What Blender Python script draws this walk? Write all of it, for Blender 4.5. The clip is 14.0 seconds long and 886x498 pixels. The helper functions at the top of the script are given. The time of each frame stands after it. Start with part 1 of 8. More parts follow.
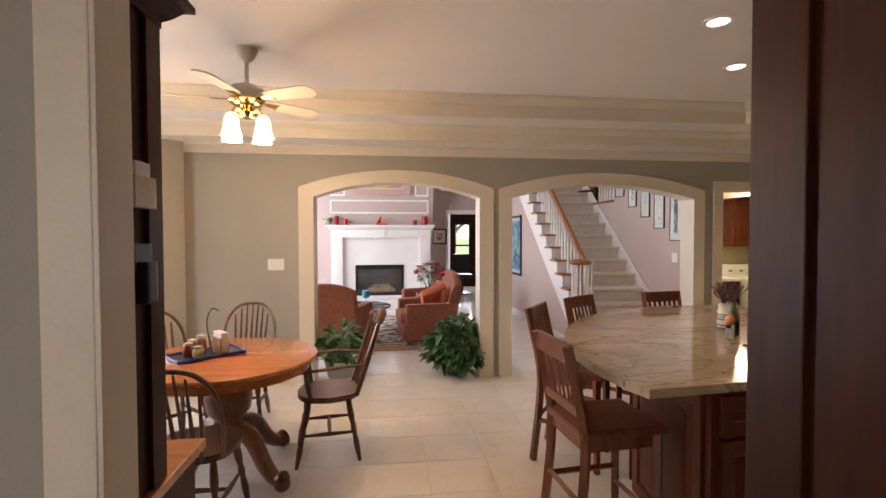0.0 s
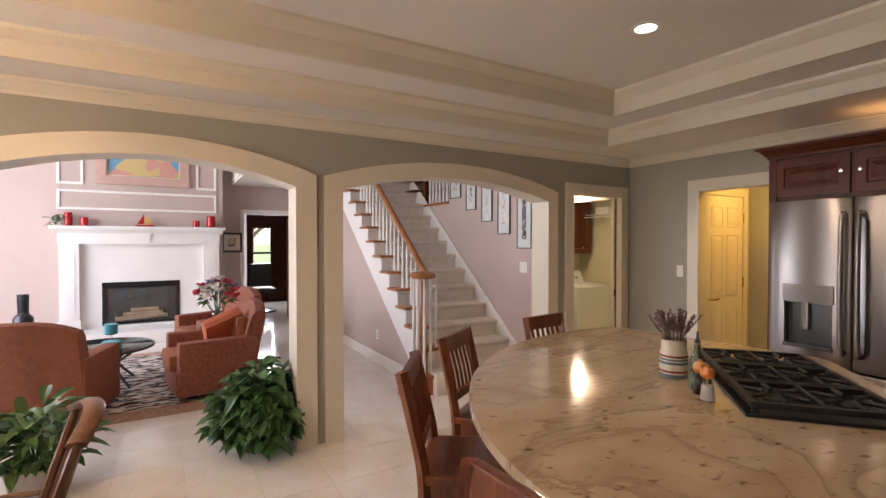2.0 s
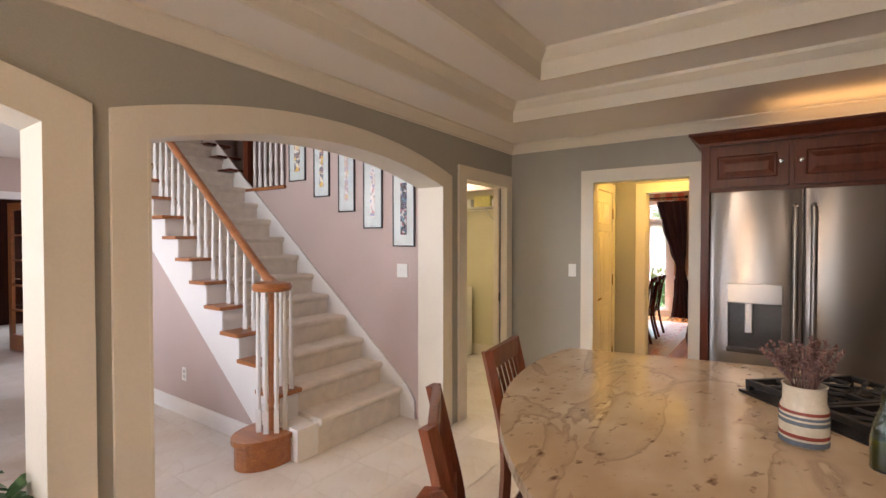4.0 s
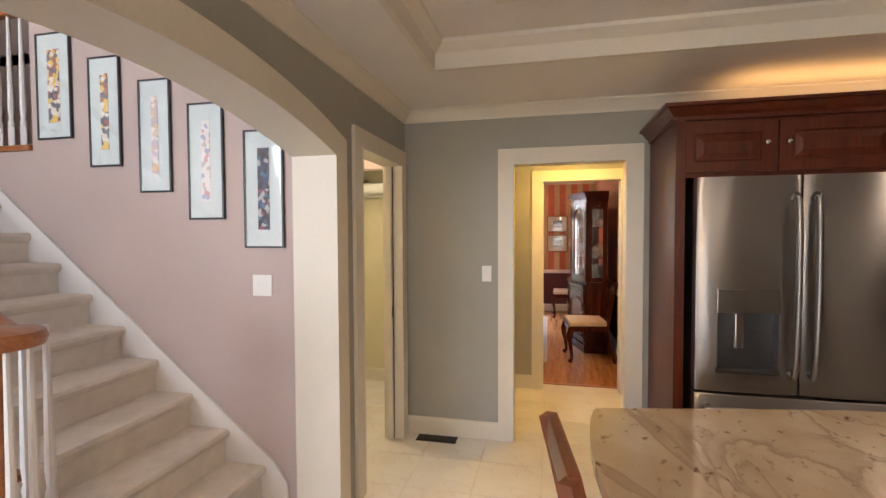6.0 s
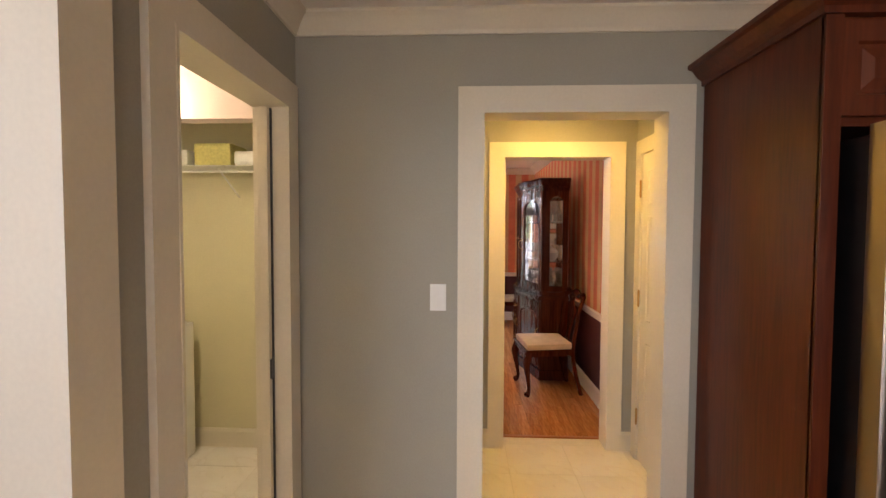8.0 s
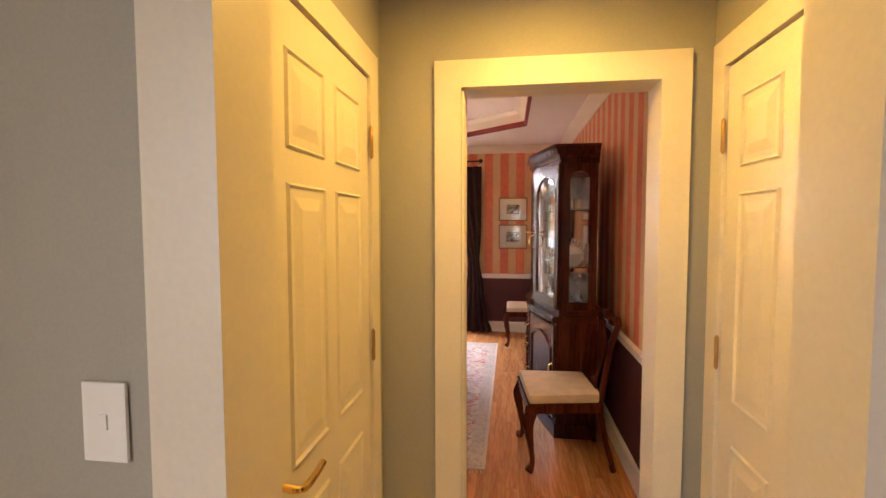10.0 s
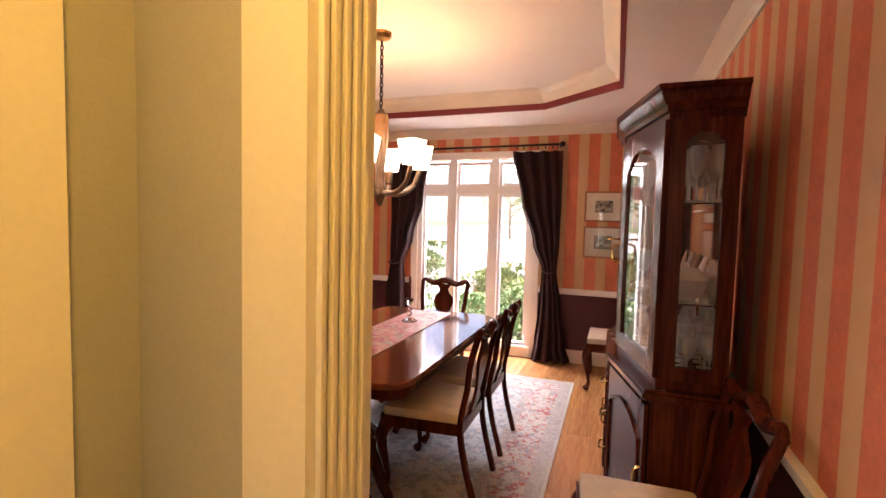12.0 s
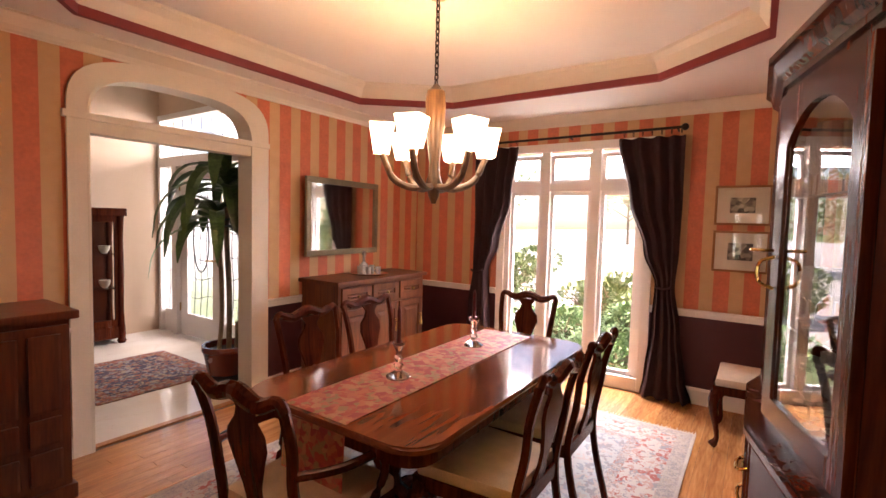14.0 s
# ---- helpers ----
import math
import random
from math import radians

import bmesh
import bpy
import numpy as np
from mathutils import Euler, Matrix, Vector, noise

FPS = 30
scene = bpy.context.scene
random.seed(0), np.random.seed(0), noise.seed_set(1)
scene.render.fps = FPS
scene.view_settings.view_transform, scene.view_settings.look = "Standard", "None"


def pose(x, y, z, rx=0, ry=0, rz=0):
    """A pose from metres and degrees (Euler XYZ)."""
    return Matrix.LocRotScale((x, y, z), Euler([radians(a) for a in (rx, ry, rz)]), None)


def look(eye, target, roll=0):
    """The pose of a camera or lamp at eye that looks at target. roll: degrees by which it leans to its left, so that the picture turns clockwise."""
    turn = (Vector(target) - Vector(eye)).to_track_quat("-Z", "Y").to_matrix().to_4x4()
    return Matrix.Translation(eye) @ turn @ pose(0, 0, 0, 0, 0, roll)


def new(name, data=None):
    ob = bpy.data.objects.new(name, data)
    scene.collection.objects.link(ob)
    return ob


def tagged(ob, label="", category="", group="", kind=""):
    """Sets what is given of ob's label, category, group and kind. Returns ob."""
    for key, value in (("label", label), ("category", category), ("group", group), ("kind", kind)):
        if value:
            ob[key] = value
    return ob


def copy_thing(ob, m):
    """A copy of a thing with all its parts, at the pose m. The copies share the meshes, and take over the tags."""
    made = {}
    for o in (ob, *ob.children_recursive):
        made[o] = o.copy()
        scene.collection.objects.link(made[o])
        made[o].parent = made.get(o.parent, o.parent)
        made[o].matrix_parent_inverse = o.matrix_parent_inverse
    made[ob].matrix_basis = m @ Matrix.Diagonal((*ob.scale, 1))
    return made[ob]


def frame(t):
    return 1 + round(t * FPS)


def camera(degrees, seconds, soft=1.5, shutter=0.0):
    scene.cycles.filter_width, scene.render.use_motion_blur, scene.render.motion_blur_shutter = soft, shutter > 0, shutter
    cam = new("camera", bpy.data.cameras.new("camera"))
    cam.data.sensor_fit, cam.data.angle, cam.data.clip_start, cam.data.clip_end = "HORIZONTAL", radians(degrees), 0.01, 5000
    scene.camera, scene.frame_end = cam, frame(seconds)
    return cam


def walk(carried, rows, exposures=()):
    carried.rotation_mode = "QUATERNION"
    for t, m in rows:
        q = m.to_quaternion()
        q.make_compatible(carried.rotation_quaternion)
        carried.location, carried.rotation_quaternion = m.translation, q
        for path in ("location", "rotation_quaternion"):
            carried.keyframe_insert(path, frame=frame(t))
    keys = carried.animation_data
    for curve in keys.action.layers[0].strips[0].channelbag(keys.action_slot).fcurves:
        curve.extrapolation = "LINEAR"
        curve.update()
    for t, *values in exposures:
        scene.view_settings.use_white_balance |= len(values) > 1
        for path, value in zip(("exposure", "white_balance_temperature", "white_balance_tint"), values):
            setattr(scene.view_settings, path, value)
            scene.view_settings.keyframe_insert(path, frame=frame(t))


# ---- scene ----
cam = camera(86.9, 14.0)
PATH = [
    (0, (0.062, -0.016, 1.518), (0.291, 1.97, 1.465), -0.1),
    (0.5, (0.098, 0.338, 1.526), (0.506, 2.296, 1.489), -0.4),
    (1, (0.144, 0.693, 1.525), (0.75, 2.599, 1.49), -0.1),
    (1.5, (0.183, 1.063, 1.522), (0.996, 2.89, 1.489), -0.0),
    (2, (0.227, 1.431, 1.534), (1.238, 3.156, 1.503), 0.0),
    (2.5, (0.273, 1.786, 1.525), (1.465, 3.392, 1.499), 0.1),
    (3, (0.332, 2.165, 1.519), (1.694, 3.63, 1.494), -0.1),
    (3.5, (0.388, 2.5, 1.515), (1.897, 3.813, 1.487), 0.0),
    (4, (0.484, 2.817, 1.515), (2.123, 3.963, 1.477), 0.0),
    (4.2, (0.523, 2.975, 1.516), (2.218, 4.035, 1.467), -0.4),
    (6.5, (1.616, 4.012, 1.541), (3.592, 4.312, 1.473), 0.0),
    (7, (1.967, 4.131, 1.531), (3.958, 4.308, 1.456), -0.0),
    (7.5, (2.315, 4.201, 1.53), (4.31, 4.312, 1.45), 0.1),
    (7.7, (2.463, 4.219, 1.532), (4.46, 4.304, 1.452), 0.2),
    (9.8, (3.985, 3.789, 1.526), (5.966, 4.04, 1.407), -0.1),
    (10, (4.134, 3.742, 1.521), (6.111, 4.026, 1.407), -0.1),
    (10.5, (4.513, 3.66, 1.511), (6.478, 4.021, 1.403), 0.2),
    (10.9, (4.787, 3.611, 1.514), (6.733, 4.057, 1.4), -0.1),
    (11, (4.856, 3.605, 1.51), (6.798, 4.069, 1.395), 0.6),
    (11.5, (5.174, 3.585, 1.513), (7.085, 4.163, 1.392), 1.0),
    (12, (5.438, 3.573, 1.513), (7.311, 4.265, 1.391), 1.4),
    (12.5, (5.658, 3.554, 1.51), (7.48, 4.369, 1.388), 1.8),
    (13, (5.848, 3.554, 1.511), (7.617, 4.479, 1.394), 1.9),
    (13.5, (6.004, 3.57, 1.505), (7.716, 4.596, 1.387), 1.7),
    (14, (6.147, 3.595, 1.504), (7.805, 4.707, 1.387), 1.5),
]
walk(cam, [(t, look(eye, target, roll)) for t, eye, target, roll in PATH], [(0, 1.38, 6650, 23), (2, 1.4, 6600, 23), (3.5, 1.6, 6500, 22), (6.8, 1.74, 6300, 18), (9, 1.56, 6650, 24), (10.5, 1.64, 6750, 24), (11.5, 1.62, 6850, 26), (14, 1.5, 7250, 29)])

# ---- world and light ----
world = bpy.data.worlds.new("world")
scene.world = world
world.use_nodes = True
wn, wl = world.node_tree.nodes, world.node_tree.links
sky = wn.new("ShaderNodeTexSky")
sky.sky_type, sky.sun_disc = "NISHITA", False
sky.sun_elevation, sky.sun_rotation = radians(52), radians(180)
sky.air_density, sky.dust_density = 1.0, 1.0
wl.new(sky.outputs[0], wn["Background"].inputs[0])
wn["Background"].inputs[1].default_value = 0.15
sun_data = bpy.data.lights.new("sun", "SUN")
sun_data.energy, sun_data.angle, sun_data.color = 5.0, radians(1.5), (1.0, 0.95, 0.88)
sun = new("sun", sun_data)
sun.matrix_world = look((4, -44, 60), (4, 0, 0))


def area_light(name, eye, target, w, h, watts, color):
    data = bpy.data.lights.new(name, "AREA")
    data.shape, data.size, data.size_y, data.energy, data.color = "RECTANGLE", w, h, watts, color
    ob = new(name, data)
    ob.matrix_world = look(eye, target)
    return ob


def point_light(name, place, watts, color, radius=0.05):
    data = bpy.data.lights.new(name, "POINT")
    data.energy, data.color, data.shadow_soft_size = watts, color, radius
    ob = new(name, data)
    ob.location = place
    return ob


def spot_light(name, eye, target, watts, color, degrees, blend=0.6):
    data = bpy.data.lights.new(name, "SPOT")
    data.energy, data.color, data.shadow_soft_size = watts, color, 0.05
    data.spot_size, data.spot_blend = radians(degrees), blend
    ob = new(name, data)
    ob.matrix_world = look(eye, target)
    return ob


DAY = (0.9, 0.96, 1.0)
WARM = (1.0, 0.72, 0.42)
area_light("window_light_bay", (-2.70, 4.44, 1.30), (-1.7, 3.44, 1.2), 0.8, 1.4, 11, DAY)
area_light("window_light_bay_side", (-3.04, 3.07, 1.30), (0.0, 4.3, 1.2), 1.2, 1.4, 8, DAY)
# unseen fill lamp that brightens the kitchen from the south
area_light("fill_light_kitchen", (-1.8, -1.93, 1.45), (0.4, 3, 1.2), 1.15, 0.9, 5.5, (1.0, 0.93, 0.84))
area_light("window_light_living", (-3.55, 8.0, 2.0), (0, 8.4, 1.2), 3.6, 3.0, 95, DAY)
area_light("window_light_study", (2.27, 13.92, 1.3), (2.1, 11, 1.2), 0.5, 1.3, 14, DAY)
area_light("window_light_dining", (11.5, 5.13, 3.0), (8.2, 5.1, 0.6), 3.2, 1.9, 480, DAY)
area_light("window_light_foyer", (10.6, 9.1, 2.2), (8.4, 8.9, 0.8), 1.8, 2.0, 52, (1.0, 0.93, 0.84))

# ---- materials ----


def material(name, color, rough=0.5, metal=0.0, vary=0.06, scale=6.0, fine=60.0, bump=0.0, coat=0.0, second=None, stretch=(1, 1, 1)):
    """A surface with a slow stain and a fine grain; second: the colour that the grain runs to."""
    m = bpy.data.materials.new(name)
    m.use_nodes = True
    n, l = m.node_tree.nodes, m.node_tree.links
    b = n["Principled BSDF"]
    b.inputs["Metallic"].default_value = metal
    b.inputs["Coat Weight"].default_value = coat
    b.inputs["Coat Roughness"].default_value = 0.12
    tc = n.new("ShaderNodeTexCoord")
    mp = n.new("ShaderNodeMapping")
    mp.inputs["Scale"].default_value = stretch
    l.new(tc.outputs["Object"], mp.inputs[0])
    slow, grain = n.new("ShaderNodeTexNoise"), n.new("ShaderNodeTexNoise")
    slow.inputs["Scale"].default_value, slow.inputs["Detail"].default_value = scale, 4
    grain.inputs["Scale"].default_value, grain.inputs["Detail"].default_value = fine, 5
    l.new(mp.outputs[0], slow.inputs[0])
    l.new(mp.outputs[0], grain.inputs[0])
    add = n.new("ShaderNodeMath")
    add.operation = "ADD"
    l.new(slow.outputs[0], add.inputs[0])
    l.new(grain.outputs[0], add.inputs[1])
    ramp = n.new("ShaderNodeValToRGB")
    lo = second or tuple(c * (1 - 2.2 * vary) for c in color)
    hi = color if second else tuple(min(1, c * (1 + 1.2 * vary)) for c in color)
    ramp.color_ramp.elements[0].position, ramp.color_ramp.elements[0].color = 0.36, (*lo, 1)
    ramp.color_ramp.elements[1].position, ramp.color_ramp.elements[1].color = 0.64, (*hi, 1)
    half = n.new("ShaderNodeMath")
    half.operation, half.inputs[1].default_value = "MULTIPLY", 0.5
    l.new(add.outputs[0], half.inputs[0])
    l.new(half.outputs[0], ramp.inputs[0])
    l.new(ramp.outputs[0], b.inputs["Base Color"])
    rr = n.new("ShaderNodeMapRange")
    rr.inputs[3].default_value, rr.inputs[4].default_value = max(0.02, rough - 0.06), min(1, rough + 0.08)
    l.new(slow.outputs[0], rr.inputs[0])
    l.new(rr.outputs[0], b.inputs["Roughness"])
    if bump:
        bp = n.new("ShaderNodeBump")
        bp.inputs["Strength"].default_value, bp.inputs["Distance"].default_value = bump, 0.004
        l.new(grain.outputs[0], bp.inputs["Height"])
        l.new(bp.outputs[0], b.inputs["Normal"])
    return m


def wood(name, dark, light, rough=0.35, coat=0.3, along="z", scale=1.0):
    s = {"x": (1.2, 14, 14), "y": (14, 1.2, 14), "z": (14, 14, 1.2)}[along]
    return material(name, light, rough, scale=1.2 * scale, fine=5 * scale, bump=0.05, coat=coat, second=dark, stretch=s)


def glow(name, color, strength):
    m = bpy.data.materials.new(name)
    m.use_nodes = True
    b = m.node_tree.nodes["Principled BSDF"]
    b.inputs["Base Color"].default_value = (*[min(1, c) for c in color], 1)
    b.inputs["Emission Color"].default_value = (*color, 1)
    b.inputs["Emission Strength"].default_value = strength
    b.inputs["Roughness"].default_value = 0.4
    return m


def glass(name, color=(1, 1, 1), rough=0.0, ior=1.45):
    m = bpy.data.materials.new(name)
    m.use_nodes = True
    b = m.node_tree.nodes["Principled BSDF"]
    b.inputs["Base Color"].default_value = (*color, 1)
    b.inputs["Transmission Weight"].default_value = 1.0
    b.inputs["Roughness"].default_value = rough
    b.inputs["IOR"].default_value = ior
    return m


def add_random(m, amount):
    """Vary a piece's brightness by its own random number."""
    n, l = m.node_tree.nodes, m.node_tree.links
    b = n["Principled BSDF"]
    src = b.inputs["Base Color"].links[0].from_socket
    oi, hsv, mr = n.new("ShaderNodeObjectInfo"), n.new("ShaderNodeHueSaturation"), n.new("ShaderNodeMapRange")
    mr.inputs[3].default_value, mr.inputs[4].default_value = 1 - amount, 1 + amount
    l.new(oi.outputs["Random"], mr.inputs[0])
    l.new(mr.outputs[0], hsv.inputs["Value"])
    l.new(src, hsv.inputs["Color"])
    l.new(hsv.outputs[0], b.inputs["Base Color"])
    return m


def marbled(name, base, vein, rough, scale, width, base2=None, coat=0.0, strong=0.9, fleck_run=1.0, fleck_from=0.63):
    """Polished stone: clouded ground with drawn-out veins and dark flecks."""
    m = bpy.data.materials.new(name)
    m.use_nodes = True
    n, l = m.node_tree.nodes, m.node_tree.links
    b = n["Principled BSDF"]
    b.inputs["Roughness"].default_value, b.inputs["Coat Weight"].default_value = rough, coat
    tc, mp = n.new("ShaderNodeTexCoord"), n.new("ShaderNodeMapping")
    mp.inputs["Rotation"].default_value = (0, 0, 0.6)
    mp.inputs["Scale"].default_value = (1.0, 1.5, 1.0)
    l.new(tc.outputs["Object"], mp.inputs[0])
    cloud, warp, fleck = (n.new("ShaderNodeTexNoise") for _ in range(3))
    for node, s, d in ((cloud, scale * 2.2, 6), (warp, scale * 0.9, 6), (fleck, scale * 11, 4)):
        node.inputs["Scale"].default_value, node.inputs["Detail"].default_value = s, d
        l.new(mp.outputs[0], node.inputs[0])
    warp.inputs["Distortion"].default_value = 1.2
    run = n.new("ShaderNodeMapping")
    run.inputs["Scale"].default_value = (1.0, fleck_run, 1.0)
    l.new(mp.outputs[0], run.inputs[0])
    l.new(run.outputs[0], fleck.inputs[0])
    ground = n.new("ShaderNodeValToRGB")
    ground.color_ramp.elements[0].position, ground.color_ramp.elements[0].color = 0.35, (*(base2 or base), 1)
    ground.color_ramp.elements[1].position, ground.color_ramp.elements[1].color = 0.65, (*base, 1)
    l.new(cloud.outputs[0], ground.inputs[0])
    line = n.new("ShaderNodeValToRGB")
    e = line.color_ramp.elements
    e[0].position, e[0].color = 0.5 - width, (0, 0, 0, 1)
    e[1].position, e[1].color = 0.5 + width * 0.15, (0, 0, 0, 1)
    mid = e.new(0.5)
    mid.color = (strong, strong, strong, 1)
    low = e.new(0.5 - width * 0.35)
    low.color = (strong * 0.28, strong * 0.28, strong * 0.28, 1)
    l.new(warp.outputs[0], line.inputs[0])
    dots = n.new("ShaderNodeValToRGB")
    dots.color_ramp.elements[0].position, dots.color_ramp.elements[1].position = fleck_from, fleck_from + 0.13
    l.new(fleck.outputs[0], dots.inputs[0])
    both = n.new("ShaderNodeMath")
    both.operation, both.use_clamp = "MULTIPLY_ADD", True
    l.new(line.outputs[0], both.inputs[0])
    l.new(cloud.outputs[0], both.inputs[1])
    l.new(dots.outputs[0], both.inputs[2])
    mix = n.new("ShaderNodeMix")
    mix.data_type = "RGBA"
    l.new(both.outputs[0], mix.inputs[0])
    l.new(ground.outputs[0], mix.inputs[6])
    mix.inputs[7].default_value = (*vein, 1)
    l.new(mix.outputs[2], b.inputs["Base Color"])
    return m


def striped(name, a, c, period, part_a, shift=0.0):
    """Striped wallpaper with a rag-rolled mottle; the stripe runs upright on walls along x and y."""
    m = material(name, a, 0.75, vary=0.07, scale=9, fine=45)
    n, l = m.node_tree.nodes, m.node_tree.links
    b = n["Principled BSDF"]
    first = b.inputs["Base Color"].links[0].from_socket
    tc, sep = n.new("ShaderNodeTexCoord"), n.new("ShaderNodeSeparateXYZ")
    l.new(tc.outputs["Object"], sep.inputs[0])
    add = n.new("ShaderNodeMath")
    l.new(sep.outputs[0], add.inputs[0])
    l.new(sep.outputs[1], add.inputs[1])
    off = n.new("ShaderNodeMath")
    off.inputs[1].default_value = shift + 100 * period
    l.new(add.outputs[0], off.inputs[0])
    mod = n.new("ShaderNodeMath")
    mod.operation, mod.inputs[1].default_value = "MODULO", period
    l.new(off.outputs[0], mod.inputs[0])
    cut = n.new("ShaderNodeMath")
    cut.operation, cut.inputs[1].default_value = "LESS_THAN", part_a
    l.new(mod.outputs[0], cut.inputs[0])
    hsv = n.new("ShaderNodeMix")
    hsv.data_type = "RGBA"
    l.new(cut.outputs[0], hsv.inputs[0])
    hsv.inputs[6].default_value = (*c, 1)
    l.new(first, hsv.inputs[7])
    mot, mul = n.new("ShaderNodeTexNoise"), n.new("ShaderNodeMix")
    mot.inputs["Scale"].default_value, mot.inputs["Detail"].default_value = 14, 5
    mul.data_type, mul.blend_type = "RGBA", "SOFT_LIGHT"
    mul.inputs[0].default_value = 0.18
    l.new(tc.outputs["Object"], mot.inputs[0])
    l.new(hsv.outputs[2], mul.inputs[6])
    l.new(mot.outputs[0], mul.inputs[7])
    l.new(mul.outputs[2], b.inputs["Base Color"])
    return m


GREY = material("grey_green_wall_paint", (0.36, 0.345, 0.295), 0.7, vary=0.03, scale=2, fine=160, bump=0.04)
PINK = material("dusty_pink_wall_paint", (0.53, 0.42, 0.38), 0.7, vary=0.03, scale=2, fine=160, bump=0.04)
CREAM_WALL = material("cream_wall_paint", (0.62, 0.57, 0.38), 0.7, vary=0.03, scale=2, fine=160, bump=0.04)
FOYER_PAINT = material("foyer_wall_paint", (0.64, 0.48, 0.35), 0.7, vary=0.03, scale=2, fine=160, bump=0.04)
CEIL = material("ceiling_paint", (0.78, 0.74, 0.69), 0.85, vary=0.02, scale=2, fine=200, bump=0.03)
TRIM = material("cream_trim_paint", (0.70, 0.64, 0.53), 0.4, vary=0.02, scale=3, fine=90)
WHITE = material("white_paint", (0.83, 0.81, 0.78), 0.4, vary=0.02, scale=3, fine=90)
MAROON = material("maroon_wall_paint", (0.075, 0.014, 0.018), 0.6, vary=0.06, scale=3, fine=120)
BAND = material("maroon_band_paint", (0.22, 0.03, 0.035), 0.6, vary=0.04, scale=3, fine=120)
STRIPE = striped("striped_wallpaper", (0.62, 0.175, 0.092), (0.60, 0.38, 0.20), 0.215, 0.115)
TILE = add_random(marbled("cream_marble_tile", (0.80, 0.76, 0.70), (0.68, 0.61, 0.53), 0.12, 1.3, 0.05, (0.76, 0.70, 0.63)), 0.03)
GROUT = material("grout", (0.64, 0.59, 0.52), 0.8, vary=0.05)
OAK = add_random(wood("oak_floor", (0.36, 0.135, 0.045), (0.58, 0.27, 0.10), 0.22, 0.25, "x"), 0.14)
GAP = material("floor_gap", (0.08, 0.04, 0.02), 0.8)
GRANITE = marbled("beige_granite", (0.50, 0.40, 0.285), (0.13, 0.075, 0.045), 0.1, 1.5, 0.085, (0.40, 0.29, 0.185), strong=0.8, fleck_run=1.3, fleck_from=0.61)
CHERRY = wood("cherry_cabinet_wood", (0.068, 0.013, 0.005), (0.128, 0.027, 0.009), 0.33, 0.0, "z")
CHERRY.node_tree.nodes["Principled BSDF"].inputs["Specular IOR Level"].default_value = 0.3
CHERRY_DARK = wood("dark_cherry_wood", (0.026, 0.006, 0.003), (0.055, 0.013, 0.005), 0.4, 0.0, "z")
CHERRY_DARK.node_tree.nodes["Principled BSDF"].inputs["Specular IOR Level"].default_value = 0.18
MAHOG = wood("mahogany", (0.034, 0.006, 0.003), (0.105, 0.021, 0.008), 0.24, 0.0, "z")
MAHOG.node_tree.nodes["Principled BSDF"].inputs["Specular IOR Level"].default_value = 0.17
CHEST_WOOD = wood("red_brown_chest_wood", (0.06, 0.013, 0.006), (0.15, 0.038, 0.014), 0.3, 0.15, "z")
MAHOG_TOP = wood("mahogany_tabletop", (0.15, 0.037, 0.013), (0.23, 0.064, 0.021), 0.09, 0.6, "x")
SIDE_WOOD = wood("sideboard_wood", (0.075, 0.020, 0.007), (0.17, 0.050, 0.017), 0.42, 0.0, "z")
SIDE_WOOD.node_tree.nodes["Principled BSDF"].inputs["Specular IOR Level"].default_value = 0.25
OAK_TABLE = wood("honey_oak", (0.36, 0.10, 0.018), (0.54, 0.185, 0.036), 0.2, 0.5, "x")
OAK_DARK = wood("aged_oak", (0.10, 0.035, 0.012), (0.24, 0.09, 0.03), 0.3, 0.4, "z")
OAK_RAIL = wood("oak_handrail", (0.28, 0.09, 0.025), (0.46, 0.17, 0.05), 0.3, 0.3, "y")
CHAIR_WOOD = wood("walnut_stained_wood", (0.07, 0.03, 0.016), (0.17, 0.075, 0.035), 0.35, 0.3, "z")
STOOL_WOOD = wood("red_brown_stool_wood", (0.10, 0.026, 0.011), (0.22, 0.062, 0.024), 0.32, 0.35, "z")
CARPET = material("beige_stair_carpet", (0.79, 0.72, 0.63), 0.95, vary=0.06, scale=12, fine=260, bump=0.6)
STEEL = material("brushed_stainless_steel", (0.34, 0.32, 0.308), 0.3, 1.0, vary=0.008, scale=1.2, fine=3)
STEEL.node_tree.nodes["Principled BSDF"].inputs["Anisotropic"].default_value = 0.95
STEEL.node_tree.nodes["Principled BSDF"].inputs["Anisotropic Rotation"].default_value = 0.25
for node in STEEL.node_tree.nodes:
    if node.type == "MAP_RANGE":
        node.inputs[3].default_value, node.inputs[4].default_value = 0.29, 0.31
STEEL_DARK = material("dark_steel", (0.08, 0.078, 0.078), 0.35, 0.6)
CHROME = material("chrome", (0.75, 0.74, 0.72), 0.12, 1.0)
BRASS = material("antique_brass", (0.42, 0.26, 0.10), 0.3, 1.0)
BRIGHT_BRASS = material("polished_brass", (0.78, 0.52, 0.18), 0.15, 1.0)
IRON = material("black_cast_iron", (0.012, 0.012, 0.013), 0.5, 0.0, vary=0.2)
BLACK = material("black_enamel", (0.008, 0.008, 0.009), 0.3)
PLASTIC = material("white_plastic", (0.80, 0.79, 0.75), 0.35, vary=0.01)
CREAM_FAB = material("cream_upholstery", (0.64, 0.53, 0.40), 0.9, vary=0.07, scale=14, fine=180, bump=0.3)
RUST = material("rust_upholstery", (0.31, 0.105, 0.055), 0.9, vary=0.12, scale=18, fine=150, bump=0.3)
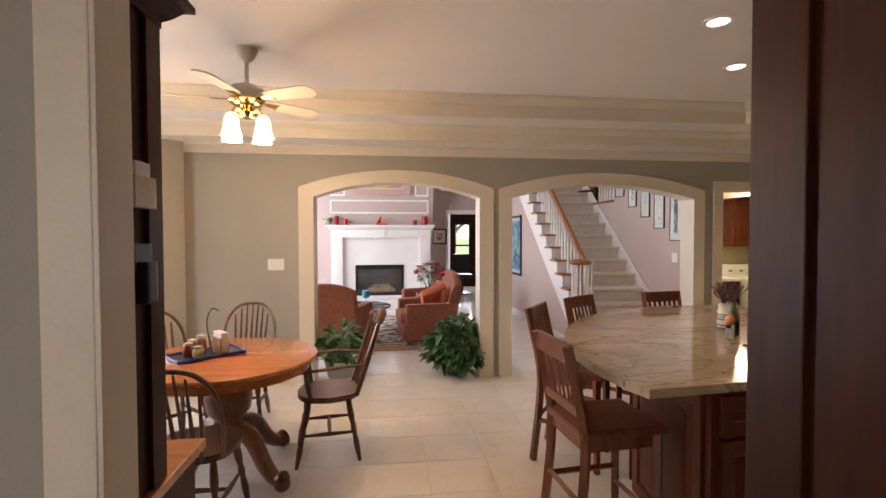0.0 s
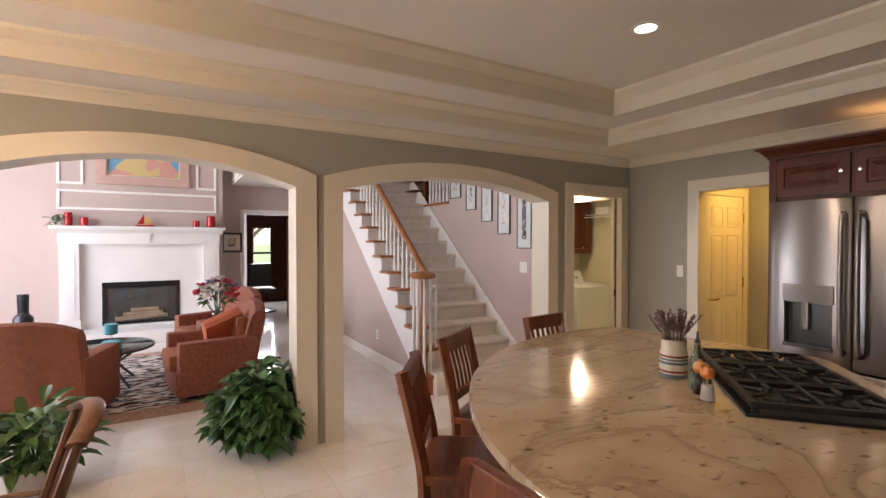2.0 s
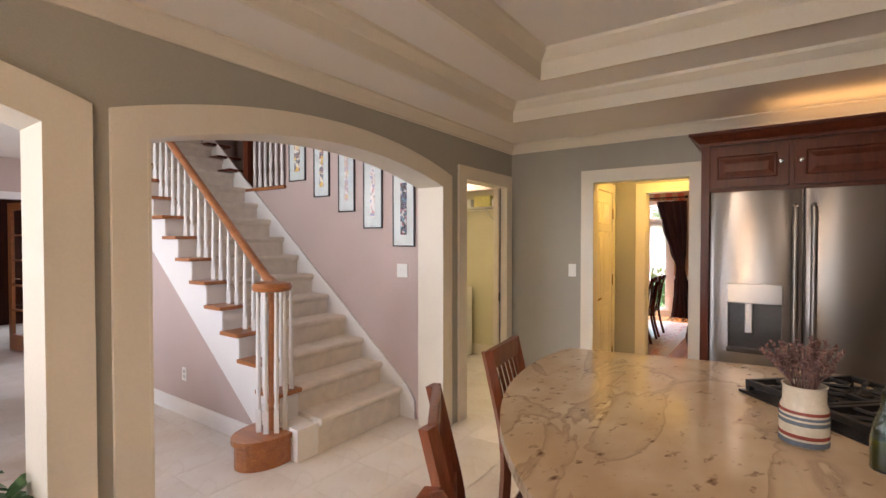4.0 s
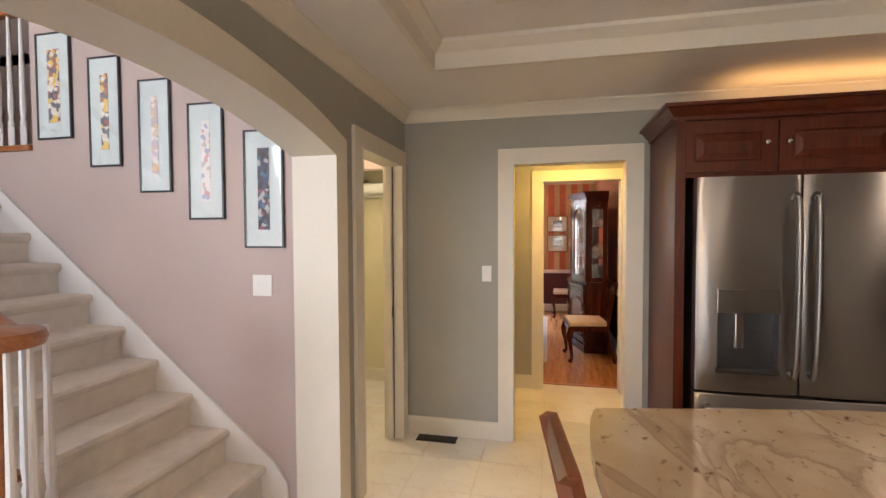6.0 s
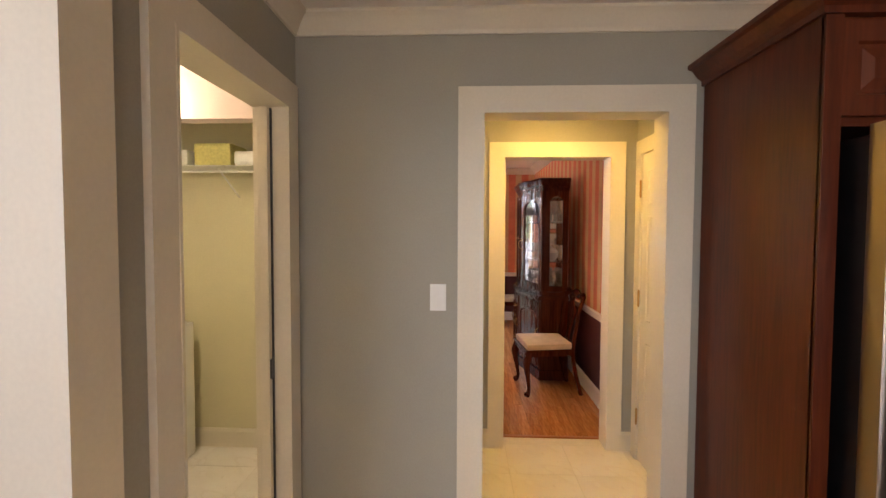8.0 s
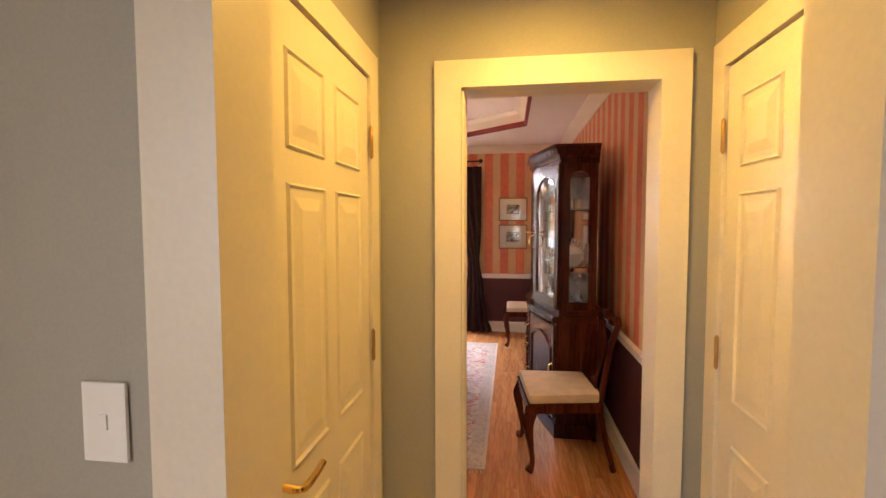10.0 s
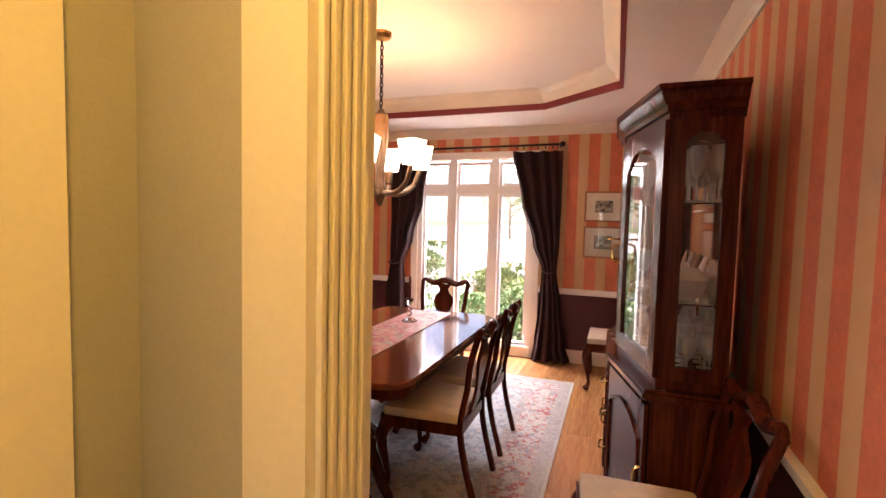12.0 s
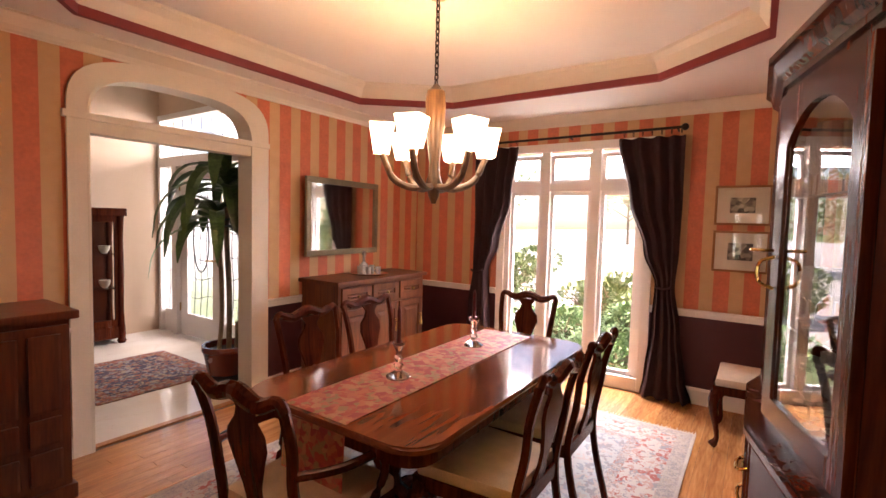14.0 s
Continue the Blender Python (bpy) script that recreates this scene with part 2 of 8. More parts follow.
RUST_SIDE = material("patterned_rust_upholstery", (0.34, 0.12, 0.075), 0.9, scale=30, fine=110, bump=0.3, second=(0.17, 0.06, 0.04))
ORANGE = material("orange_velvet", (0.58, 0.17, 0.08), 0.9, vary=0.08)
VELVET = material("dark_burgundy_curtain", (0.035, 0.008, 0.009), 0.85, vary=0.2, scale=4, fine=120, bump=0.2)
LEAF = add_random(material("glossy_leaf", (0.095, 0.21, 0.06), 0.35, vary=0.3, scale=9, fine=40, second=(0.026, 0.08, 0.026)), 0.25)
LEAF_PALE = add_random(material("pale_leaf", (0.13, 0.24, 0.07), 0.4, scale=9, fine=40, second=(0.06, 0.14, 0.04)), 0.25)
BARK = material("cane_bark", (0.30, 0.22, 0.14), 0.8, vary=0.2, scale=12, bump=0.4)
SOIL = material("potting_soil", (0.03, 0.02, 0.014), 0.95, vary=0.2, bump=0.6)
GLASS = glass("clear_glass")
CRYSTAL = glass("cut_crystal", (0.97, 0.97, 0.96), 0.0, 1.5)
CRYSTAL.node_tree.nodes["Principled BSDF"].inputs["Transmission Weight"].default_value = 0.72
STICK_CRYSTAL = glass("clear_cut_crystal", (1, 1, 1), 0.0, 1.55)
MIRROR = material("mirror_silver", (0.85, 0.85, 0.84), 0.015, 1.0, vary=0.0)
SHADE = glow("lit_glass_shade", (1.0, 0.84, 0.60), 2.6)
CHANDELIER_GLASS = glow("lit_square_glass", (1.0, 0.80, 0.54), 3.4)
BULB = glow("lit_lamp", (1.0, 0.90, 0.72), 2.8)

# ---- building helpers ----


def bm_new():
    return bmesh.new()


def box(bm, x0, y0, z0, x1, y1, z1, bevel=0.0, turn=None):
    v = bmesh.ops.create_cube(bm, size=1)["verts"]
    for p in v:
        p.co = Vector((x0 + (p.co.x + 0.5) * (x1 - x0), y0 + (p.co.y + 0.5) * (y1 - y0), z0 + (p.co.z + 0.5) * (z1 - z0)))
    if bevel:
        edges = list({e for p in v for e in p.link_edges})
        bmesh.ops.bevel(bm, geom=edges, offset=bevel, segments=2, affect="EDGES", profile=0.7)
    return bm


def prism(bm, outline, a, b, axis="z"):
    """A flat outline drawn out from a to b along an axis. Outline points lie in the two other axes, in the order x, y, z."""
    def at(p, d):
        return {"z": (p[0], p[1], d), "y": (p[0], d, p[1]), "x": (d, p[0], p[1])}[axis]
    lo = [bm.verts.new(at(p, a)) for p in outline]
    hi = [bm.verts.new(at(p, b)) for p in outline]
    bm.faces.new(lo)
    bm.faces.new(hi)
    k = len(outline)
    for i in range(k):
        bm.faces.new((lo[i], lo[(i + 1) % k], hi[(i + 1) % k], hi[i]))
    return bm


def lathe(bm, profile, seg=20, x=0.0, y=0.0, z=0.0, square=0):
    """Turned work round the upright axis: (radius, height) from bottom to top."""
    rings = []
    for r, h in profile:
        rings.append([bm.verts.new((x + r * math.cos(math.tau * i / seg), y + r * math.sin(math.tau * i / seg), z + h)) for i in range(seg)])
    for a, b in zip(rings, rings[1:]):
        for i in range(seg):
            bm.faces.new((a[i], a[(i + 1) % seg], b[(i + 1) % seg], b[i]))
    bm.faces.new(rings[0])
    bm.faces.new(rings[-1])
    return bm


def tube(bm, path, radii, seg=8, flat=1.0):
    """A rod along a path, round or flattened; radii one number or one a point."""
    pts = [Vector(p) for p in path]
    rr = radii if isinstance(radii, (list, tuple)) else [radii] * len(pts)
    rings, up = [], Vector((0, 0, 1))
    for i, p in enumerate(pts):
        d = (pts[min(i + 1, len(pts) - 1)] - pts[max(i - 1, 0)]).normalized()
        ref = Vector((1, 0, 0)) if abs(d.z) > 0.9 else up
        s = d.cross(ref).normalized()
        t = s.cross(d).normalized()
        rings.append([bm.verts.new(p + rr[i] * (math.cos(math.tau * k / seg) * s + flat * math.sin(math.tau * k / seg) * t)) for k in range(seg)])
    for a, b in zip(rings, rings[1:]):
        for k in range(seg):
            bm.faces.new((a[k], a[(k + 1) % seg], b[(k + 1) % seg], b[k]))
    bm.faces.new(rings[0])
    bm.faces.new(rings[-1])
    return bm


def curve_pts(ctrl, n=12):
    """A smooth line through a few points."""
    c = [Vector(p) for p in ctrl]
    c = [2 * c[0] - c[1]] + c + [2 * c[-1] - c[-2]]
    out = []
    for i in range(1, len(c) - 2):
        for k in range(n):
            t = k / n
            a, b, d, e = c[i - 1], c[i], c[i + 1], c[i + 2]
            out.append(0.5 * (2 * b + (d - a) * t + (2 * a - 5 * b + 4 * d - e) * t * t + (3 * b - a - 3 * d + e) * t ** 3))
    out.append(c[-2])
    return out


def done(name, bm, mat, smooth=False):
    bmesh.ops.recalc_face_normals(bm, faces=bm.faces)
    me = bpy.data.meshes.new(name)
    bm.to_mesh(me)
    bm.free()
    me.materials.append(mat)
    if smooth:
        me.polygons.foreach_set("use_smooth", [True] * len(me.polygons))
        me.set_sharp_from_angle(angle=radians(40))
    return me


def part(name, bm, mat, parent, label="", smooth=False):
    ob = new(name, done(name, bm, mat, smooth))
    ob.parent = parent
    return tagged(ob, label)


def solid(name, bm, mat, label, category, kind="", smooth=False, group=""):
    return tagged(new(name, done(name, bm, mat, smooth)), label, category, group, kind)


def thing(name, label, category, group="", at=None, kind=""):
    ob = new(name)
    ob.empty_display_size = 0.1
    if at is not None:
        ob.matrix_basis = at
    return tagged(ob, label, category, group, kind)


def setting(name, bm, mat, label, category):
    return solid(name, bm, mat, label, category, "structure")


def arch_line(x0, x1, spring, top, n=24):
    """Points of a segmental arch from x0 to x1."""
    half, rise = (x1 - x0) / 2, top - spring
    r = (half * half + rise * rise) / (2 * rise)
    a = math.asin(half / r)
    cx, cz = (x0 + x1) / 2, top - r
    return [(cx + r * math.sin(-a + 2 * a * i / n), cz + r * math.cos(-a + 2 * a * i / n)) for i in range(n + 1)]


def basket_line(x0, x1, spring, top, n=24):
    """Points of a flattened arch with well rounded shoulders."""
    cx, half, rise = (x0 + x1) / 2, (x1 - x0) / 2, top - spring
    out = []
    for i in range(n + 1):
        a = math.pi - math.pi * i / n
        c, s = math.cos(a), math.sin(a)
        out.append((cx + half * math.copysign(abs(c) ** 0.62, c), spring + rise * abs(s) ** 0.62))
    return out

# ---- structure: kitchen ----
N0, NL, N1 = 4.94, 5.06, 5.145          # kitchen north wall: front, back by the laundry, back by the arches
E0, E1 = 4.72, 4.84          # kitchen east wall
SOFFIT, TRAY_MID, TRAY_TOP = 2.45, 2.585, 2.76
A1, A2, LD = (-0.72, 1.04), (1.37, 3.50), (3.83, 4.585)

ol = [(-2.03, 0)] + [(A1[0], 0)] + arch_line(*A1, 1.945, 2.10) + [(A1[1], 0), (A2[0], 0)] + arch_line(*A2, 1.945, 2.10)
ol += [(A2[1], 0), (LD[0], 0), (LD[0], 2.04), (LD[1], 2.04), (LD[1], 0), (4.84, 0), (4.84, 3.2), (-2.03, 3.2)]
wall_n = setting("wall_north", prism(bm_new(), ol, N0, NL, "y"), GREY, "grey-green painted wall with two arched openings", "wall")
# the stair-hall side of the same wall
ol2 = ol[:ol.index((LD[0], 0))] + [(3.70, 0), (3.70, 3.2), (-2.03, 3.2)]
setting("wall_north_back", prism(bm_new(), ol2, NL + 0.001, N1, "y"), PINK, "dusty pink side of the arched wall", "wall")

PD = (3.34, 4.13)
ol = [(-2.0, 0), (PD[0], 0), (PD[0], 2.04), (PD[1], 2.04), (PD[1], 0), (N0, 0), (N0, 3.2), (-2.0, 3.2)]
setting("wall_east", prism(bm_new(), ol, E0, E1, "x"), GREY, "grey-green painted kitchen wall with a cased opening", "wall")

# bay wall with a window, at 45 degrees to the north wall
BAY = pose(-2.03, 4.94, 0, 0, 0, 225)


def wall_with_window(name, m, length, w0, w1, z0, z1, height, mat, label, thick=0.14):
    bm = bm_new()
    for a, b, c, d in ((0, w0, 0, height), (w1, length, 0, height), (w0, w1, 0, z0), (w0, w1, z1, height)):
        if b > a and d > c:
            box(bm, a, 0, c, b, thick, d)
    ob = setting(name, bm, mat, label, "wall")
    ob.matrix_basis = m
    return ob


def sash_window(name, m, w0, w1, z0, z1, label, casing=0.10, depth=0.12, cols=1, rail=True, mat=TRIM):
    w = thing(name, label, "window", at=m, kind="structure")
    bm = bm_new()
    for a, b, c, d in ((w0 - casing, w0, z0 - casing, z1 + casing), (w1, w1 + casing, z0 - casing, z1 + casing), (w0, w1, z1, z1 + casing)):
        box(bm, a, -0.022, c, b, 0.0, d, 0.004)
    part("casing", bm, mat, w)
    part("window_sill", box(bm_new(), w0 - casing - 0.02, -0.05, z0 - 0.03, w1 + casing + 0.02, depth, z0, 0.005), mat, w)
    bm = bm_new()
    s = 0.04
    box(bm, w0, 0.03, z0, w0 + s, 0.08, z1)
    box(bm, w1 - s, 0.03, z0, w1, 0.08, z1)
    box(bm, w0 + s, 0.03, z0, w1 - s, 0.08, z0 + s)
    box(bm, w0 + s, 0.03, z1 - s, w1 - s, 0.08, z1)
    if rail:
        box(bm, w0 + s, 0.025, (z0 + z1) / 2 - 0.025, w1 - s, 0.078, (z0 + z1) / 2 + 0.025)
    part("window_frame", bm, mat, w)
    zs = [(z0 + s, (z0 + z1) / 2 - 0.025), ((z0 + z1) / 2 + 0.025, z1 - s)] if rail else [(z0 + s, z1 - s)]
    for a, b in zs:
        p = part("pane", box(bm_new(), w0 + s, 0.05, a, w1 - s, 0.056, b), GLASS, w)
        p.visible_shadow = False
    return w


wall_with_window("wall_bay_1", BAY, 1.55, 0.40, 1.25, 0.55, 2.03, 3.2, GREY, "grey-green bay wall with a sash window")
sash_window("window_1", BAY, 0.40, 1.25, 0.55, 2.03, "cream sash window in the breakfast bay", casing=0.135)
BAY2 = pose(-3.10, 3.87, 0, 0, 0, 270)
wall_with_window("wall_bay_2", BAY2, 1.6, 0.15, 1.45, 0.55, 2.03, 3.2, GREY, "grey-green bay wall with a wide window")
sash_window("window_2", BAY2, 0.15, 1.45, 0.55, 2.03, "cream sash window in the breakfast bay")
setting("wall_west", box(bm_new(), -3.24, -2.0, 0, -3.10, 2.14, 3.2), GREY, "grey-green painted kitchen wall", "wall")
# unseen window, added to give the kitchen fill lamp an opening
wall_with_window("wall_south", pose(4.84, -2.0, 0, 0, 0, 180), 8.08, 6.04, 7.24, 1.0, 1.95, 3.2, GREY, "grey-green painted kitchen wall with an added small window")
sash_window("window_5_unseen", pose(4.84, -2.0, 0, 0, 0, 180), 6.04, 7.24, 1.0, 1.95, "small cream window, unseen, added round the kitchen fill lamp", rail=False)

# stepped tray ceiling
SO, SI = (-2.9, 3.84, -0.9, 4.49), (-2.5, 3.42, -0.45, 4.08)   # x0, x1, y0, y1 of the two steps


def ring(bm, outer, inner, z0, z1):
    ox0, ox1, oy0, oy1 = outer
    ix0, ix1, iy0, iy1 = inner
    box(bm, ox0, iy1, z0, ox1, oy1, z1)
    box(bm, ox0, oy0, z0, ox1, iy0, z1)
    box(bm, ox0, iy0, z0, ix0, iy1, z1)
    box(bm, ix1, iy0, z0, ox1, iy1, z1)


bm = bm_new()
ring(bm, (-3.3, E0, -2.0, N0), SO, SOFFIT, SOFFIT + 0.1)
ring(bm, (SO[0] - .05, SO[1] + .05, SO[2] - .05, SO[3] + .05), SI, TRAY_MID, TRAY_MID + 0.1)
box(bm, SI[0] - .05, SI[2] - .05, TRAY_TOP, SI[1] + .05, SI[3] + .05, TRAY_TOP + 0.1)
setting("ceiling", bm, CEIL, "off-white stepped tray ceiling", "ceiling")


def molding(name, pts, profile, mat, label, closed=False, kind="trim"):
    """A moulding along a level line; profile: (out from the wall to the left of the way, height)."""
    bm = bm_new()
    n = len(pts)
    rows = []
    for i, p in enumerate(pts):
        a = Vector(pts[(i - 1) % n]) if (closed or i) else None
        b = Vector(pts[(i + 1) % n]) if (closed or i < n - 1) else None
        p = Vector(p)
        d0 = (p - a).normalized() if a is not None else (b - p).normalized()
        d1 = (b - p).normalized() if b is not None else d0
        n0, n1 = Vector((-d0.y, d0.x)), Vector((-d1.y, d1.x))
        mid = (n0 + n1).normalized()
        k = 1 / max(0.3, mid.dot(n0))
        rows.append([bm.verts.new((p.x + mid.x * k * o, p.y + mid.y * k * o, z)) for o, z in profile])
    m = len(profile)
    for i in range(n if closed else n - 1):
        a, b = rows[i], rows[(i + 1) % n]
        for j in range(m):
            bm.faces.new((a[j], a[(j + 1) % m], b[(j + 1) % m], b[j]))
    if not closed:
        bm.faces.new(rows[0])
        bm.faces.new(rows[-1])
    return setting(name, bm, mat, label, kind)


def crown_profile(top, h=0.085, w=0.075):
    return [(0, top - h), (0.012, top - h), (0.016, top - h + 0.015), (0.03, top - h * 0.62), (w * 0.72, top - h * 0.3), (w * 0.9, top - 0.016), (w, top - 0.012), (w, top), (0, top)]


molding("crown_kitchen", [(E0, -2.0), (E0, N0), (-2.03, N0), (-3.1, 3.87), (-3.1, 2.14)], crown_profile(SOFFIT), TRIM, "cream crown moulding under the kitchen ceiling")
x0, x1, y0, y1 = SO
molding("tray_fascia_lower", [(x0, y0), (x1, y0), (x1, y1), (x0, y1)], [(0, SOFFIT - 0.01), (-0.03, SOFFIT - 0.01), (-0.03, TRAY_MID), (0.06, TRAY_MID), (0.055, TRAY_MID - 0.02), (0.02, TRAY_MID - 0.05), (0.006, TRAY_MID - 0.06)], TRIM, "cream moulding of the lower ceiling step", True)
x0, x1, y0, y1 = SI
molding("tray_fascia_upper", [(x0, y0), (x1, y0), (x1, y1), (x0, y1)], [(0, TRAY_MID - 0.01), (-0.03, TRAY_MID - 0.01), (-0.03, TRAY_TOP), (0.07, TRAY_TOP), (0.065, TRAY_TOP - 0.02), (0.025, TRAY_TOP - 0.06), (0.006, TRAY_TOP - 0.075)], TRIM, "cream moulding of the upper ceiling step", True)


def base_profile(h=0.13, t=0.018):
    return [(0, 0), (t, 0), (t, h - 0.02), (t * 0.5, h), (0, h)]


def casing(name, inner, outer, y0, y1, axis, mat, label):
    """A flat casing round an opening: the band between two lines, both from foot to foot."""
    bm = bm_new()
    prism(bm, list(inner) + list(reversed(outer)), y0, y1, axis)
    return setting(name, bm, mat, label, "trim")


for k, (a, wl_, wr_) in enumerate(((A1, 0.14, 0.14), (A2, 0.13, 0.12))):
    inn = [(a[0], 0)] + arch_line(*a, 1.945, 2.10) + [(a[1], 0)]
    out = [(a[0] - wl_, 0)] + arch_line(a[0] - wl_, a[1] + wr_, 2.03, 2.215) + [(a[1] + wr_, 0)]
    casing(f"arch_casing_{k + 1}", inn, out, N0 - 0.022, N0 - 0.001, "y", TRIM, "cream arched casing")
    rim = [(x + (0.012 if x < sum(a) / 2 else -0.012), z - (0.012 if z > 0.1 else 0)) for x, z in inn]
    casing(f"arch_lining_{k + 1}", rim, inn, N0 - 0.024, N1 + 0.02, "y", TRIM, "cream lining of the arched opening")
casing("laundry_casing", [(LD[0], 0), (LD[0], 2.04), (LD[1], 2.04), (LD[1], 0)], [(LD[0] - .1, 0), (LD[0] - .1, 2.14), (LD[1] + .1, 2.14), (LD[1] + .1, 0)], N0 - 0.022, N0 - 0.001, "y", TRIM, "cream laundry door casing")
casing("laundry_jamb", [(LD[0] + .012, 0), (LD[0] + .012, 2.028), (LD[1] - .012, 2.028), (LD[1] - .012, 0)], [(LD[0], 0), (LD[0], 2.04), (LD[1], 2.04), (LD[1], 0)], N0 - 0.024, NL + 0.006, "y", TRIM, "cream laundry door jamb")
casing("hall_casing", [(PD[0], 0), (PD[0], 2.04), (PD[1], 2.04), (PD[1], 0)], [(PD[0] - .1, 0), (PD[0] - .1, 2.14), (PD[1] + .1, 2.14), (PD[1] + .1, 0)], E0 - 0.022, E0 - 0.001, "x", TRIM, "cream casing of the hall opening")
casing("hall_lining", [(PD[0] + .012, 0), (PD[0] + .012, 2.028), (PD[1] - .012, 2.028), (PD[1] - .012, 0)], [(PD[0], 0), (PD[0], 2.04), (PD[1], 2.04), (PD[1], 0)], E0 - 0.024, E1 + 0.004, "x", TRIM, "cream lining of the hall opening")
molding("baseboard_1", [(E0, PD[1] + .1), (E0, N0), (LD[1] + .1, N0)], base_profile(), TRIM, "cream baseboard", kind="baseboard")
molding("baseboard_2", [(A1[0] - .14, N0), (-2.03, N0), (-3.1, 3.87)], base_profile(), TRIM, "cream baseboard", kind="baseboard")

# ---- structure: back hall ----
HY0, HY1, HX = 3.03, 4.25, 5.94
setting("wall_hall_north", box(bm_new(), E1, HY1, 0, HX, HY1 + 0.12, 2.6), GREY, "grey-green wall of the back hall", "wall")
setting("wall_hall_south", box(bm_new(), E1, HY0 - 0.12, 0, HX, HY0, 2.6), GREY, "grey-green wall of the back hall", "wall")
setting("ceiling_hall", box(bm_new(), E1, HY0 - .1, 2.45, HX, HY1 + .1, 2.55), CEIL, "off-white ceiling of the back hall", "ceiling")
ID = (3.20, 3.94)
DX0, DX1, DY0, DY1 = 6.06, 10.64, 3.02, 7.0   # dining room faces
ol = [(DY0 - .12, 0), (ID[0], 0), (ID[0], 2.04), (ID[1], 2.04), (ID[1], 0), (DY1 + .14, 0), (DY1 + .14, 3.2), (DY0 - .12, 3.2)]
setting("wall_dining_west_back", prism(bm_new(), ol, HX, HX + 0.055, "x"), GREY, "grey-green hall side of the dining room wall", "wall")
olw = [(DY0 - .12, 0.78), (ID[0], 0.78), (ID[0], 2.04), (ID[1], 2.04), (ID[1], 0.78), (DY1 + .14, 0.78), (DY1 + .14, 3.2), (DY0 - .12, 3.2)]
setting("wall_dining_west", prism(bm_new(), olw, HX + 0.055, DX0, "x"), STRIPE, "salmon and tan striped wallpaper wall", "wall")
bm = bm_new()
box(bm, HX + 0.055, DY0 - .12, 0, DX0, ID[0], 0.78)
box(bm, HX + 0.055, ID[1], 0, DX0, DY1 + .14, 0.78)
setting("wainscot_west", bm, MAROON, "maroon painted lower wall", "wall")
casing("dining_casing", [(ID[0], 0), (ID[0], 2.04), (ID[1], 2.04), (ID[1], 0)], [(ID[0] - .09, 0), (ID[0] - .09, 2.13), (ID[1] + .09, 2.13), (ID[1] + .09, 0)], HX - 0.022, HX - 0.001, "x", TRIM, "cream casing of the dining room doorway")
casing("dining_lining", [(ID[0] + .012, 0), (ID[0] + .012, 2.028), (ID[1] - .012, 2.028), (ID[1] - .012, 0)], [(ID[0], 0), (ID[0], 2.04), (ID[1], 2.04), (ID[1], 0)], HX - 0.024, DX0 + 0.024, "x", TRIM, "cream lining of the dining room doorway")
for k, (lo, hi) in enumerate(((ID[0] - 0.10, ID[0]), (ID[1], ID[1] + 0.10))):
    bm = bm_new()
    outline = [(lo, DX0 + 0.001)]
    for i in range(5):
        w = (hi - lo) / 5
        outline += [(lo + i * w + 0.15 * w, DX0 + 0.024), (lo + i * w + 0.65 * w, DX0 + 0.024), (lo + i * w + 0.8 * w, DX0 + 0.014)]
    outline += [(hi, DX0 + 0.024), (hi, DX0 + 0.001)]
    prism(bm, [(b, a) for a, b in outline], 0, 2.13, "z")
    setting(f"dining_fluted_casing_{k + 1}", bm, TRIM, "cream fluted door casing", "trim")
for i in range(5):
    x = HX - 0.005 + 0.026 * i
    setting(f"jamb_rib_{i + 1}", box(bm_new(), x, ID[1] - 0.022, 0, x + 0.013, ID[1] - 0.0125, 2.02, 0.003), TRIM, "cream fluted rib on the door jamb", "trim")
molding("baseboard_3", [(HX, ID[1] + .09), (HX, HY1)], base_profile(), TRIM, "cream baseboard", kind="baseboard")
molding("baseboard_4", [(HX, HY0), (HX, ID[0] - .09)], base_profile(), TRIM, "cream baseboard", kind="baseboard")

# ---- structure: dining room ----
RAIL = 0.79
AR = (7.308, 8.43)
ASP, ATOP = 2.05, 2.38
ol = [(DX0 - .1, RAIL), (AR[0], RAIL)] + basket_line(*AR, ASP, ATOP) + [(AR[1], RAIL), (DX1 + .14, RAIL), (DX1 + .14, 3.2), (DX0 - .1, 3.2)]
setting("wall_dining_north", prism(bm_new(), ol, DY1, DY1 + 0.07, "y"), STRIPE, "salmon and tan striped wallpaper wall with an arched doorway", "wall")
bm = bm_new()
box(bm, DX0, DY1, 0, AR[0], DY1 + .07, RAIL)
box(bm, AR[1], DY1, 0, DX1 + .14, DY1 + .07, RAIL)
setting("wainscot_north", bm, MAROON, "maroon painted lower wall", "wall")
ol = [(4.9, 0), (AR[0], 0)] + basket_line(*AR, ASP, ATOP) + [(AR[1], 0), (9.4, 0), (9.4, 5.2), (4.9, 5.2)]
setting("wall_foyer_south", prism(bm_new(), ol, DY1 + .074, DY1 + 0.14, "y"), FOYER_PAINT, "pale foyer wall with an arched doorway", "wall")
inn = [(AR[0], 0)] + basket_line(*AR, ASP, ATOP) + [(AR[1], 0)]
out = [(AR[0] - .1, 0)] + basket_line(AR[0] - .1, AR[1] + .14, ASP + 0.04, ATOP + .09) + [(AR[1] + .14, 0)]
casing("arch_casing_3", inn, out, DY1 - 0.025, DY1 - 0.001, "y", TRIM, "cream casing of the arched dining room doorway")
rim = [(x + (0.015 if x < sum(AR) / 2 else -0.015), z - (0.015 if z > 0.1 else 0)) for x, z in inn]
casing("arch_lining_3", rim, inn, DY1 - 0.027, DY1 + 0.16, "y", TRIM, "cream lining of the arched doorway")
bm = bm_new()
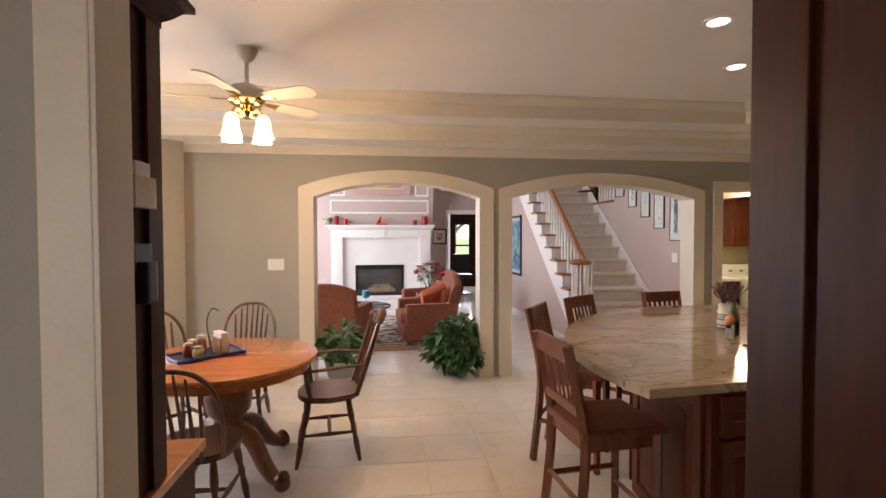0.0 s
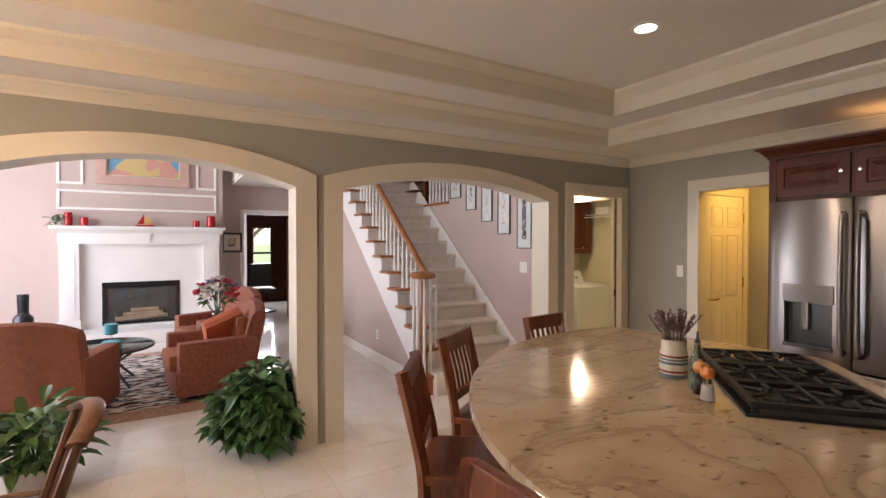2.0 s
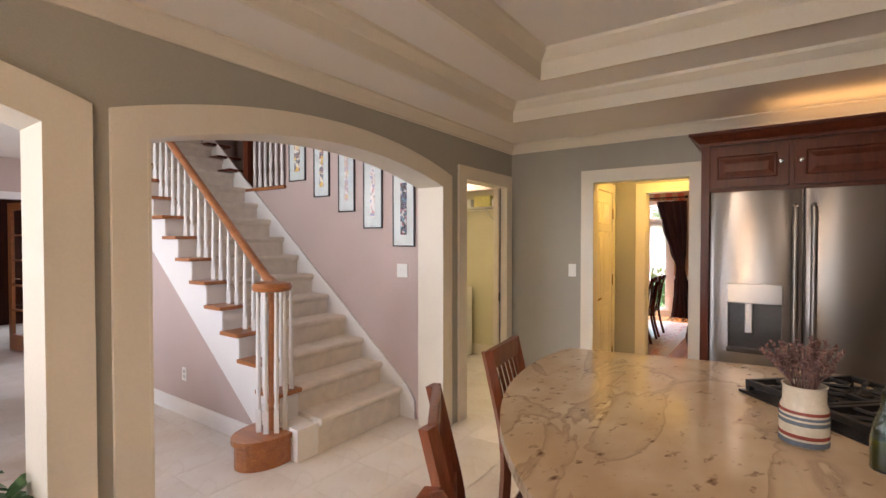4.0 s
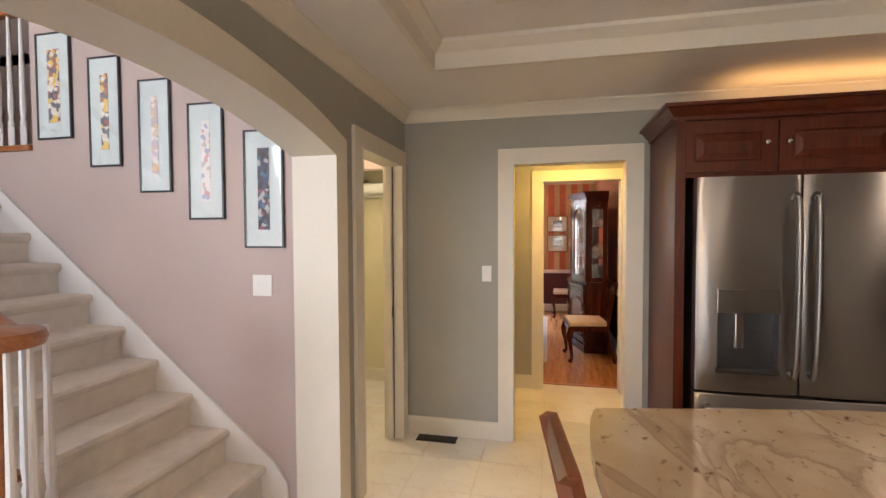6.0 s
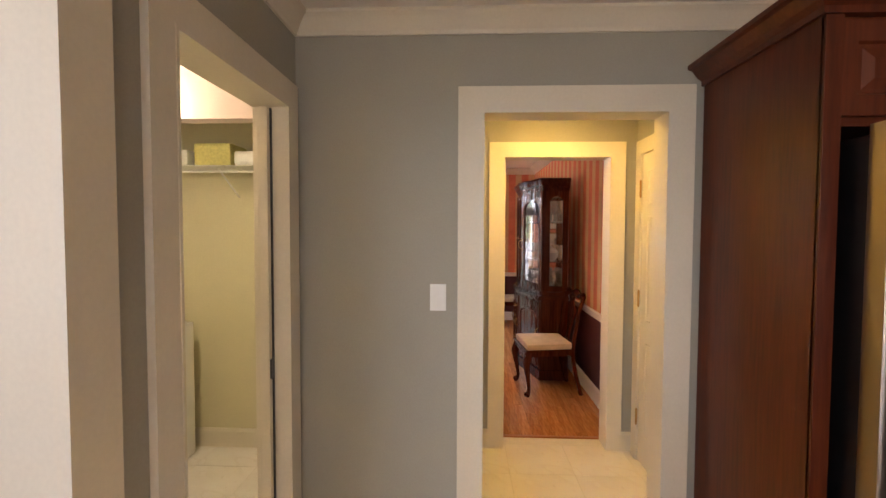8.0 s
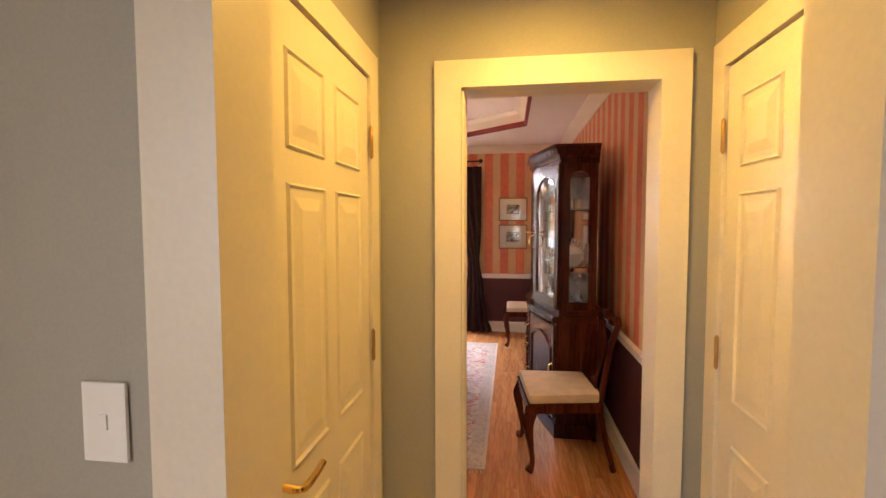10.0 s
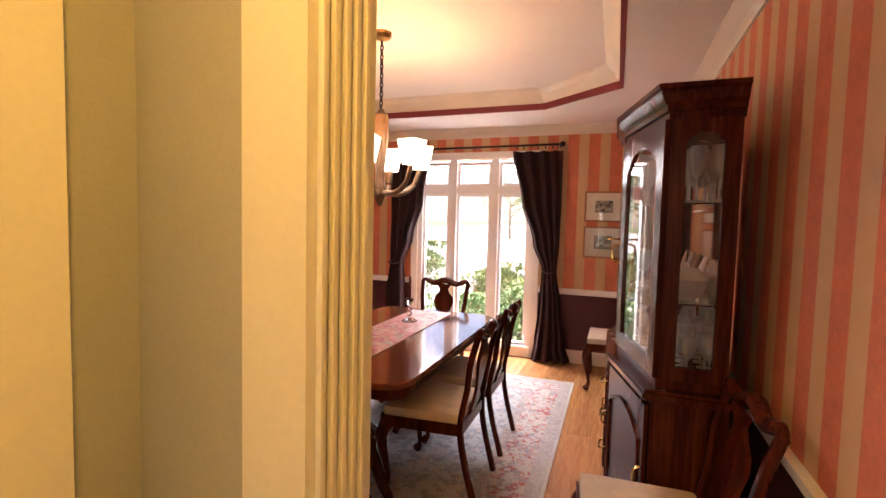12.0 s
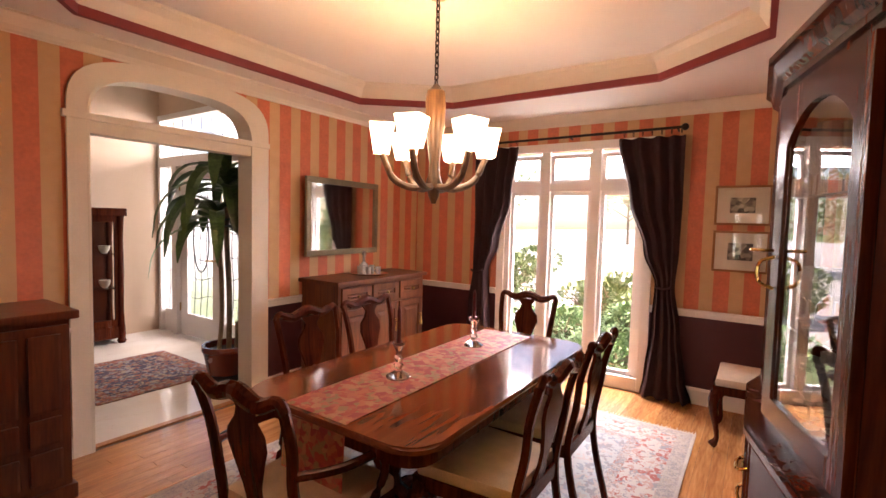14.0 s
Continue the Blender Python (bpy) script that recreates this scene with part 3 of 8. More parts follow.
box(bm, AR[0] - 0.12, DY1 - 0.03, 2.06, AR[1] + 0.15, DY1 + 0.03, 2.105, 0.006)
box(bm, AR[0] + .015, DY1 - 0.015, 1.985, AR[1] - .015, DY1 + 0.1, 2.059)
setting("arch_transom_bar", bm, TRIM, "cream transom bar across the arched doorway", "trim")
setting("wall_dining_south", box(bm_new(), HX, DY0 - .12, RAIL, DX1 + .14, DY0, 3.2), STRIPE, "salmon and tan striped wallpaper wall", "wall")
setting("wainscot_south", box(bm_new(), DX0, DY0 - .12, 0, DX1 + .14, DY0, RAIL), MAROON, "maroon painted lower wall", "wall")
WY0, WY1, WZ0, WZ1 = 4.44, 5.82, 0.12, 2.22
ol = [(DY0 - .1, RAIL), (WY0, RAIL), (WY0, WZ1), (WY1, WZ1), (WY1, RAIL), (DY1 + .1, RAIL), (DY1 + .1, 3.2), (DY0 - .1, 3.2)]
bm = prism(bm_new(), ol, DX1, DX1 + .14, "x")
setting("wall_dining_east", bm, STRIPE, "salmon and tan striped wallpaper wall with a tall window", "wall")
bm = bm_new()
box(bm, DX1, DY0 - .1, 0, DX1 + .14, WY0, RAIL)
box(bm, DX1, WY1, 0, DX1 + .14, DY1 + .1, RAIL)
box(bm, DX1, WY0, 0, DX1 + .14, WY1, WZ0)
setting("wainscot_east", bm, MAROON, "maroon painted lower wall", "wall")


def rail_profile(z):
    return [(0, z - 0.065), (0.012, z - 0.065), (0.014, z - 0.045), (0.02, z - 0.04), (0.022, z - 0.02), (0.032, z - 0.014), (0.034, z), (0, z)]


for k, pts in enumerate((
        [(DX1, DY0), (DX1, WY0 - .08)], [(DX1, WY1 + .08), (DX1, DY1), (AR[1] + .14, DY1)], [(AR[0] - .1, DY1), (DX0, DY1), (DX0, ID[1] + .1)],
        [(DX0, ID[0] - .1), (DX0, DY0), (DX1, DY0)])):
    molding(f"chair_rail_{k + 1}", pts, rail_profile(RAIL + 0.02), WHITE, "white chair rail moulding")
    molding(f"dining_baseboard_{k + 1}", pts, base_profile(0.14), WHITE, "white baseboard", kind="baseboard")
DSOF, DTOP = 2.56, 2.73
molding("crown_dining", [(DX0, DY0), (DX1, DY0), (DX1, DY1), (DX0, DY1)], crown_profile(DSOF, 0.10, 0.09), TRIM, "cream crown moulding of the dining room", True)
OCT = [(8.24 + a, 5.13 + b) for a, b in ((-1.07, -1.53), (1.07, -1.53), (1.61, -0.88), (1.61, 0.88), (1.07, 1.53), (-1.07, 1.53), (-1.61, 0.88), (-1.61, -0.88))]
bm = bm_new()
frame_out = [(DX0, DY0), (DX1, DY0), (DX1, DY1), (DX0, DY1)]
low = [bm.verts.new((x, y, DSOF)) for x, y in OCT]
hi_ = [bm.verts.new((x, y, DSOF)) for x, y in frame_out]
for quad in ((hi_[0], hi_[1], low[1], low[0]), (hi_[1], low[2], low[1]), (hi_[1], hi_[2], low[3], low[2]), (hi_[2], low[4], low[3]),
             (hi_[2], hi_[3], low[5], low[4]), (hi_[3], low[6], low[5]), (hi_[3], hi_[0], low[7], low[6]), (hi_[0], low[0], low[7])):
    bm.faces.new(quad)
box(bm, DX0, DY0, DTOP, DX1, DY1, DTOP + 0.1)
setting("ceiling_dining", bm, CEIL, "off-white dining room ceiling with an eight-sided tray", "ceiling")
molding("tray_band_dining", OCT, [(0, DSOF - 0.004), (-0.03, DSOF - 0.004), (-0.03, DSOF + 0.05), (0, DSOF + 0.05)], BAND, "maroon painted band round the ceiling tray", True)
molding("tray_crown_dining", OCT, [(0.004, DSOF + 0.05), (-0.03, DSOF + 0.05), (-0.03, DTOP), (0.10, DTOP), (0.095, DTOP - 0.02), (0.05, DTOP - 0.05), (0.02, DTOP - 0.1), (0.012, DTOP - 0.11)], TRIM, "cream crown moulding inside the ceiling tray", True)

# the tall dining window: three lights with transoms
win = thing("window_3", "tall cream three-light dining window with transoms", "window", kind="structure")
bm = bm_new()
box(bm, DX1 - 0.025, WY0 - .08, 0.0, DX1, WY0, WZ1 + .08, 0.005)
box(bm, DX1 - 0.025, WY1, 0.0, DX1, WY1 + .08, WZ1 + .08, 0.005)
box(bm, DX1 - 0.025, WY0, WZ1, DX1, WY1, WZ1 + .08, 0.005)
part("casing", bm, WHITE, win)
part("window_sill", box(bm_new(), DX1 - 0.03, WY0, 0.0, DX1 + .1, WY1, WZ0, 0.006), WHITE, win)
bm = bm_new()
MULL = (4.885, 5.385)
for a in MULL:
    box(bm, DX1 - 0.01, a - 0.045, WZ0, DX1 + .1, a + 0.045, WZ1, 0.008)
box(bm, DX1, WY0, WZ0, DX1 + .1, WY0 + 0.05, WZ1)
box(bm, DX1, WY1 - 0.05, WZ0, DX1 + .1, WY1, WZ1)
box(bm, DX1 - 0.005, WY0 + .05, 1.83, DX1 + .1, WY1 - .05, 1.91)
part("window_frame", bm, WHITE, win)
ys = (WY0 + .05, MULL[0] - .045, MULL[0] + .045, MULL[1] - .045, MULL[1] + .045, WY1 - .05)
for i in range(3):
    for z0, z1 in ((WZ0, 1.83), (1.91, WZ1 - .03)):
        y0, y1 = ys[2 * i], ys[2 * i + 1]
        bm = bm_new()
        s = 0.035
        for a, b, c, d in ((y0, y0 + s, z0, z1), (y1 - s, y1, z0, z1), (y0 + s, y1 - s, z0, z0 + s), (y0 + s, y1 - s, z1 - s, z1)):
            box(bm, DX1 + 0.03, a, c, DX1 + 0.07, b, d)
        sash = part("sash", bm, WHITE, win)
        pane = part("pane", box(bm_new(), DX1 + 0.048, y0 + s, z0 + s, DX1 + 0.053, y1 - s, z1 - s), GLASS, sash)
        pane.visible_shadow = False

# ---- structure: stair hall and living room ----
SX0, SX1 = 2.60, 3.585
KNEE_Y, KNEE_Z = 7.0, 2.06
setting("wall_stair_east", prism(bm_new(), [(N1, 0), (12.2, 0), (12.2, KNEE_Z), (KNEE_Y, KNEE_Z), (KNEE_Y, 5.2), (N1, 5.2)], SX1, SX1 + 0.12, "x"), PINK, "dusty pink stair wall", "wall")
setting("wall_upper_hall", box(bm_new(), 4.9, KNEE_Y - 2, 2.06, 5.0, 12.3, 5.2), PINK, "dusty pink upper hall wall", "wall")
setting("floor_upper_hall", box(bm_new(), SX1 + 0.121, KNEE_Y, 1.9, 4.9, 12.2, 2.05), CARPET, "beige carpeted upper hall floor", "floor")
LY = 10.75
setting("wall_living_north", prism(bm_new(), [(-3.7, 0), (1.45, 0), (1.45, 2.04), (2.45, 2.04), (2.45, 0), (6.0, 0), (6.0, 5.2), (-3.7, 5.2)], LY, LY + .14, "y"), PINK, "dusty pink living room wall", "wall")
wall_with_window("wall_living_west", pose(-3.7, 10.75, 0, 0, 0, 270), 5.7, 1.0, 4.6, 0.5, 3.6, 5.2, PINK, "dusty pink living room wall with a broad window")
setting("wall_living_south", box(bm_new(), -3.84, 5.0, 0, -1.9, 5.1, 5.2), PINK, "dusty pink living room wall", "wall")
setting("wall_over_arches", box(bm_new(), -1.9, 5.0, 3.2, 4.9, 5.1, 5.2), PINK, "dusty pink wall above the arches", "wall")
setting("ceiling_living", box(bm_new(), -3.84, 5.0, 5.2, 5.0, 12.4, 5.3), CEIL, "off-white ceiling of the living room", "ceiling")
bm = bm_new()
box(bm, 1.225, 8.02, 2.565, 2.50, LY, 2.95)
box(bm, 1.205, 8.0, 2.60, 1.226, LY, 2.63)
setting("dropped_ceiling", bm, CEIL, "off-white dropped ceiling before the study doorway", "ceiling")
wall_with_window("wall_study", pose(0.9, 14.0, 0), 2.7, 1.12, 1.62, 0.58, 1.92, 3.0, CHERRY_DARK, "dark wood panelled study wall with a window", 0.1)

# ---- structure: laundry ----
setting("wall_laundry_east", box(bm_new(), 5.86, 5.0, 0, 5.935, 6.8, 2.6), CREAM_WALL, "pale yellow laundry wall", "wall")
setting("wall_laundry_north", box(bm_new(), SX1 + 0.121, 6.75, 0, 5.86, 6.85, 2.6), CREAM_WALL, "pale yellow laundry wall", "wall")
setting("wall_laundry_south", box(bm_new(), 4.845, 4.98, 0, 5.86, 5.1, 2.6), CREAM_WALL, "pale yellow laundry wall", "wall")
setting("wall_laundry_west", box(bm_new(), SX1 + 0.121, NL, 0, SX1 + 0.135, 6.75, 2.04), CREAM_WALL, "pale yellow laundry wall", "wall")
setting("ceiling_laundry", box(bm_new(), SX1 + 0.12, NL, 2.45, 5.93, 6.8, 2.5), CEIL, "off-white laundry ceiling", "ceiling")
molding("baseboard_5", [(5.86, 5.1), (5.86, 6.75), (3.72, 6.75)], base_profile(), TRIM, "cream baseboard", kind="baseboard")

# ---- structure: foyer ----
FX = 9.15
setting("wall_foyer_north", box(bm_new(), 4.9, 10.05, 0, 9.4, 10.15, 5.2), FOYER_PAINT, "pale foyer wall", "wall")
bm = bm_new()
box(bm, FX, 7.14, 0, FX + .14, 8.20, 3.2)
box(bm, FX, 10.04, 0, FX + .14, 10.05, 3.2)
box(bm, FX, 8.20, 2.75, FX + .14, 10.04, 3.2)
setting("wall_foyer_east", bm, FOYER_PAINT, "pale foyer wall round the front door", "wall")
setting("ceiling_foyer", box(bm_new(), 4.9, 7.1, 3.2, 9.4, 10.2, 3.3), CEIL, "off-white foyer ceiling", "ceiling")

# ---- floors ----
floor = setting("floor", box(bm_new(), -3.9, -2.2, -0.12, 6.1, 14.2, -0.0015), GROUT, "pale polished marble tile floor", "floor")
floor_foyer = setting("floor_foyer", box(bm_new(), 6.12, 7.07, -0.12, 9.4, 10.2, -0.001), TILE, "pale polished marble foyer floor", "floor")
floor_dining = setting("floor_dining", box(bm_new(), 6.12, 2.9, -0.12, 10.8, 7.06, -0.004), GAP, "honey-coloured oak strip floor", "floor")
setting("threshold", box(bm_new(), 6.10, 3.2, -0.02, 6.13, 3.94, 0.008, 0.003), OAK_RAIL, "oak threshold strip", "trim")
setting("threshold_arch", box(bm_new(), AR[0], 7.02, -0.02, AR[1], 7.075, 0.008, 0.003), OAK_RAIL, "oak threshold strip", "trim")

# ---- kitchen: island ----
C = Vector((2.652, 2.10))
OUT = [(C.x + 1.65 * math.cos(radians(a)), C.y + 1.65 * math.sin(radians(a))) for a in [195 - 117 * i / 40 for i in range(41)]]
OUT += [(3.14, 2.9), (3.18, 2.56), (3.14, 2.47), (2.46, 1.86), (2.36, 1.82), (2.24, 1.80)]
bm = prism(bm_new(), OUT, 0.885, 0.922)
bmesh.ops.bevel(bm, geom=[e for e in bm.edges if abs(e.verts[0].co.z - e.verts[1].co.z) < 0.01], offset=0.008, segments=2, affect="EDGES")
solid("island_countertop", bm, GRANITE, "beige veined granite countertop on the kitchen island", "countertop")

ISL = [(1.36, 1.73), (2.24, 1.83), (2.44, 1.89), (3.10, 2.50), (3.08, 2.8), (2.92, 3.38), (2.35, 3.36), (1.78, 3.02), (1.42, 2.45)]
island = thing("island_cabinet", "dark cherry island cabinet with drawers and chrome knobs", "cabinet")
part("body", prism(bm_new(), ISL, 0.09, 0.884), CHERRY, island)
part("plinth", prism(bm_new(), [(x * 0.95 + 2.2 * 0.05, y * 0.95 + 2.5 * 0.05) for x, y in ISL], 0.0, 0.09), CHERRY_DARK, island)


def raised_front(w, h, rail=0.055, t=0.02, arch=False):
    """A framed front with a raised field, in its own x (width) and z (height); it faces -y."""
    bm = bm_new()
    box(bm, 0, -t, 0, w, 0, h, 0.003)
    if w > 2.6 * rail and h > 2.6 * rail:
        # the frame steps down into a groove, then up a slope to the raised field
        faces = [f for f in bm.faces if f.normal.y < -0.99 and f.calc_area() > 0.2 * w * h]
        for inset, depth in ((rail, 0.0), (0.007, -0.009), (0.010, 0.0), (min(0.030, 0.2 * (min(w, h) - 2 * rail)), 0.008)):
            bmesh.ops.inset_region(bm, faces=faces, thickness=inset, depth=depth, use_even_offset=True)
    return bm


def knob_bm(x, y, z, r=0.014):
    """A round knob that stands out along -y."""
    bm = lathe(bm_new(), [(0.006, 0), (0.005, 0.012), (r * 0.8, 0.016), (r, 0.022), (r * 0.85, 0.029), (0.003, 0.031)], 12)
    bmesh.ops.rotate(bm, verts=bm.verts, matrix=Matrix.Rotation(radians(90), 3, "X"))
    bmesh.ops.translate(bm, verts=bm.verts, vec=(x, y, z))
    return bm


def front(parent, name, m, w, h, knobs, mat=CHERRY, knob_mat=CHROME):
    ob = part(name, raised_front(w, h), mat, parent)
    ob.matrix_basis = m
    for kx, kz in knobs:
        part("knob", knob_bm(kx, -0.02, kz), knob_mat, ob, "round chrome knob", True)
    return ob


def edge_pose(a, b, s, z):
    """A pose at s metres along a plan edge whose outside lies to the right of the way from a to b."""
    d = Vector((b[0] - a[0], b[1] - a[1])).normalized()
    p = Vector(a) + d * s
    return pose(p.x, p.y, z, 0, 0, math.degrees(math.atan2(d.y, d.x)))


for a, b, units in ((ISL[0], ISL[1], 2), (ISL[2], ISL[3], 2)):
    ln = (Vector(b) - Vector(a)).length
    w = (ln - 0.06) / units
    for i in range(units):
        s = 0.03 + i * w
        front(island, "drawer_front", edge_pose(a, b, s + 0.008, 0.70), w - 0.016, 0.165, [(w / 2 - 0.008, 0.083)])
        front(island, "door", edge_pose(a, b, s + 0.008, 0.12), w - 0.016, 0.56, [((w - 0.05) if i == 0 else 0.035, 0.46)])
for a, b in ((ISL[8], ISL[0]), (ISL[7], ISL[8]), (ISL[6], ISL[7])):
    ln = (Vector(b) - Vector(a)).length
    front(island, "end_panel", edge_pose(a, b, 0.04, 0.12), ln - 0.08, 0.74, [])

# cooktop
CT = pose(2.47, 2.42, 0.922, 0, 0, 42)
cook = thing("cooktop", "black gas cooktop with cast iron grates, set in granite", "cooktop", at=CT)
part("base_plate", box(bm_new(), -0.46, -0.25, 0.0005, 0.46, 0.25, 0.012, 0.005), BLACK, cook)
for gx in (-0.30, 0.0, 0.30):
    bm = bm_new()
    for yy in (-0.225, 0.22):
        box(bm, gx - 0.147, yy - 0.011, 0.030, gx + 0.147, yy + 0.011, 0.052, 0.004)
    for xx in (-0.138, 0.136):
        box(bm, gx + xx - 0.010, -0.214, 0.030, gx + xx + 0.010, 0.209, 0.052, 0.004)
    box(bm, gx - 0.128, -0.009, 0.032, gx + 0.126, 0.009, 0.052, 0.004)
    for yy in (-0.115, 0.115):
        for ang in range(0, 360, 60):
            c, s = math.cos(radians(ang)), math.sin(radians(ang))
            tube(bm, [(gx + 0.035 * c, yy + 0.035 * s, 0.048), (gx + 0.12 * c, yy + 0.108 * s, 0.046)], 0.008, 6)
    for xx in (-0.14, 0.14):
        for yy in (-0.22, 0.215):
            box(bm, gx + xx - 0.01, yy - 0.01, 0.011, gx + xx + 0.01, yy + 0.01, 0.034)
    part("grate", bm, IRON, cook)
for gx, yy in ((-0.30, -0.115), (-0.30, 0.115), (0, 0.0), (0.30, 0.115), (0.30, -0.115)):
    part("burner", lathe(bm_new(), [(0.055, 0.011), (0.052, 0.02), (0.038, 0.022), (0.036, 0.03), (0.005, 0.031)], 20, gx, yy), IRON, cook, "", True)
for i in range(5):
    part("control_knob", lathe(bm_new(), [(0.019, 0.011), (0.018, 0.026), (0.014, 0.032), (0.003, 0.033)], 16, 0.435, -0.18 + 0.09 * i), STEEL_DARK, cook, "", True)


# ---- kitchen: bar stools ----
def bar_stool():
    s = thing("bar_stool", "red-brown wooden bar stool with a slatted back", "stool", "stools round the island")
    bm = box(bm_new(), -0.21, -0.21, 0.60, 0.22, 0.21, 0.64, 0.014)
    part("seat", bm, STOOL_WOOD, s)
    bm = bm_new()
    for y in (-0.19, 0.165):
        box(bm, -0.17, y, 0.54, 0.185, y + 0.025, 0.601)
    for x in (-0.19, 0.165):
        box(bm, x, -0.165, 0.54, x + 0.025, 0.165, 0.601)
    part("apron", bm, STOOL_WOOD, s)
    for y in (-0.19, 0.19):
        part("front_leg", tube(bm_new(), [(0.185, y, 0), (0.18, y, 0.60)], [0.021, 0.026], 4), STOOL_WOOD, s)
        part("back_leg", tube(bm_new(), curve_pts([(-0.235, y, 0), (-0.19, y, 0.42), (-0.19, y, 0.64), (-0.235, y, 0.86), (-0.275, y, 1.03)], 5), 0.026, 4), STOOL_WOOD, s)
    part("crest_rail", box(bm_new(), -0.277, -0.185, 0.945, -0.247, 0.185, 1.035, 0.008), STOOL_WOOD, s)
    part("lower_rail", box(bm_new(), -0.222, -0.18, 0.70, -0.196, 0.18, 0.745, 0.005), STOOL_WOOD, s)
    for i in range(6):
        y = -0.135 + 0.054 * i
        part("slat", tube(bm_new(), [(-0.209, y, 0.74), (-0.228, y, 0.84), (-0.26, y, 0.955)], 0.017, 4, 0.5), STOOL_WOOD, s)
    for z, a, b in ((0.20, (0.182, -0.19), (0.182, 0.19)), (0.30, (-0.20, -0.19), (-0.20, 0.19)), (0.28, (-0.21, -0.19), (0.183, -0.19)), (0.28, (-0.21, 0.19), (0.183, 0.19))):
        part("stretcher", tube(bm_new(), [(*a, z), (*b, z)], 0.017, 4), STOOL_WOOD, s)
    return s


first = bar_stool()
spots = [(0.84, 2.145, 5), (1.105, 3.20, -35), (1.60, 3.63, -56), (2.44, 3.84, -83)]
first.matrix_basis = pose(spots[0][0], spots[0][1], 0, 0, 0, spots[0][2]) @ pose(0.265, 0, 0) @ Matrix.Diagonal((1, 0.93, 1, 1))
for x, y, a in spots[1:]:
    copy_thing(first, pose(x, y, 0, 0, 0, a) @ pose(0.265, 0, 0))

# ---- kitchen: things on the island ----
vase = thing("striped_vase", "striped stoneware pitcher with dried lavender on the island", "vase", at=pose(2.205, 2.73, 0.9225) @ Matrix.Diagonal((0.88, 0.88, 0.95, 1)))
CER = material("cream_glaze", (0.62, 0.57, 0.46), 0.25)
CER_B = material("slate_blue_glaze", (0.13, 0.16, 0.20), 0.25)
CER_R = material("brick_red_glaze", (0.26, 0.06, 0.045), 0.25)
part("pitcher", lathe(bm_new(), [(0.062, 0), (0.068, 0.004), (0.069, 0.08), (0.066, 0.115), (0.060, 0.13), (0.060, 0.172), (0.064, 0.18), (0.058, 0.18), (0.055, 0.13), (0.055, 0.05)], 28), CER, vase, "", True)
for z0, z1, mm in ((0.004, 0.02, CER_B), (0.027, 0.038, CER_R), (0.066, 0.078, CER_B), (0.084, 0.092, CER_B), (0.099, 0.108, CER_R)):
    part("band", lathe(bm_new(), [(0.0688, z0), (0.0698, z0 + 0.001), (0.0698 if z1 < 0.1 else 0.069, z1 - 0.001), (0.0688 if z1 < 0.1 else 0.067, z1)], 28), mm, vase, "", True)
bm = bm_new()
tube(bm, curve_pts([(0.058, 0, 0.16), (0.092, 0, 0.15), (0.094, 0, 0.09), (0.066, 0, 0.06)], 5), 0.008, 6)
part("handle", bm, CER, vase, "", True)
DRY = material("dried_lavender", (0.22, 0.13, 0.11), 0.9, vary=0.3, scale=30, second=(0.11, 0.06, 0.06))
bm = bm_new()
rnd = random.Random(3)
for i in range(75):
    a, sp = rnd.uniform(0, math.tau), rnd.uniform(0.02, 0.16) * rnd.uniform(0.6, 1)
    h = rnd.uniform(0.25, 0.34) - sp * 0.25
    bx, by = 0.035 * math.cos(a), 0.035 * math.sin(a)
    tx, ty = 1.0 * sp * math.cos(a), 1.0 * sp * math.sin(a)
    tube(bm, [(bx * .5, by * .5, 0.10), (bx, by, 0.18), (tx, ty, h)], 0.0013, 4)
    for k in range(6):
        f = k / 6
        px, py, pz = bx + (tx - bx) * (0.5 + f / 2), by + (ty - by) * (0.5 + f / 2), 0.18 + (h - 0.18) * (0.5 + f / 2)
        q = Vector((rnd.uniform(-1, 1), rnd.uniform(-1, 1), rnd.uniform(0, 1))).normalized() * 0.014
        tube(bm, [(px, py, pz), (px + q.x, py + q.y, pz + q.z)], [0.006, 0.001], 4)
part("dried_lavender", bm, DRY, vase, "dried brown lavender stems")

oil = thing("oil_bottle", "green glass oil bottle with a steel pourer", "bottle", at=pose(2.115, 2.565, 0.9225))
part("bottle", lathe(bm_new(), [(0.032, 0), (0.034, 0.004), (0.034, 0.09), (0.028, 0.125), (0.013, 0.165), (0.0115, 0.20), (0.009, 0.20), (0.010, 0.165), (0.025, 0.12), (0.030, 0.09), (0.030, 0.006)], 20), glass("green_glass", (0.62, 0.72, 0.55)), oil, "", True)
part("oil", lathe(bm_new(), [(0.029, 0.007), (0.029, 0.08), (0.002, 0.0805)], 20), material("olive_oil", (0.10, 0.09, 0.015), 0.1), oil, "", True)
part("pourer", lathe(bm_new(), [(0.009, 0.195), (0.011, 0.205), (0.005, 0.212), (0.004, 0.24)], 10), STEEL_DARK, oil, "", True)
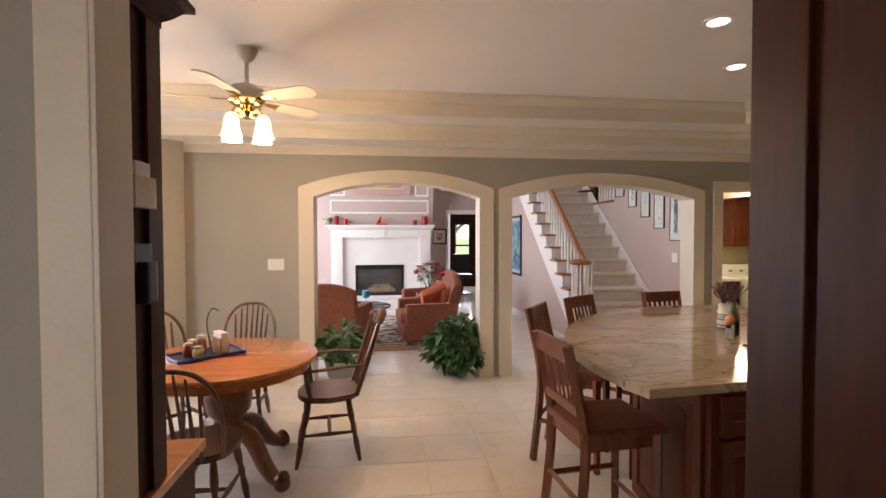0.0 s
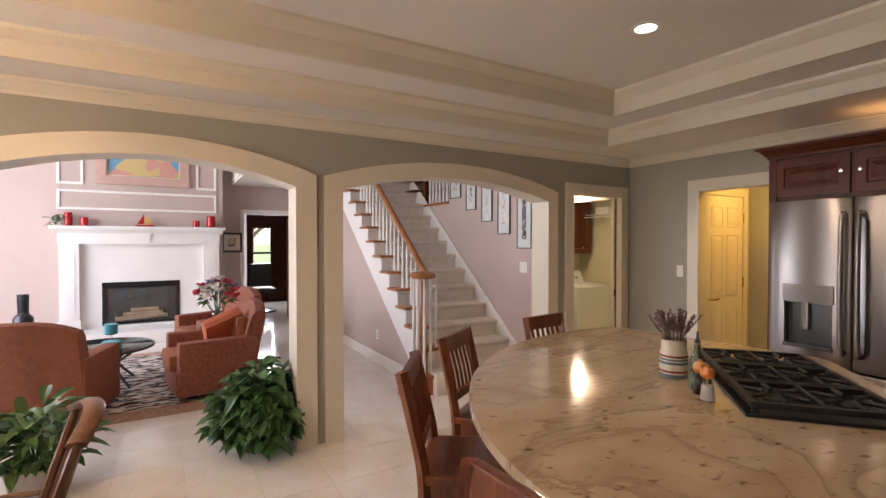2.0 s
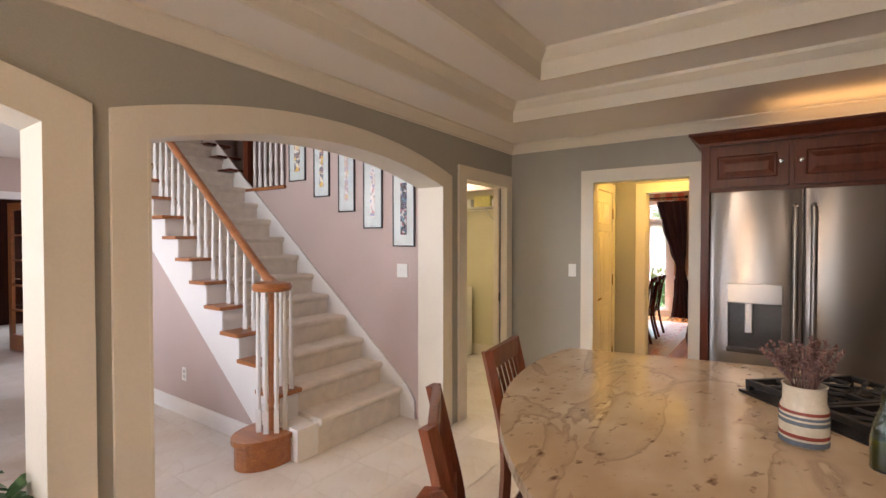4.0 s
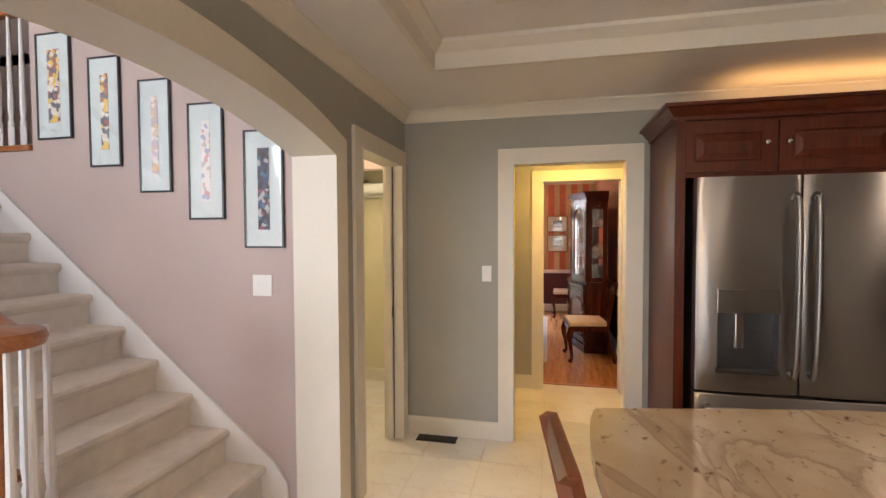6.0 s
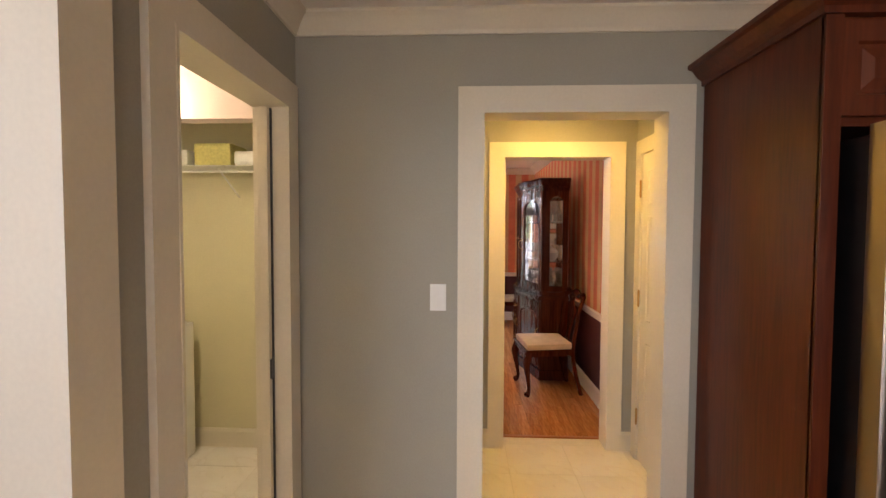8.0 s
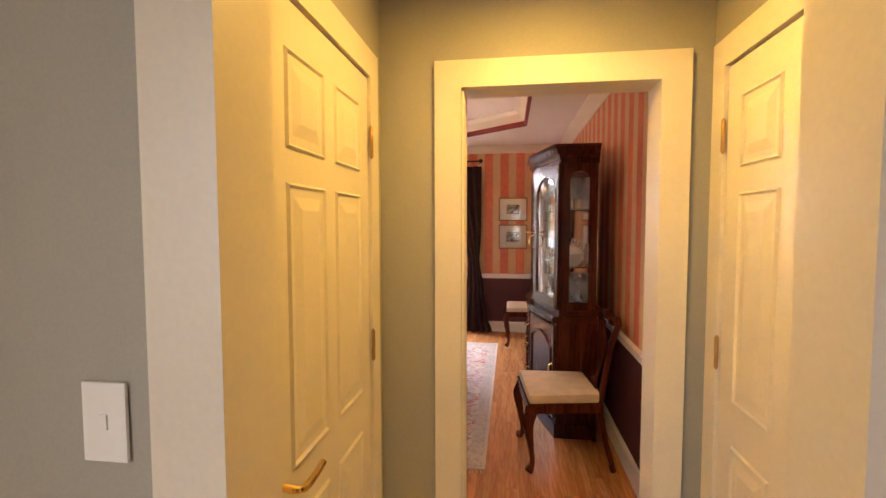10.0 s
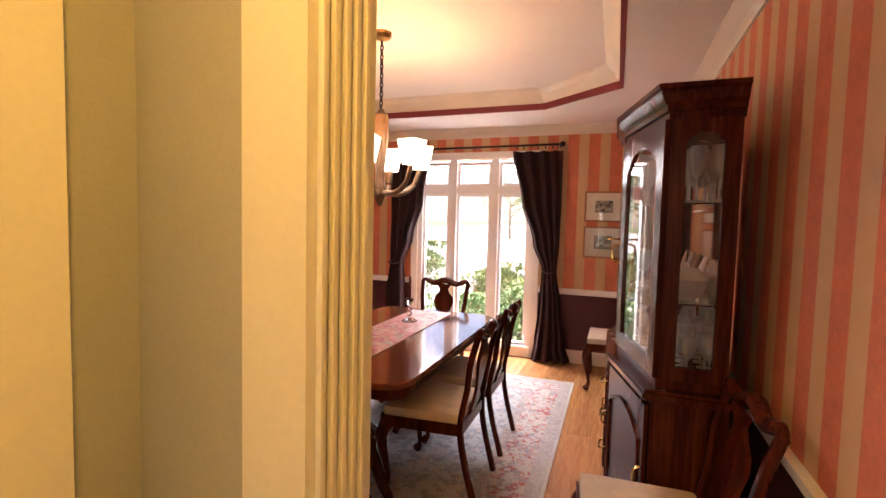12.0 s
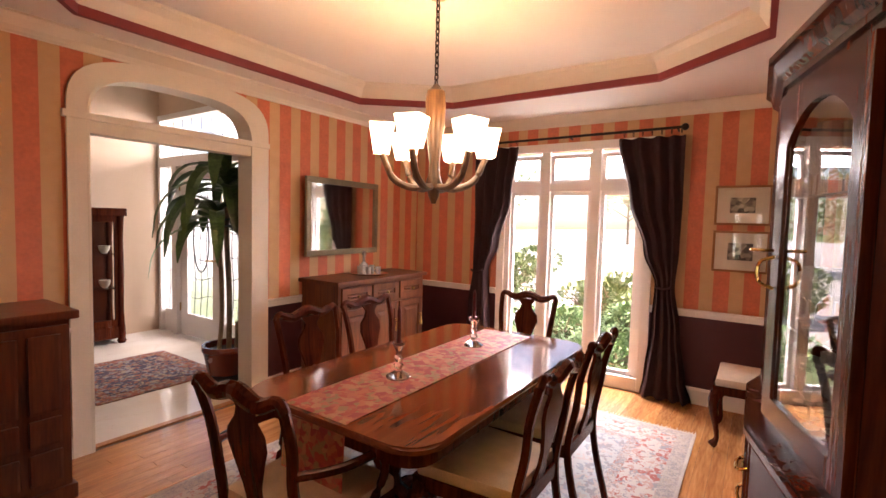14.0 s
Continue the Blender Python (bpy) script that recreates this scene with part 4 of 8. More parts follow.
for k, (x, y, white) in enumerate(((2.068, 2.525, False), (2.012, 2.462, True))):
    mill = thing("salt_mill" if white else "pepper_mill", f"clear glass {'salt' if white else 'pepper'} mill with an orange wooden top", "mill", at=pose(x, y, 0.9225))
    part("jar", lathe(bm_new(), [(0.024, 0), (0.026, 0.004), (0.023, 0.05), (0.017, 0.08), (0.018, 0.088), (0.002, 0.089)], 18), GLASS if not white else glass("frosted_glass", (1, 1, 1), 0.15), mill, "", True)
    part("filling", lathe(bm_new(), [(0.020, 0.004), (0.0195, 0.035 if not white else 0.06), (0.002, 0.036 if not white else 0.061)], 16), PLASTIC if white else material("peppercorns", (0.05, 0.035, 0.03), 0.8), mill, "", True)
    part("top", lathe(bm_new(), [(0.019, 0.088), (0.025, 0.097), (0.026, 0.11), (0.02, 0.124), (0.008, 0.13), (0.007, 0.137), (0.001, 0.138)], 18), material("orange_lacquered_wood", (0.60, 0.20, 0.03), 0.3, coat=0.3), mill, "orange wooden top", True)

def holed(bm, outer, inner, x0, x1):
    """A slab with one rectangular opening, between two planes of x; outer and inner: y0, y1, z0, z1."""
    def ring_at(x, r):
        return [bm.verts.new((x, y, z)) for y, z in ((r[0], r[2]), (r[1], r[2]), (r[1], r[3]), (r[0], r[3]))]
    a, b, c, d = ring_at(x0, outer), ring_at(x0, inner), ring_at(x1, outer), ring_at(x1, inner)
    for i in range(4):
        j = (i + 1) % 4
        for q in ((a[i], a[j], b[j], b[i]), (c[i], c[j], d[j], d[i]), (a[i], a[j], c[j], c[i]), (b[i], b[j], d[j], d[i])):
            bm.faces.new(q)


# ---- kitchen: refrigerator in its cherry surround ----
FY0, FY1, FFX = 2.17, 3.13, 3.915


def bowed(y0, y1, z0, z1, hole=None, bow=0.016):
    """A door skin whose front swells between rounded edges, with one rectangular opening if asked for."""
    ys = sorted({round(y0 + (y1 - y0) * f, 4) for f in (0, 0.008, 0.025, 0.06, 0.14, 0.25, 0.36, 0.5, 0.64, 0.75, 0.86, 0.94, 0.975, 0.992, 1)} | (set(hole[:2]) if hole else set()))
    zs = sorted({z0, z0 + 0.006, z1 - 0.006, z1} | (set(hole[2:]) if hole else set()))

    def cell(i, j):
        if not (0 <= i < len(ys) - 1 and 0 <= j < len(zs) - 1):
            return False
        return not (hole and hole[0] <= ys[i] < hole[1] and hole[2] <= zs[j] < hole[3])

    def x_at(y, z):
        u = 2 * (y - y0) / (y1 - y0) - 1
        return FFX + bow - bow * (1 - u * u) ** 0.6 + (0.004 if z in (z0, z1) else 0) - bow * 0.6
    bm = bm_new()
    fro = [[bm.verts.new((x_at(y, z), y, z)) for z in zs] for y in ys]
    bak = [[bm.verts.new((FFX + 0.07, y, z)) for z in zs] for y in ys]
    for i in range(len(ys) - 1):
        for j in range(len(zs) - 1):
            if not cell(i, j):
                continue
            for g in (fro, bak):
                bm.faces.new((g[i][j], g[i + 1][j], g[i + 1][j + 1], g[i][j + 1]))
            for p, q, ok in (((i, j), (i + 1, j), cell(i, j - 1)), ((i, j + 1), (i + 1, j + 1), cell(i, j + 1)), ((i, j), (i, j + 1), cell(i - 1, j)), ((i + 1, j), (i + 1, j + 1), cell(i + 1, j))):
                if not ok:
                    bm.faces.new((fro[p[0]][p[1]], fro[q[0]][q[1]], bak[q[0]][q[1]], bak[p[0]][p[1]]))
    loose = [v for v in bm.verts if not v.link_faces]
    bmesh.ops.delete(bm, geom=loose, context="VERTS")
    return bm


fr = thing("refrigerator", "stainless steel french-door refrigerator with an ice dispenser", "refrigerator")
part("body", box(bm_new(), FFX + 0.072, FY0 + 0.005, 0.02, 4.66, FY1 - 0.005, 1.79, 0.006), BLACK, fr)
MID = 2.657
for a, b, dispenser in ((MID + 0.004, FY1, True), (FY0, MID - 0.004, False)):
    if dispenser:
        d0, d1, e0, e1 = 2.755, 3.03, 0.83, 1.235
    door = part("door", bowed(a, b, 0.72, 1.815, (d0, d1, e0, e1) if dispenser else None), STEEL, fr, "", True)
    if dispenser:
        part("dispenser_niche", box(bm_new(), FFX + 0.055, d0, e0, FFX + 0.069, d1, e1), STEEL_DARK, door, "dark dispenser recess")
        part("dispenser_panel", box(bm_new(), FFX - 0.016, d0 - 0.006, e1 - 0.11, FFX + 0.05, d1 + 0.006, e1 + 0.012, 0.006), STEEL, door, "bright steel control panel")
        bm = bm_new()
        box(bm, FFX - 0.014, d0 - 0.006, e0 - 0.012, FFX + 0.055, d1 + 0.006, e0 + 0.014, 0.004)
        part("drip_tray", bm, STEEL_DARK, door)
        part("paddle", box(bm_new(), FFX + 0.02, 2.90, 0.94, FFX + 0.05, 2.94, e1 - 0.10, 0.006), STEEL, door)
    hy = MID + (0.04 if dispenser else -0.045)
    part("handle", tube(bm_new(), curve_pts([(FFX + 0.005, hy, 1.70), (FFX - 0.05, hy, 1.68), (FFX - 0.066, hy, 1.27), (FFX - 0.05, hy, 0.86), (FFX + 0.005, hy, 0.83)], 8), 0.015, 10), STEEL, door, "curved steel handle", True)
dr = part("freezer_drawer", bowed(FY0, FY1, 0.06, 0.705), STEEL, fr, "", True)
part("handle", tube(bm_new(), curve_pts([(FFX + 0.005, FY1 - 0.06, 0.645), (FFX - 0.05, FY1 - 0.08, 0.645), (FFX - 0.062, MID, 0.645), (FFX - 0.05, FY0 + 0.08, 0.645), (FFX + 0.005, FY0 + 0.06, 0.645)], 8), 0.014, 10), STEEL, dr, "curved steel handle", True)

sur = thing("refrigerator_surround", "dark cherry cabinet surround above and beside the refrigerator", "cabinet")
part("side_panel", box(bm_new(), 4.06, 3.165, 0, 4.718, 3.20, 2.14, 0.004), CHERRY, sur)
part("side_panel", box(bm_new(), 4.06, 2.10, 0, 4.718, 2.14, 2.14, 0.004), CHERRY, sur)
part("body", box(bm_new(), 4.08, 2.14, 1.83, 4.718, 3.164, 2.14), CHERRY, sur)
part("stile", box(bm_new(), 4.055, 3.15, 0, 4.075, 3.20, 2.14, 0.003), CHERRY, sur)
for y0, y1, kn in ((2.725, 3.165, 0.40), (2.15, 2.70, 0.035)):
    ob = front(sur, "door", pose(4.08, y1, 1.855, 0, 0, -90), y1 - y0, 0.265, [(kn, 0.145)])


def crown_run(parent, pts, z, mat, h=0.10, w=0.085, name="crown"):
    """A stepped cabinet crown along a plan line, outside to the right of the way."""
    prof = [(0.0, z), (0.012, z), (0.012, z + 0.02), (0.03, z + 0.035), (w * 0.75, z + h * 0.75), (w, z + h * 0.8), (w, z + h), (-0.02, z + h), (-0.02, z)]
    bm = bm_new()
    rows, n = [], len(pts)
    for i, p in enumerate(pts):
        p = Vector(p)
        d0 = (p - Vector(pts[i - 1])).normalized() if i else (Vector(pts[1]) - p).normalized()
        d1 = (Vector(pts[i + 1]) - p).normalized() if i < n - 1 else d0
        n0, n1 = Vector((d0.y, -d0.x)), Vector((d1.y, -d1.x))
        mid = (n0 + n1).normalized()
        k = 1 / max(0.3, mid.dot(n0))
        rows.append([bm.verts.new((p.x + mid.x * k * o, p.y + mid.y * k * o, zz)) for o, zz in prof])
    for a, b in zip(rows, rows[1:]):
        for j in range(len(prof)):
            bm.faces.new((a[j], a[(j + 1) % len(prof)], b[(j + 1) % len(prof)], b[j]))
    bm.faces.new(rows[0])
    bm.faces.new(rows[-1])
    return part(name, bm, mat, parent)


crown_run(sur, [(4.718, 3.20), (4.06, 3.20), (4.06, 2.10), (4.718, 2.10)], 2.135, CHERRY, 0.085, 0.07)

# wall cabinets beyond the refrigerator
wc = thing("base_cabinet", "dark cherry base cabinet along the kitchen wall", "cabinet")
part("body", box(bm_new(), 4.13, -1.95, 0.09, 4.718, 2.09, 0.884), CHERRY, wc)
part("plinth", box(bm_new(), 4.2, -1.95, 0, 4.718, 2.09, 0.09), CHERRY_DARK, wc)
for i in range(6):
    front(wc, "door", pose(4.13, 2.07 - 0.66 * i, 0.12, 0, 0, -90), 0.64, 0.72, [(0.58, 0.65)])
solid("wall_countertop", box(bm_new(), 4.08, -1.95, 0.885, 4.718, 2.095, 0.922, 0.006), GRANITE, "beige veined granite countertop along the wall", "countertop")

# ---- kitchen: tall cabinets beside the way in ----
oven = thing("tall_cabinet", "tall dark cherry pantry cabinet beside the entry", "cabinet")
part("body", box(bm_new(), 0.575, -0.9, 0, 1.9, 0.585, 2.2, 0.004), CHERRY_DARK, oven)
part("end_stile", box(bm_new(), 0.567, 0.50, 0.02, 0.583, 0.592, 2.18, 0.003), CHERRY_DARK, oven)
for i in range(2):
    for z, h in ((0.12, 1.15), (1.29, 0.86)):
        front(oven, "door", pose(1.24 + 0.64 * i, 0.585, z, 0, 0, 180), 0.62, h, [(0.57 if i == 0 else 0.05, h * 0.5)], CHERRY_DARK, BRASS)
setting("wall_entry", box(bm_new(), -3.1, 0.95, 0, -0.495, 1.05, 2.45), GREY, "grey-green wall stub beside the entry", "wall")
bm = bm_new()
box(bm, -0.585, 0.93, 0, -0.49, 0.949, 2.14, 0.004)
box(bm, -0.495, 0.932, 0, -0.48, 1.054, 2.14, 0.002)
setting("entry_casing", bm, TRIM, "cream door casing beside the entry", "trim")
hutch2 = thing("desk_hutch", "tall dark cherry desk hutch with a crown", "cabinet")
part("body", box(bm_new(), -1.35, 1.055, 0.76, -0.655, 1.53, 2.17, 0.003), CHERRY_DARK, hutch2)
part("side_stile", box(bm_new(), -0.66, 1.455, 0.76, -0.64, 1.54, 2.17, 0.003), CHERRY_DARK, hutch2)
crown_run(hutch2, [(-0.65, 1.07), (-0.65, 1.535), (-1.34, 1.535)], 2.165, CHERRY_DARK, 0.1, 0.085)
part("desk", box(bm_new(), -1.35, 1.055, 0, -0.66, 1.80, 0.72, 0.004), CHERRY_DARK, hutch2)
part("desk_top", box(bm_new(), -1.36, 1.055, 0.722, -0.63, 1.83, 0.758, 0.006), OAK_TABLE, hutch2, "honey-coloured desk top")
ph = thing("wall_telephone", "dark wall telephone with a note rack on the hutch", "telephone")
part("handset", box(bm_new(), -0.653, 1.36, 1.33, -0.60, 1.42, 1.45, 0.012), BLACK, ph)
part("cradle", box(bm_new(), -0.654, 1.35, 1.42, -0.63, 1.45, 1.50, 0.006), BLACK, ph)
rk = thing("note_rack", "small cream note rack on the hutch", "rack")
part("rack", box(bm_new(), -0.654, 1.34, 1.60, -0.62, 1.46, 1.69, 0.005), CER, rk)
part("note", box(bm_new(), -0.646, 1.36, 1.66, -0.628, 1.44, 1.73, 0.002), PLASTIC, rk)

# ---- kitchen: breakfast table and chairs ----
TB = pose(-0.96, 3.08, 0)
tb = thing("round_table", "round honey oak pedestal table with carved scroll feet", "table", at=TB)
part("tabletop", lathe(bm_new(), [(0.535, 0.725), (0.55, 0.732), (0.555, 0.745), (0.55, 0.758), (0.54, 0.762), (0.002, 0.763)], 64), OAK_TABLE, tb, "", True)
part("apron", lathe(bm_new(), [(0.45, 0.665), (0.50, 0.67), (0.50, 0.725), (0.45, 0.726)], 64), OAK_TABLE, tb, "", True)
part("pedestal", lathe(bm_new(), [(0.10, 0.24), (0.12, 0.26), (0.12, 0.30), (0.085, 0.33), (0.08, 0.36), (0.13, 0.42), (0.145, 0.50), (0.13, 0.58), (0.10, 0.61), (0.11, 0.64), (0.16, 0.665)], 28), OAK_DARK, tb, "", True)
for i in range(4):
    a = radians(45 + 90 * i + 12)
    c, s = math.cos(a), math.sin(a)
    path = curve_pts([(0.07 * c, 0.07 * s, 0.30), (0.20 * c, 0.20 * s, 0.27), (0.31 * c, 0.31 * s, 0.13), (0.40 * c, 0.40 * s, 0.06), (0.47 * c, 0.47 * s, 0.075)], 6)
    part("foot", tube(bm_new(), path, [0.06 - 0.025 * k / (len(path) - 1) + (0.012 if k > len(path) - 4 else 0) for k in range(len(path))], 10), OAK_DARK, tb, "carved oak scroll foot", True)
    part("claw", lathe(bm_new(), [(0.02, 0.0), (0.045, 0.02), (0.05, 0.045), (0.04, 0.075), (0.004, 0.09)], 12, 0.455 * c, 0.455 * s), OAK_DARK, tb, "", True)


def windsor(arms=False):
    c = thing("windsor_chair", "dark-stained windsor armchair with a spindle back" if arms else "dark-stained windsor chair with a hoop back", "chair", "chairs round the breakfast table")
    outline = [(0.21 * math.copysign(abs(math.cos(t)) ** 0.7, math.cos(t)), 0.215 * math.copysign(abs(math.sin(t)) ** 0.7, math.sin(t))) for t in [math.tau * i / 28 for i in range(28)]]
    bm = prism(bm_new(), outline, 0.425, 0.46)
    bmesh.ops.bevel(bm, geom=[e for e in bm.edges if abs(e.verts[0].co.z - e.verts[1].co.z) < 0.01], offset=0.012, segments=2, affect="EDGES")
    part("seat", bm, CHAIR_WOOD, c, "", True)
    for x, y in ((0.13, 0.14), (0.13, -0.14), (-0.12, 0.12), (-0.12, -0.12)):
        ex, ey = x * 1.65, y * 1.35
        pts = [(x + (ex - x) * f, y + (ey - y) * f, 0.43 * (1 - f)) for f in (0, 0.15, 0.3, 0.42, 0.5, 0.58, 0.75, 0.9, 1)]
        part("leg", tube(bm_new(), pts, [0.013, 0.02, 0.022, 0.014, 0.02, 0.014, 0.02, 0.015, 0.011], 9), CHAIR_WOOD, c, "", True)
    for y in (0.155, -0.155):
        part("stretcher", tube(bm_new(), [(0.165, y, 0.2), (0, y, 0.2), (-0.155, y, 0.2)], [0.009, 0.015, 0.009], 8), CHAIR_WOOD, c, "", True)
    part("stretcher", tube(bm_new(), [(0.0, -0.155, 0.2), (0, 0, 0.2), (0, 0.155, 0.2)], [0.009, 0.015, 0.009], 8), CHAIR_WOOD, c, "", True)
    top = 0.98 if arms else 0.93

    def back_at(y, z):
        return (-0.17 - 0.16 * (z - 0.45) / 0.5 - 0.05 * (1 - (y / 0.2) ** 2) * (1 if not arms else 0.6), y, z)
    if arms:
        crest = curve_pts([back_at(-0.21, top - 0.04), back_at(-0.1, top), back_at(0, top + 0.01), back_at(0.1, top), back_at(0.21, top - 0.04)], 5)
        part("crest_rail", tube(bm_new(), crest, 0.03, 8, 0.45), CHAIR_WOOD, c, "", True)
        for y in (-0.2, 0.2):
            part("back_post", tube(bm_new(), [back_at(y * 0.85, 0.45), back_at(y * 0.92, 0.7), back_at(y, top - 0.04)], [0.016, 0.019, 0.014], 8), CHAIR_WOOD, c, "", True)
            s = 1 if y > 0 else -1
            part("arm", tube(bm_new(), curve_pts([(-0.24, y, 0.66), (-0.1, s * 0.235, 0.665), (0.08, s * 0.25, 0.655), (0.2, s * 0.235, 0.645)], 5), [0.014] * 6 + [0.018] * 6 + [0.024] * 4, 8, 0.6), CHAIR_WOOD, c, "", True)
            part("arm_post", tube(bm_new(), [(0.12, s * 0.17, 0.45), (0.14, s * 0.21, 0.55), (0.15, s * 0.24, 0.655)], [0.013, 0.018, 0.012], 8), CHAIR_WOOD, c, "", True)
    else:
        hoop = [back_at(-0.19, 0.45), back_at(-0.205, 0.65), back_at(-0.19, 0.80), back_at(-0.12, 0.905), back_at(0, top), back_at(0.12, 0.905), back_at(0.19, 0.80), back_at(0.205, 0.65), back_at(0.19, 0.45)]
        part("hoop", tube(bm_new(), curve_pts(hoop, 5), 0.0125, 8), CHAIR_WOOD, c, "", True)
    for i in range(7):
        y = -0.135 + 0.045 * i
        ht = (top - 0.02) if arms else 0.45 + (top - 0.46) * math.sqrt(max(0, 1 - (y / 0.2) ** 2)) ** 0.6
        part("spindle", tube(bm_new(), [back_at(y * 0.75, 0.45), back_at(y * 0.9, 0.62), back_at(y, ht)], [0.008, 0.011, 0.006], 6), CHAIR_WOOD, c)
    return c


wch = windsor()
wch.matrix_basis = pose(-0.93, 2.51, 0, 0, 0, 90)
copy_thing(wch, pose(-1.13, 3.93, 0, 0, 0, -88))
copy_thing(wch, pose(-1.53, 3.60, 0, 0, 0, -44))
arm = windsor(True)
arm.matrix_basis = pose(-0.36, 3.30, 0, 0, 0, 188)

tray = thing("serving_tray", "blue rimmed tray on the breakfast table", "tray", at=pose(-1.1, 3.10, 0.764, 0, 0, 40))
part("tray", box(bm_new(), -0.20, -0.12, 0, 0.20, 0.12, 0.008, 0.004), material("black_tray", (0.03, 0.03, 0.04), 0.3), tray)
bm = bm_new()
for a in ((-0.205, -0.125, 0.205, -0.115), (-0.205, 0.115, 0.205, 0.125), (-0.205, -0.115, -0.195, 0.115), (0.195, -0.115, 0.205, 0.115)):
    box(bm, a[0], a[1], 0.002, a[2], a[3], 0.02)
part("rim", bm, material("cobalt_glaze", (0.04, 0.05, 0.30), 0.25), tray, "cobalt blue rim")
nap = thing("napkin_holder", "yellow napkin holder with paper napkins", "napkin holder", at=pose(-1.02, 3.13, 0.773, 0, 0, 40))
part("holder", box(bm_new(), -0.03, -0.06, 0, 0.03, 0.06, 0.10, 0.006), material("ochre_wood", (0.52, 0.28, 0.07), 0.5), nap)
part("napkins", box(bm_new(), -0.022, -0.065, 0.012, 0.022, 0.065, 0.135, 0.003), PLASTIC, nap)
for k, (x, y, h, colr) in enumerate(((-1.12, 3.03, 0.07, (0.60, 0.52, 0.20)), (-1.19, 3.06, 0.085, (0.30, 0.05, 0.05)), (-1.14, 3.13, 0.12, (0.45, 0.16, 0.16)), (-1.20, 3.14, 0.09, (0.10, 0.25, 0.2)))):
    jar = thing("condiment_jar", "small coloured condiment jar on the tray", "jar", at=pose(x, y, 0.773))
    part("jar", lathe(bm_new(), [(0.028, 0), (0.033, 0.006), (0.034, h * 0.6), (0.026, h * 0.8), (0.003, h * 0.82)], 16), material("jar_colour", colr, 0.3), jar, "", True)
    part("lid", lathe(bm_new(), [(0.027, h * 0.8), (0.028, h * 0.95), (0.012, h), (0.002, h * 1.05)], 16), CER, jar, "", True)
hook = thing("banana_hook", "thin dark wire hook stand on the table", "stand", at=pose(-1.1, 3.2, 0.764))
part("base", lathe(bm_new(), [(0.04, 0), (0.04, 0.008), (0.005, 0.012)], 14), STEEL_DARK, hook)
part("wire", tube(bm_new(), curve_pts([(0, 0, 0.01), (-0.03, 0, 0.18), (0.0, 0, 0.28), (0.05, 0, 0.27)], 6), 0.005, 6), STEEL_DARK, hook)

# ---- kitchen: ceiling fan ----
fan = thing("ceiling_fan", "cream five-blade ceiling fan with brass fittings and lit tulip shades", "ceiling fan", at=pose(-0.87, 3.24, 0))
part("canopy", lathe(bm_new(), [(0.02, 2.67), (0.05, 2.70), (0.07, 2.745), (0.072, 2.759)], 24), TRIM, fan, "", True)
part("rod", lathe(bm_new(), [(0.013, 2.52), (0.013, 2.68)], 12), TRIM, fan, "", True)
part("motor", lathe(bm_new(), [(0.08, 2.415), (0.115, 2.43), (0.12, 2.47), (0.10, 2.505), (0.05, 2.525), (0.02, 2.53)], 28), TRIM, fan, "", True)
part("brass_ring", lathe(bm_new(), [(0.05, 2.385), (0.09, 2.39), (0.118, 2.41), (0.118, 2.428), (0.08, 2.43)], 28), BRIGHT_BRASS, fan, "polished brass ring", True)
part("light_hub", lathe(bm_new(), [(0.02, 2.30), (0.05, 2.31), (0.06, 2.34), (0.04, 2.37), (0.05, 2.39)], 20), BRIGHT_BRASS, fan, "polished brass light hub", True)
for i in range(5):
    a = radians(187 + 72 * i)
    bl = part("blade", prism(bm_new(), [(0.17, -0.05), (0.30, -0.062), (0.48, -0.066), (0.53, -0.05), (0.545, 0), (0.53, 0.05), (0.48, 0.066), (0.30, 0.062), (0.17, 0.05)], -0.004, 0.004), TRIM, fan)
    bl.matrix_basis = pose(0, 0, 2.43, 0, 0, math.degrees(a)) @ pose(0, 0, 0, -12, 0, 0)
    part("bracket", prism(bm_new(), [(0.09, -0.015), (0.14, -0.02), (0.22, -0.035), (0.22, 0.035), (0.14, 0.02), (0.09, 0.015)], -0.009, -0.005), BRIGHT_BRASS, bl, "polished brass blade bracket")
for i in range(4):
    a = radians(62 + 90 * i)
    c, s = math.cos(a), math.sin(a)
    arm_ = part("lamp_arm", tube(bm_new(), curve_pts([(0.04 * c, 0.04 * s, 2.335), (0.10 * c, 0.10 * s, 2.35), (0.13 * c, 0.13 * s, 2.31)], 4), 0.009, 6), BRIGHT_BRASS, fan, "polished brass lamp arm", True)
    part("shade", lathe(bm_new(), [(0.066, 2.165), (0.058, 2.18), (0.047, 2.22), (0.044, 2.27), (0.03, 2.30), (0.012, 2.31)], 20, 0.135 * c, 0.135 * s), SHADE, fan, "lit white tulip glass shade", True)

# recessed lamps
def can_light():
    cl = thing("recessed_light", "lit recessed ceiling light with a white ring", "ceiling light", "recessed kitchen lights")
    part("ring", lathe(bm_new(), [(0.085, -0.001), (0.085, -0.006), (0.06, -0.008), (0.058, -0.001)], 28), PLASTIC, cl, "", True)
    part("lamp", lathe(bm_new(), [(0.058, -0.001), (0.056, -0.004), (0.002, -0.005)], 24), BULB, cl, "lit lamp")
    return cl


# the first two are known; the third is unseen, added for more light
cans = [(1.96, 2.52), (2.59, 3.17), (3.0, 1.4)]
cl = can_light()
cl.matrix_basis = pose(*cans[0], TRAY_TOP)
for x, y in cans[1:]:
    copy_thing(cl, pose(x, y, TRAY_TOP))


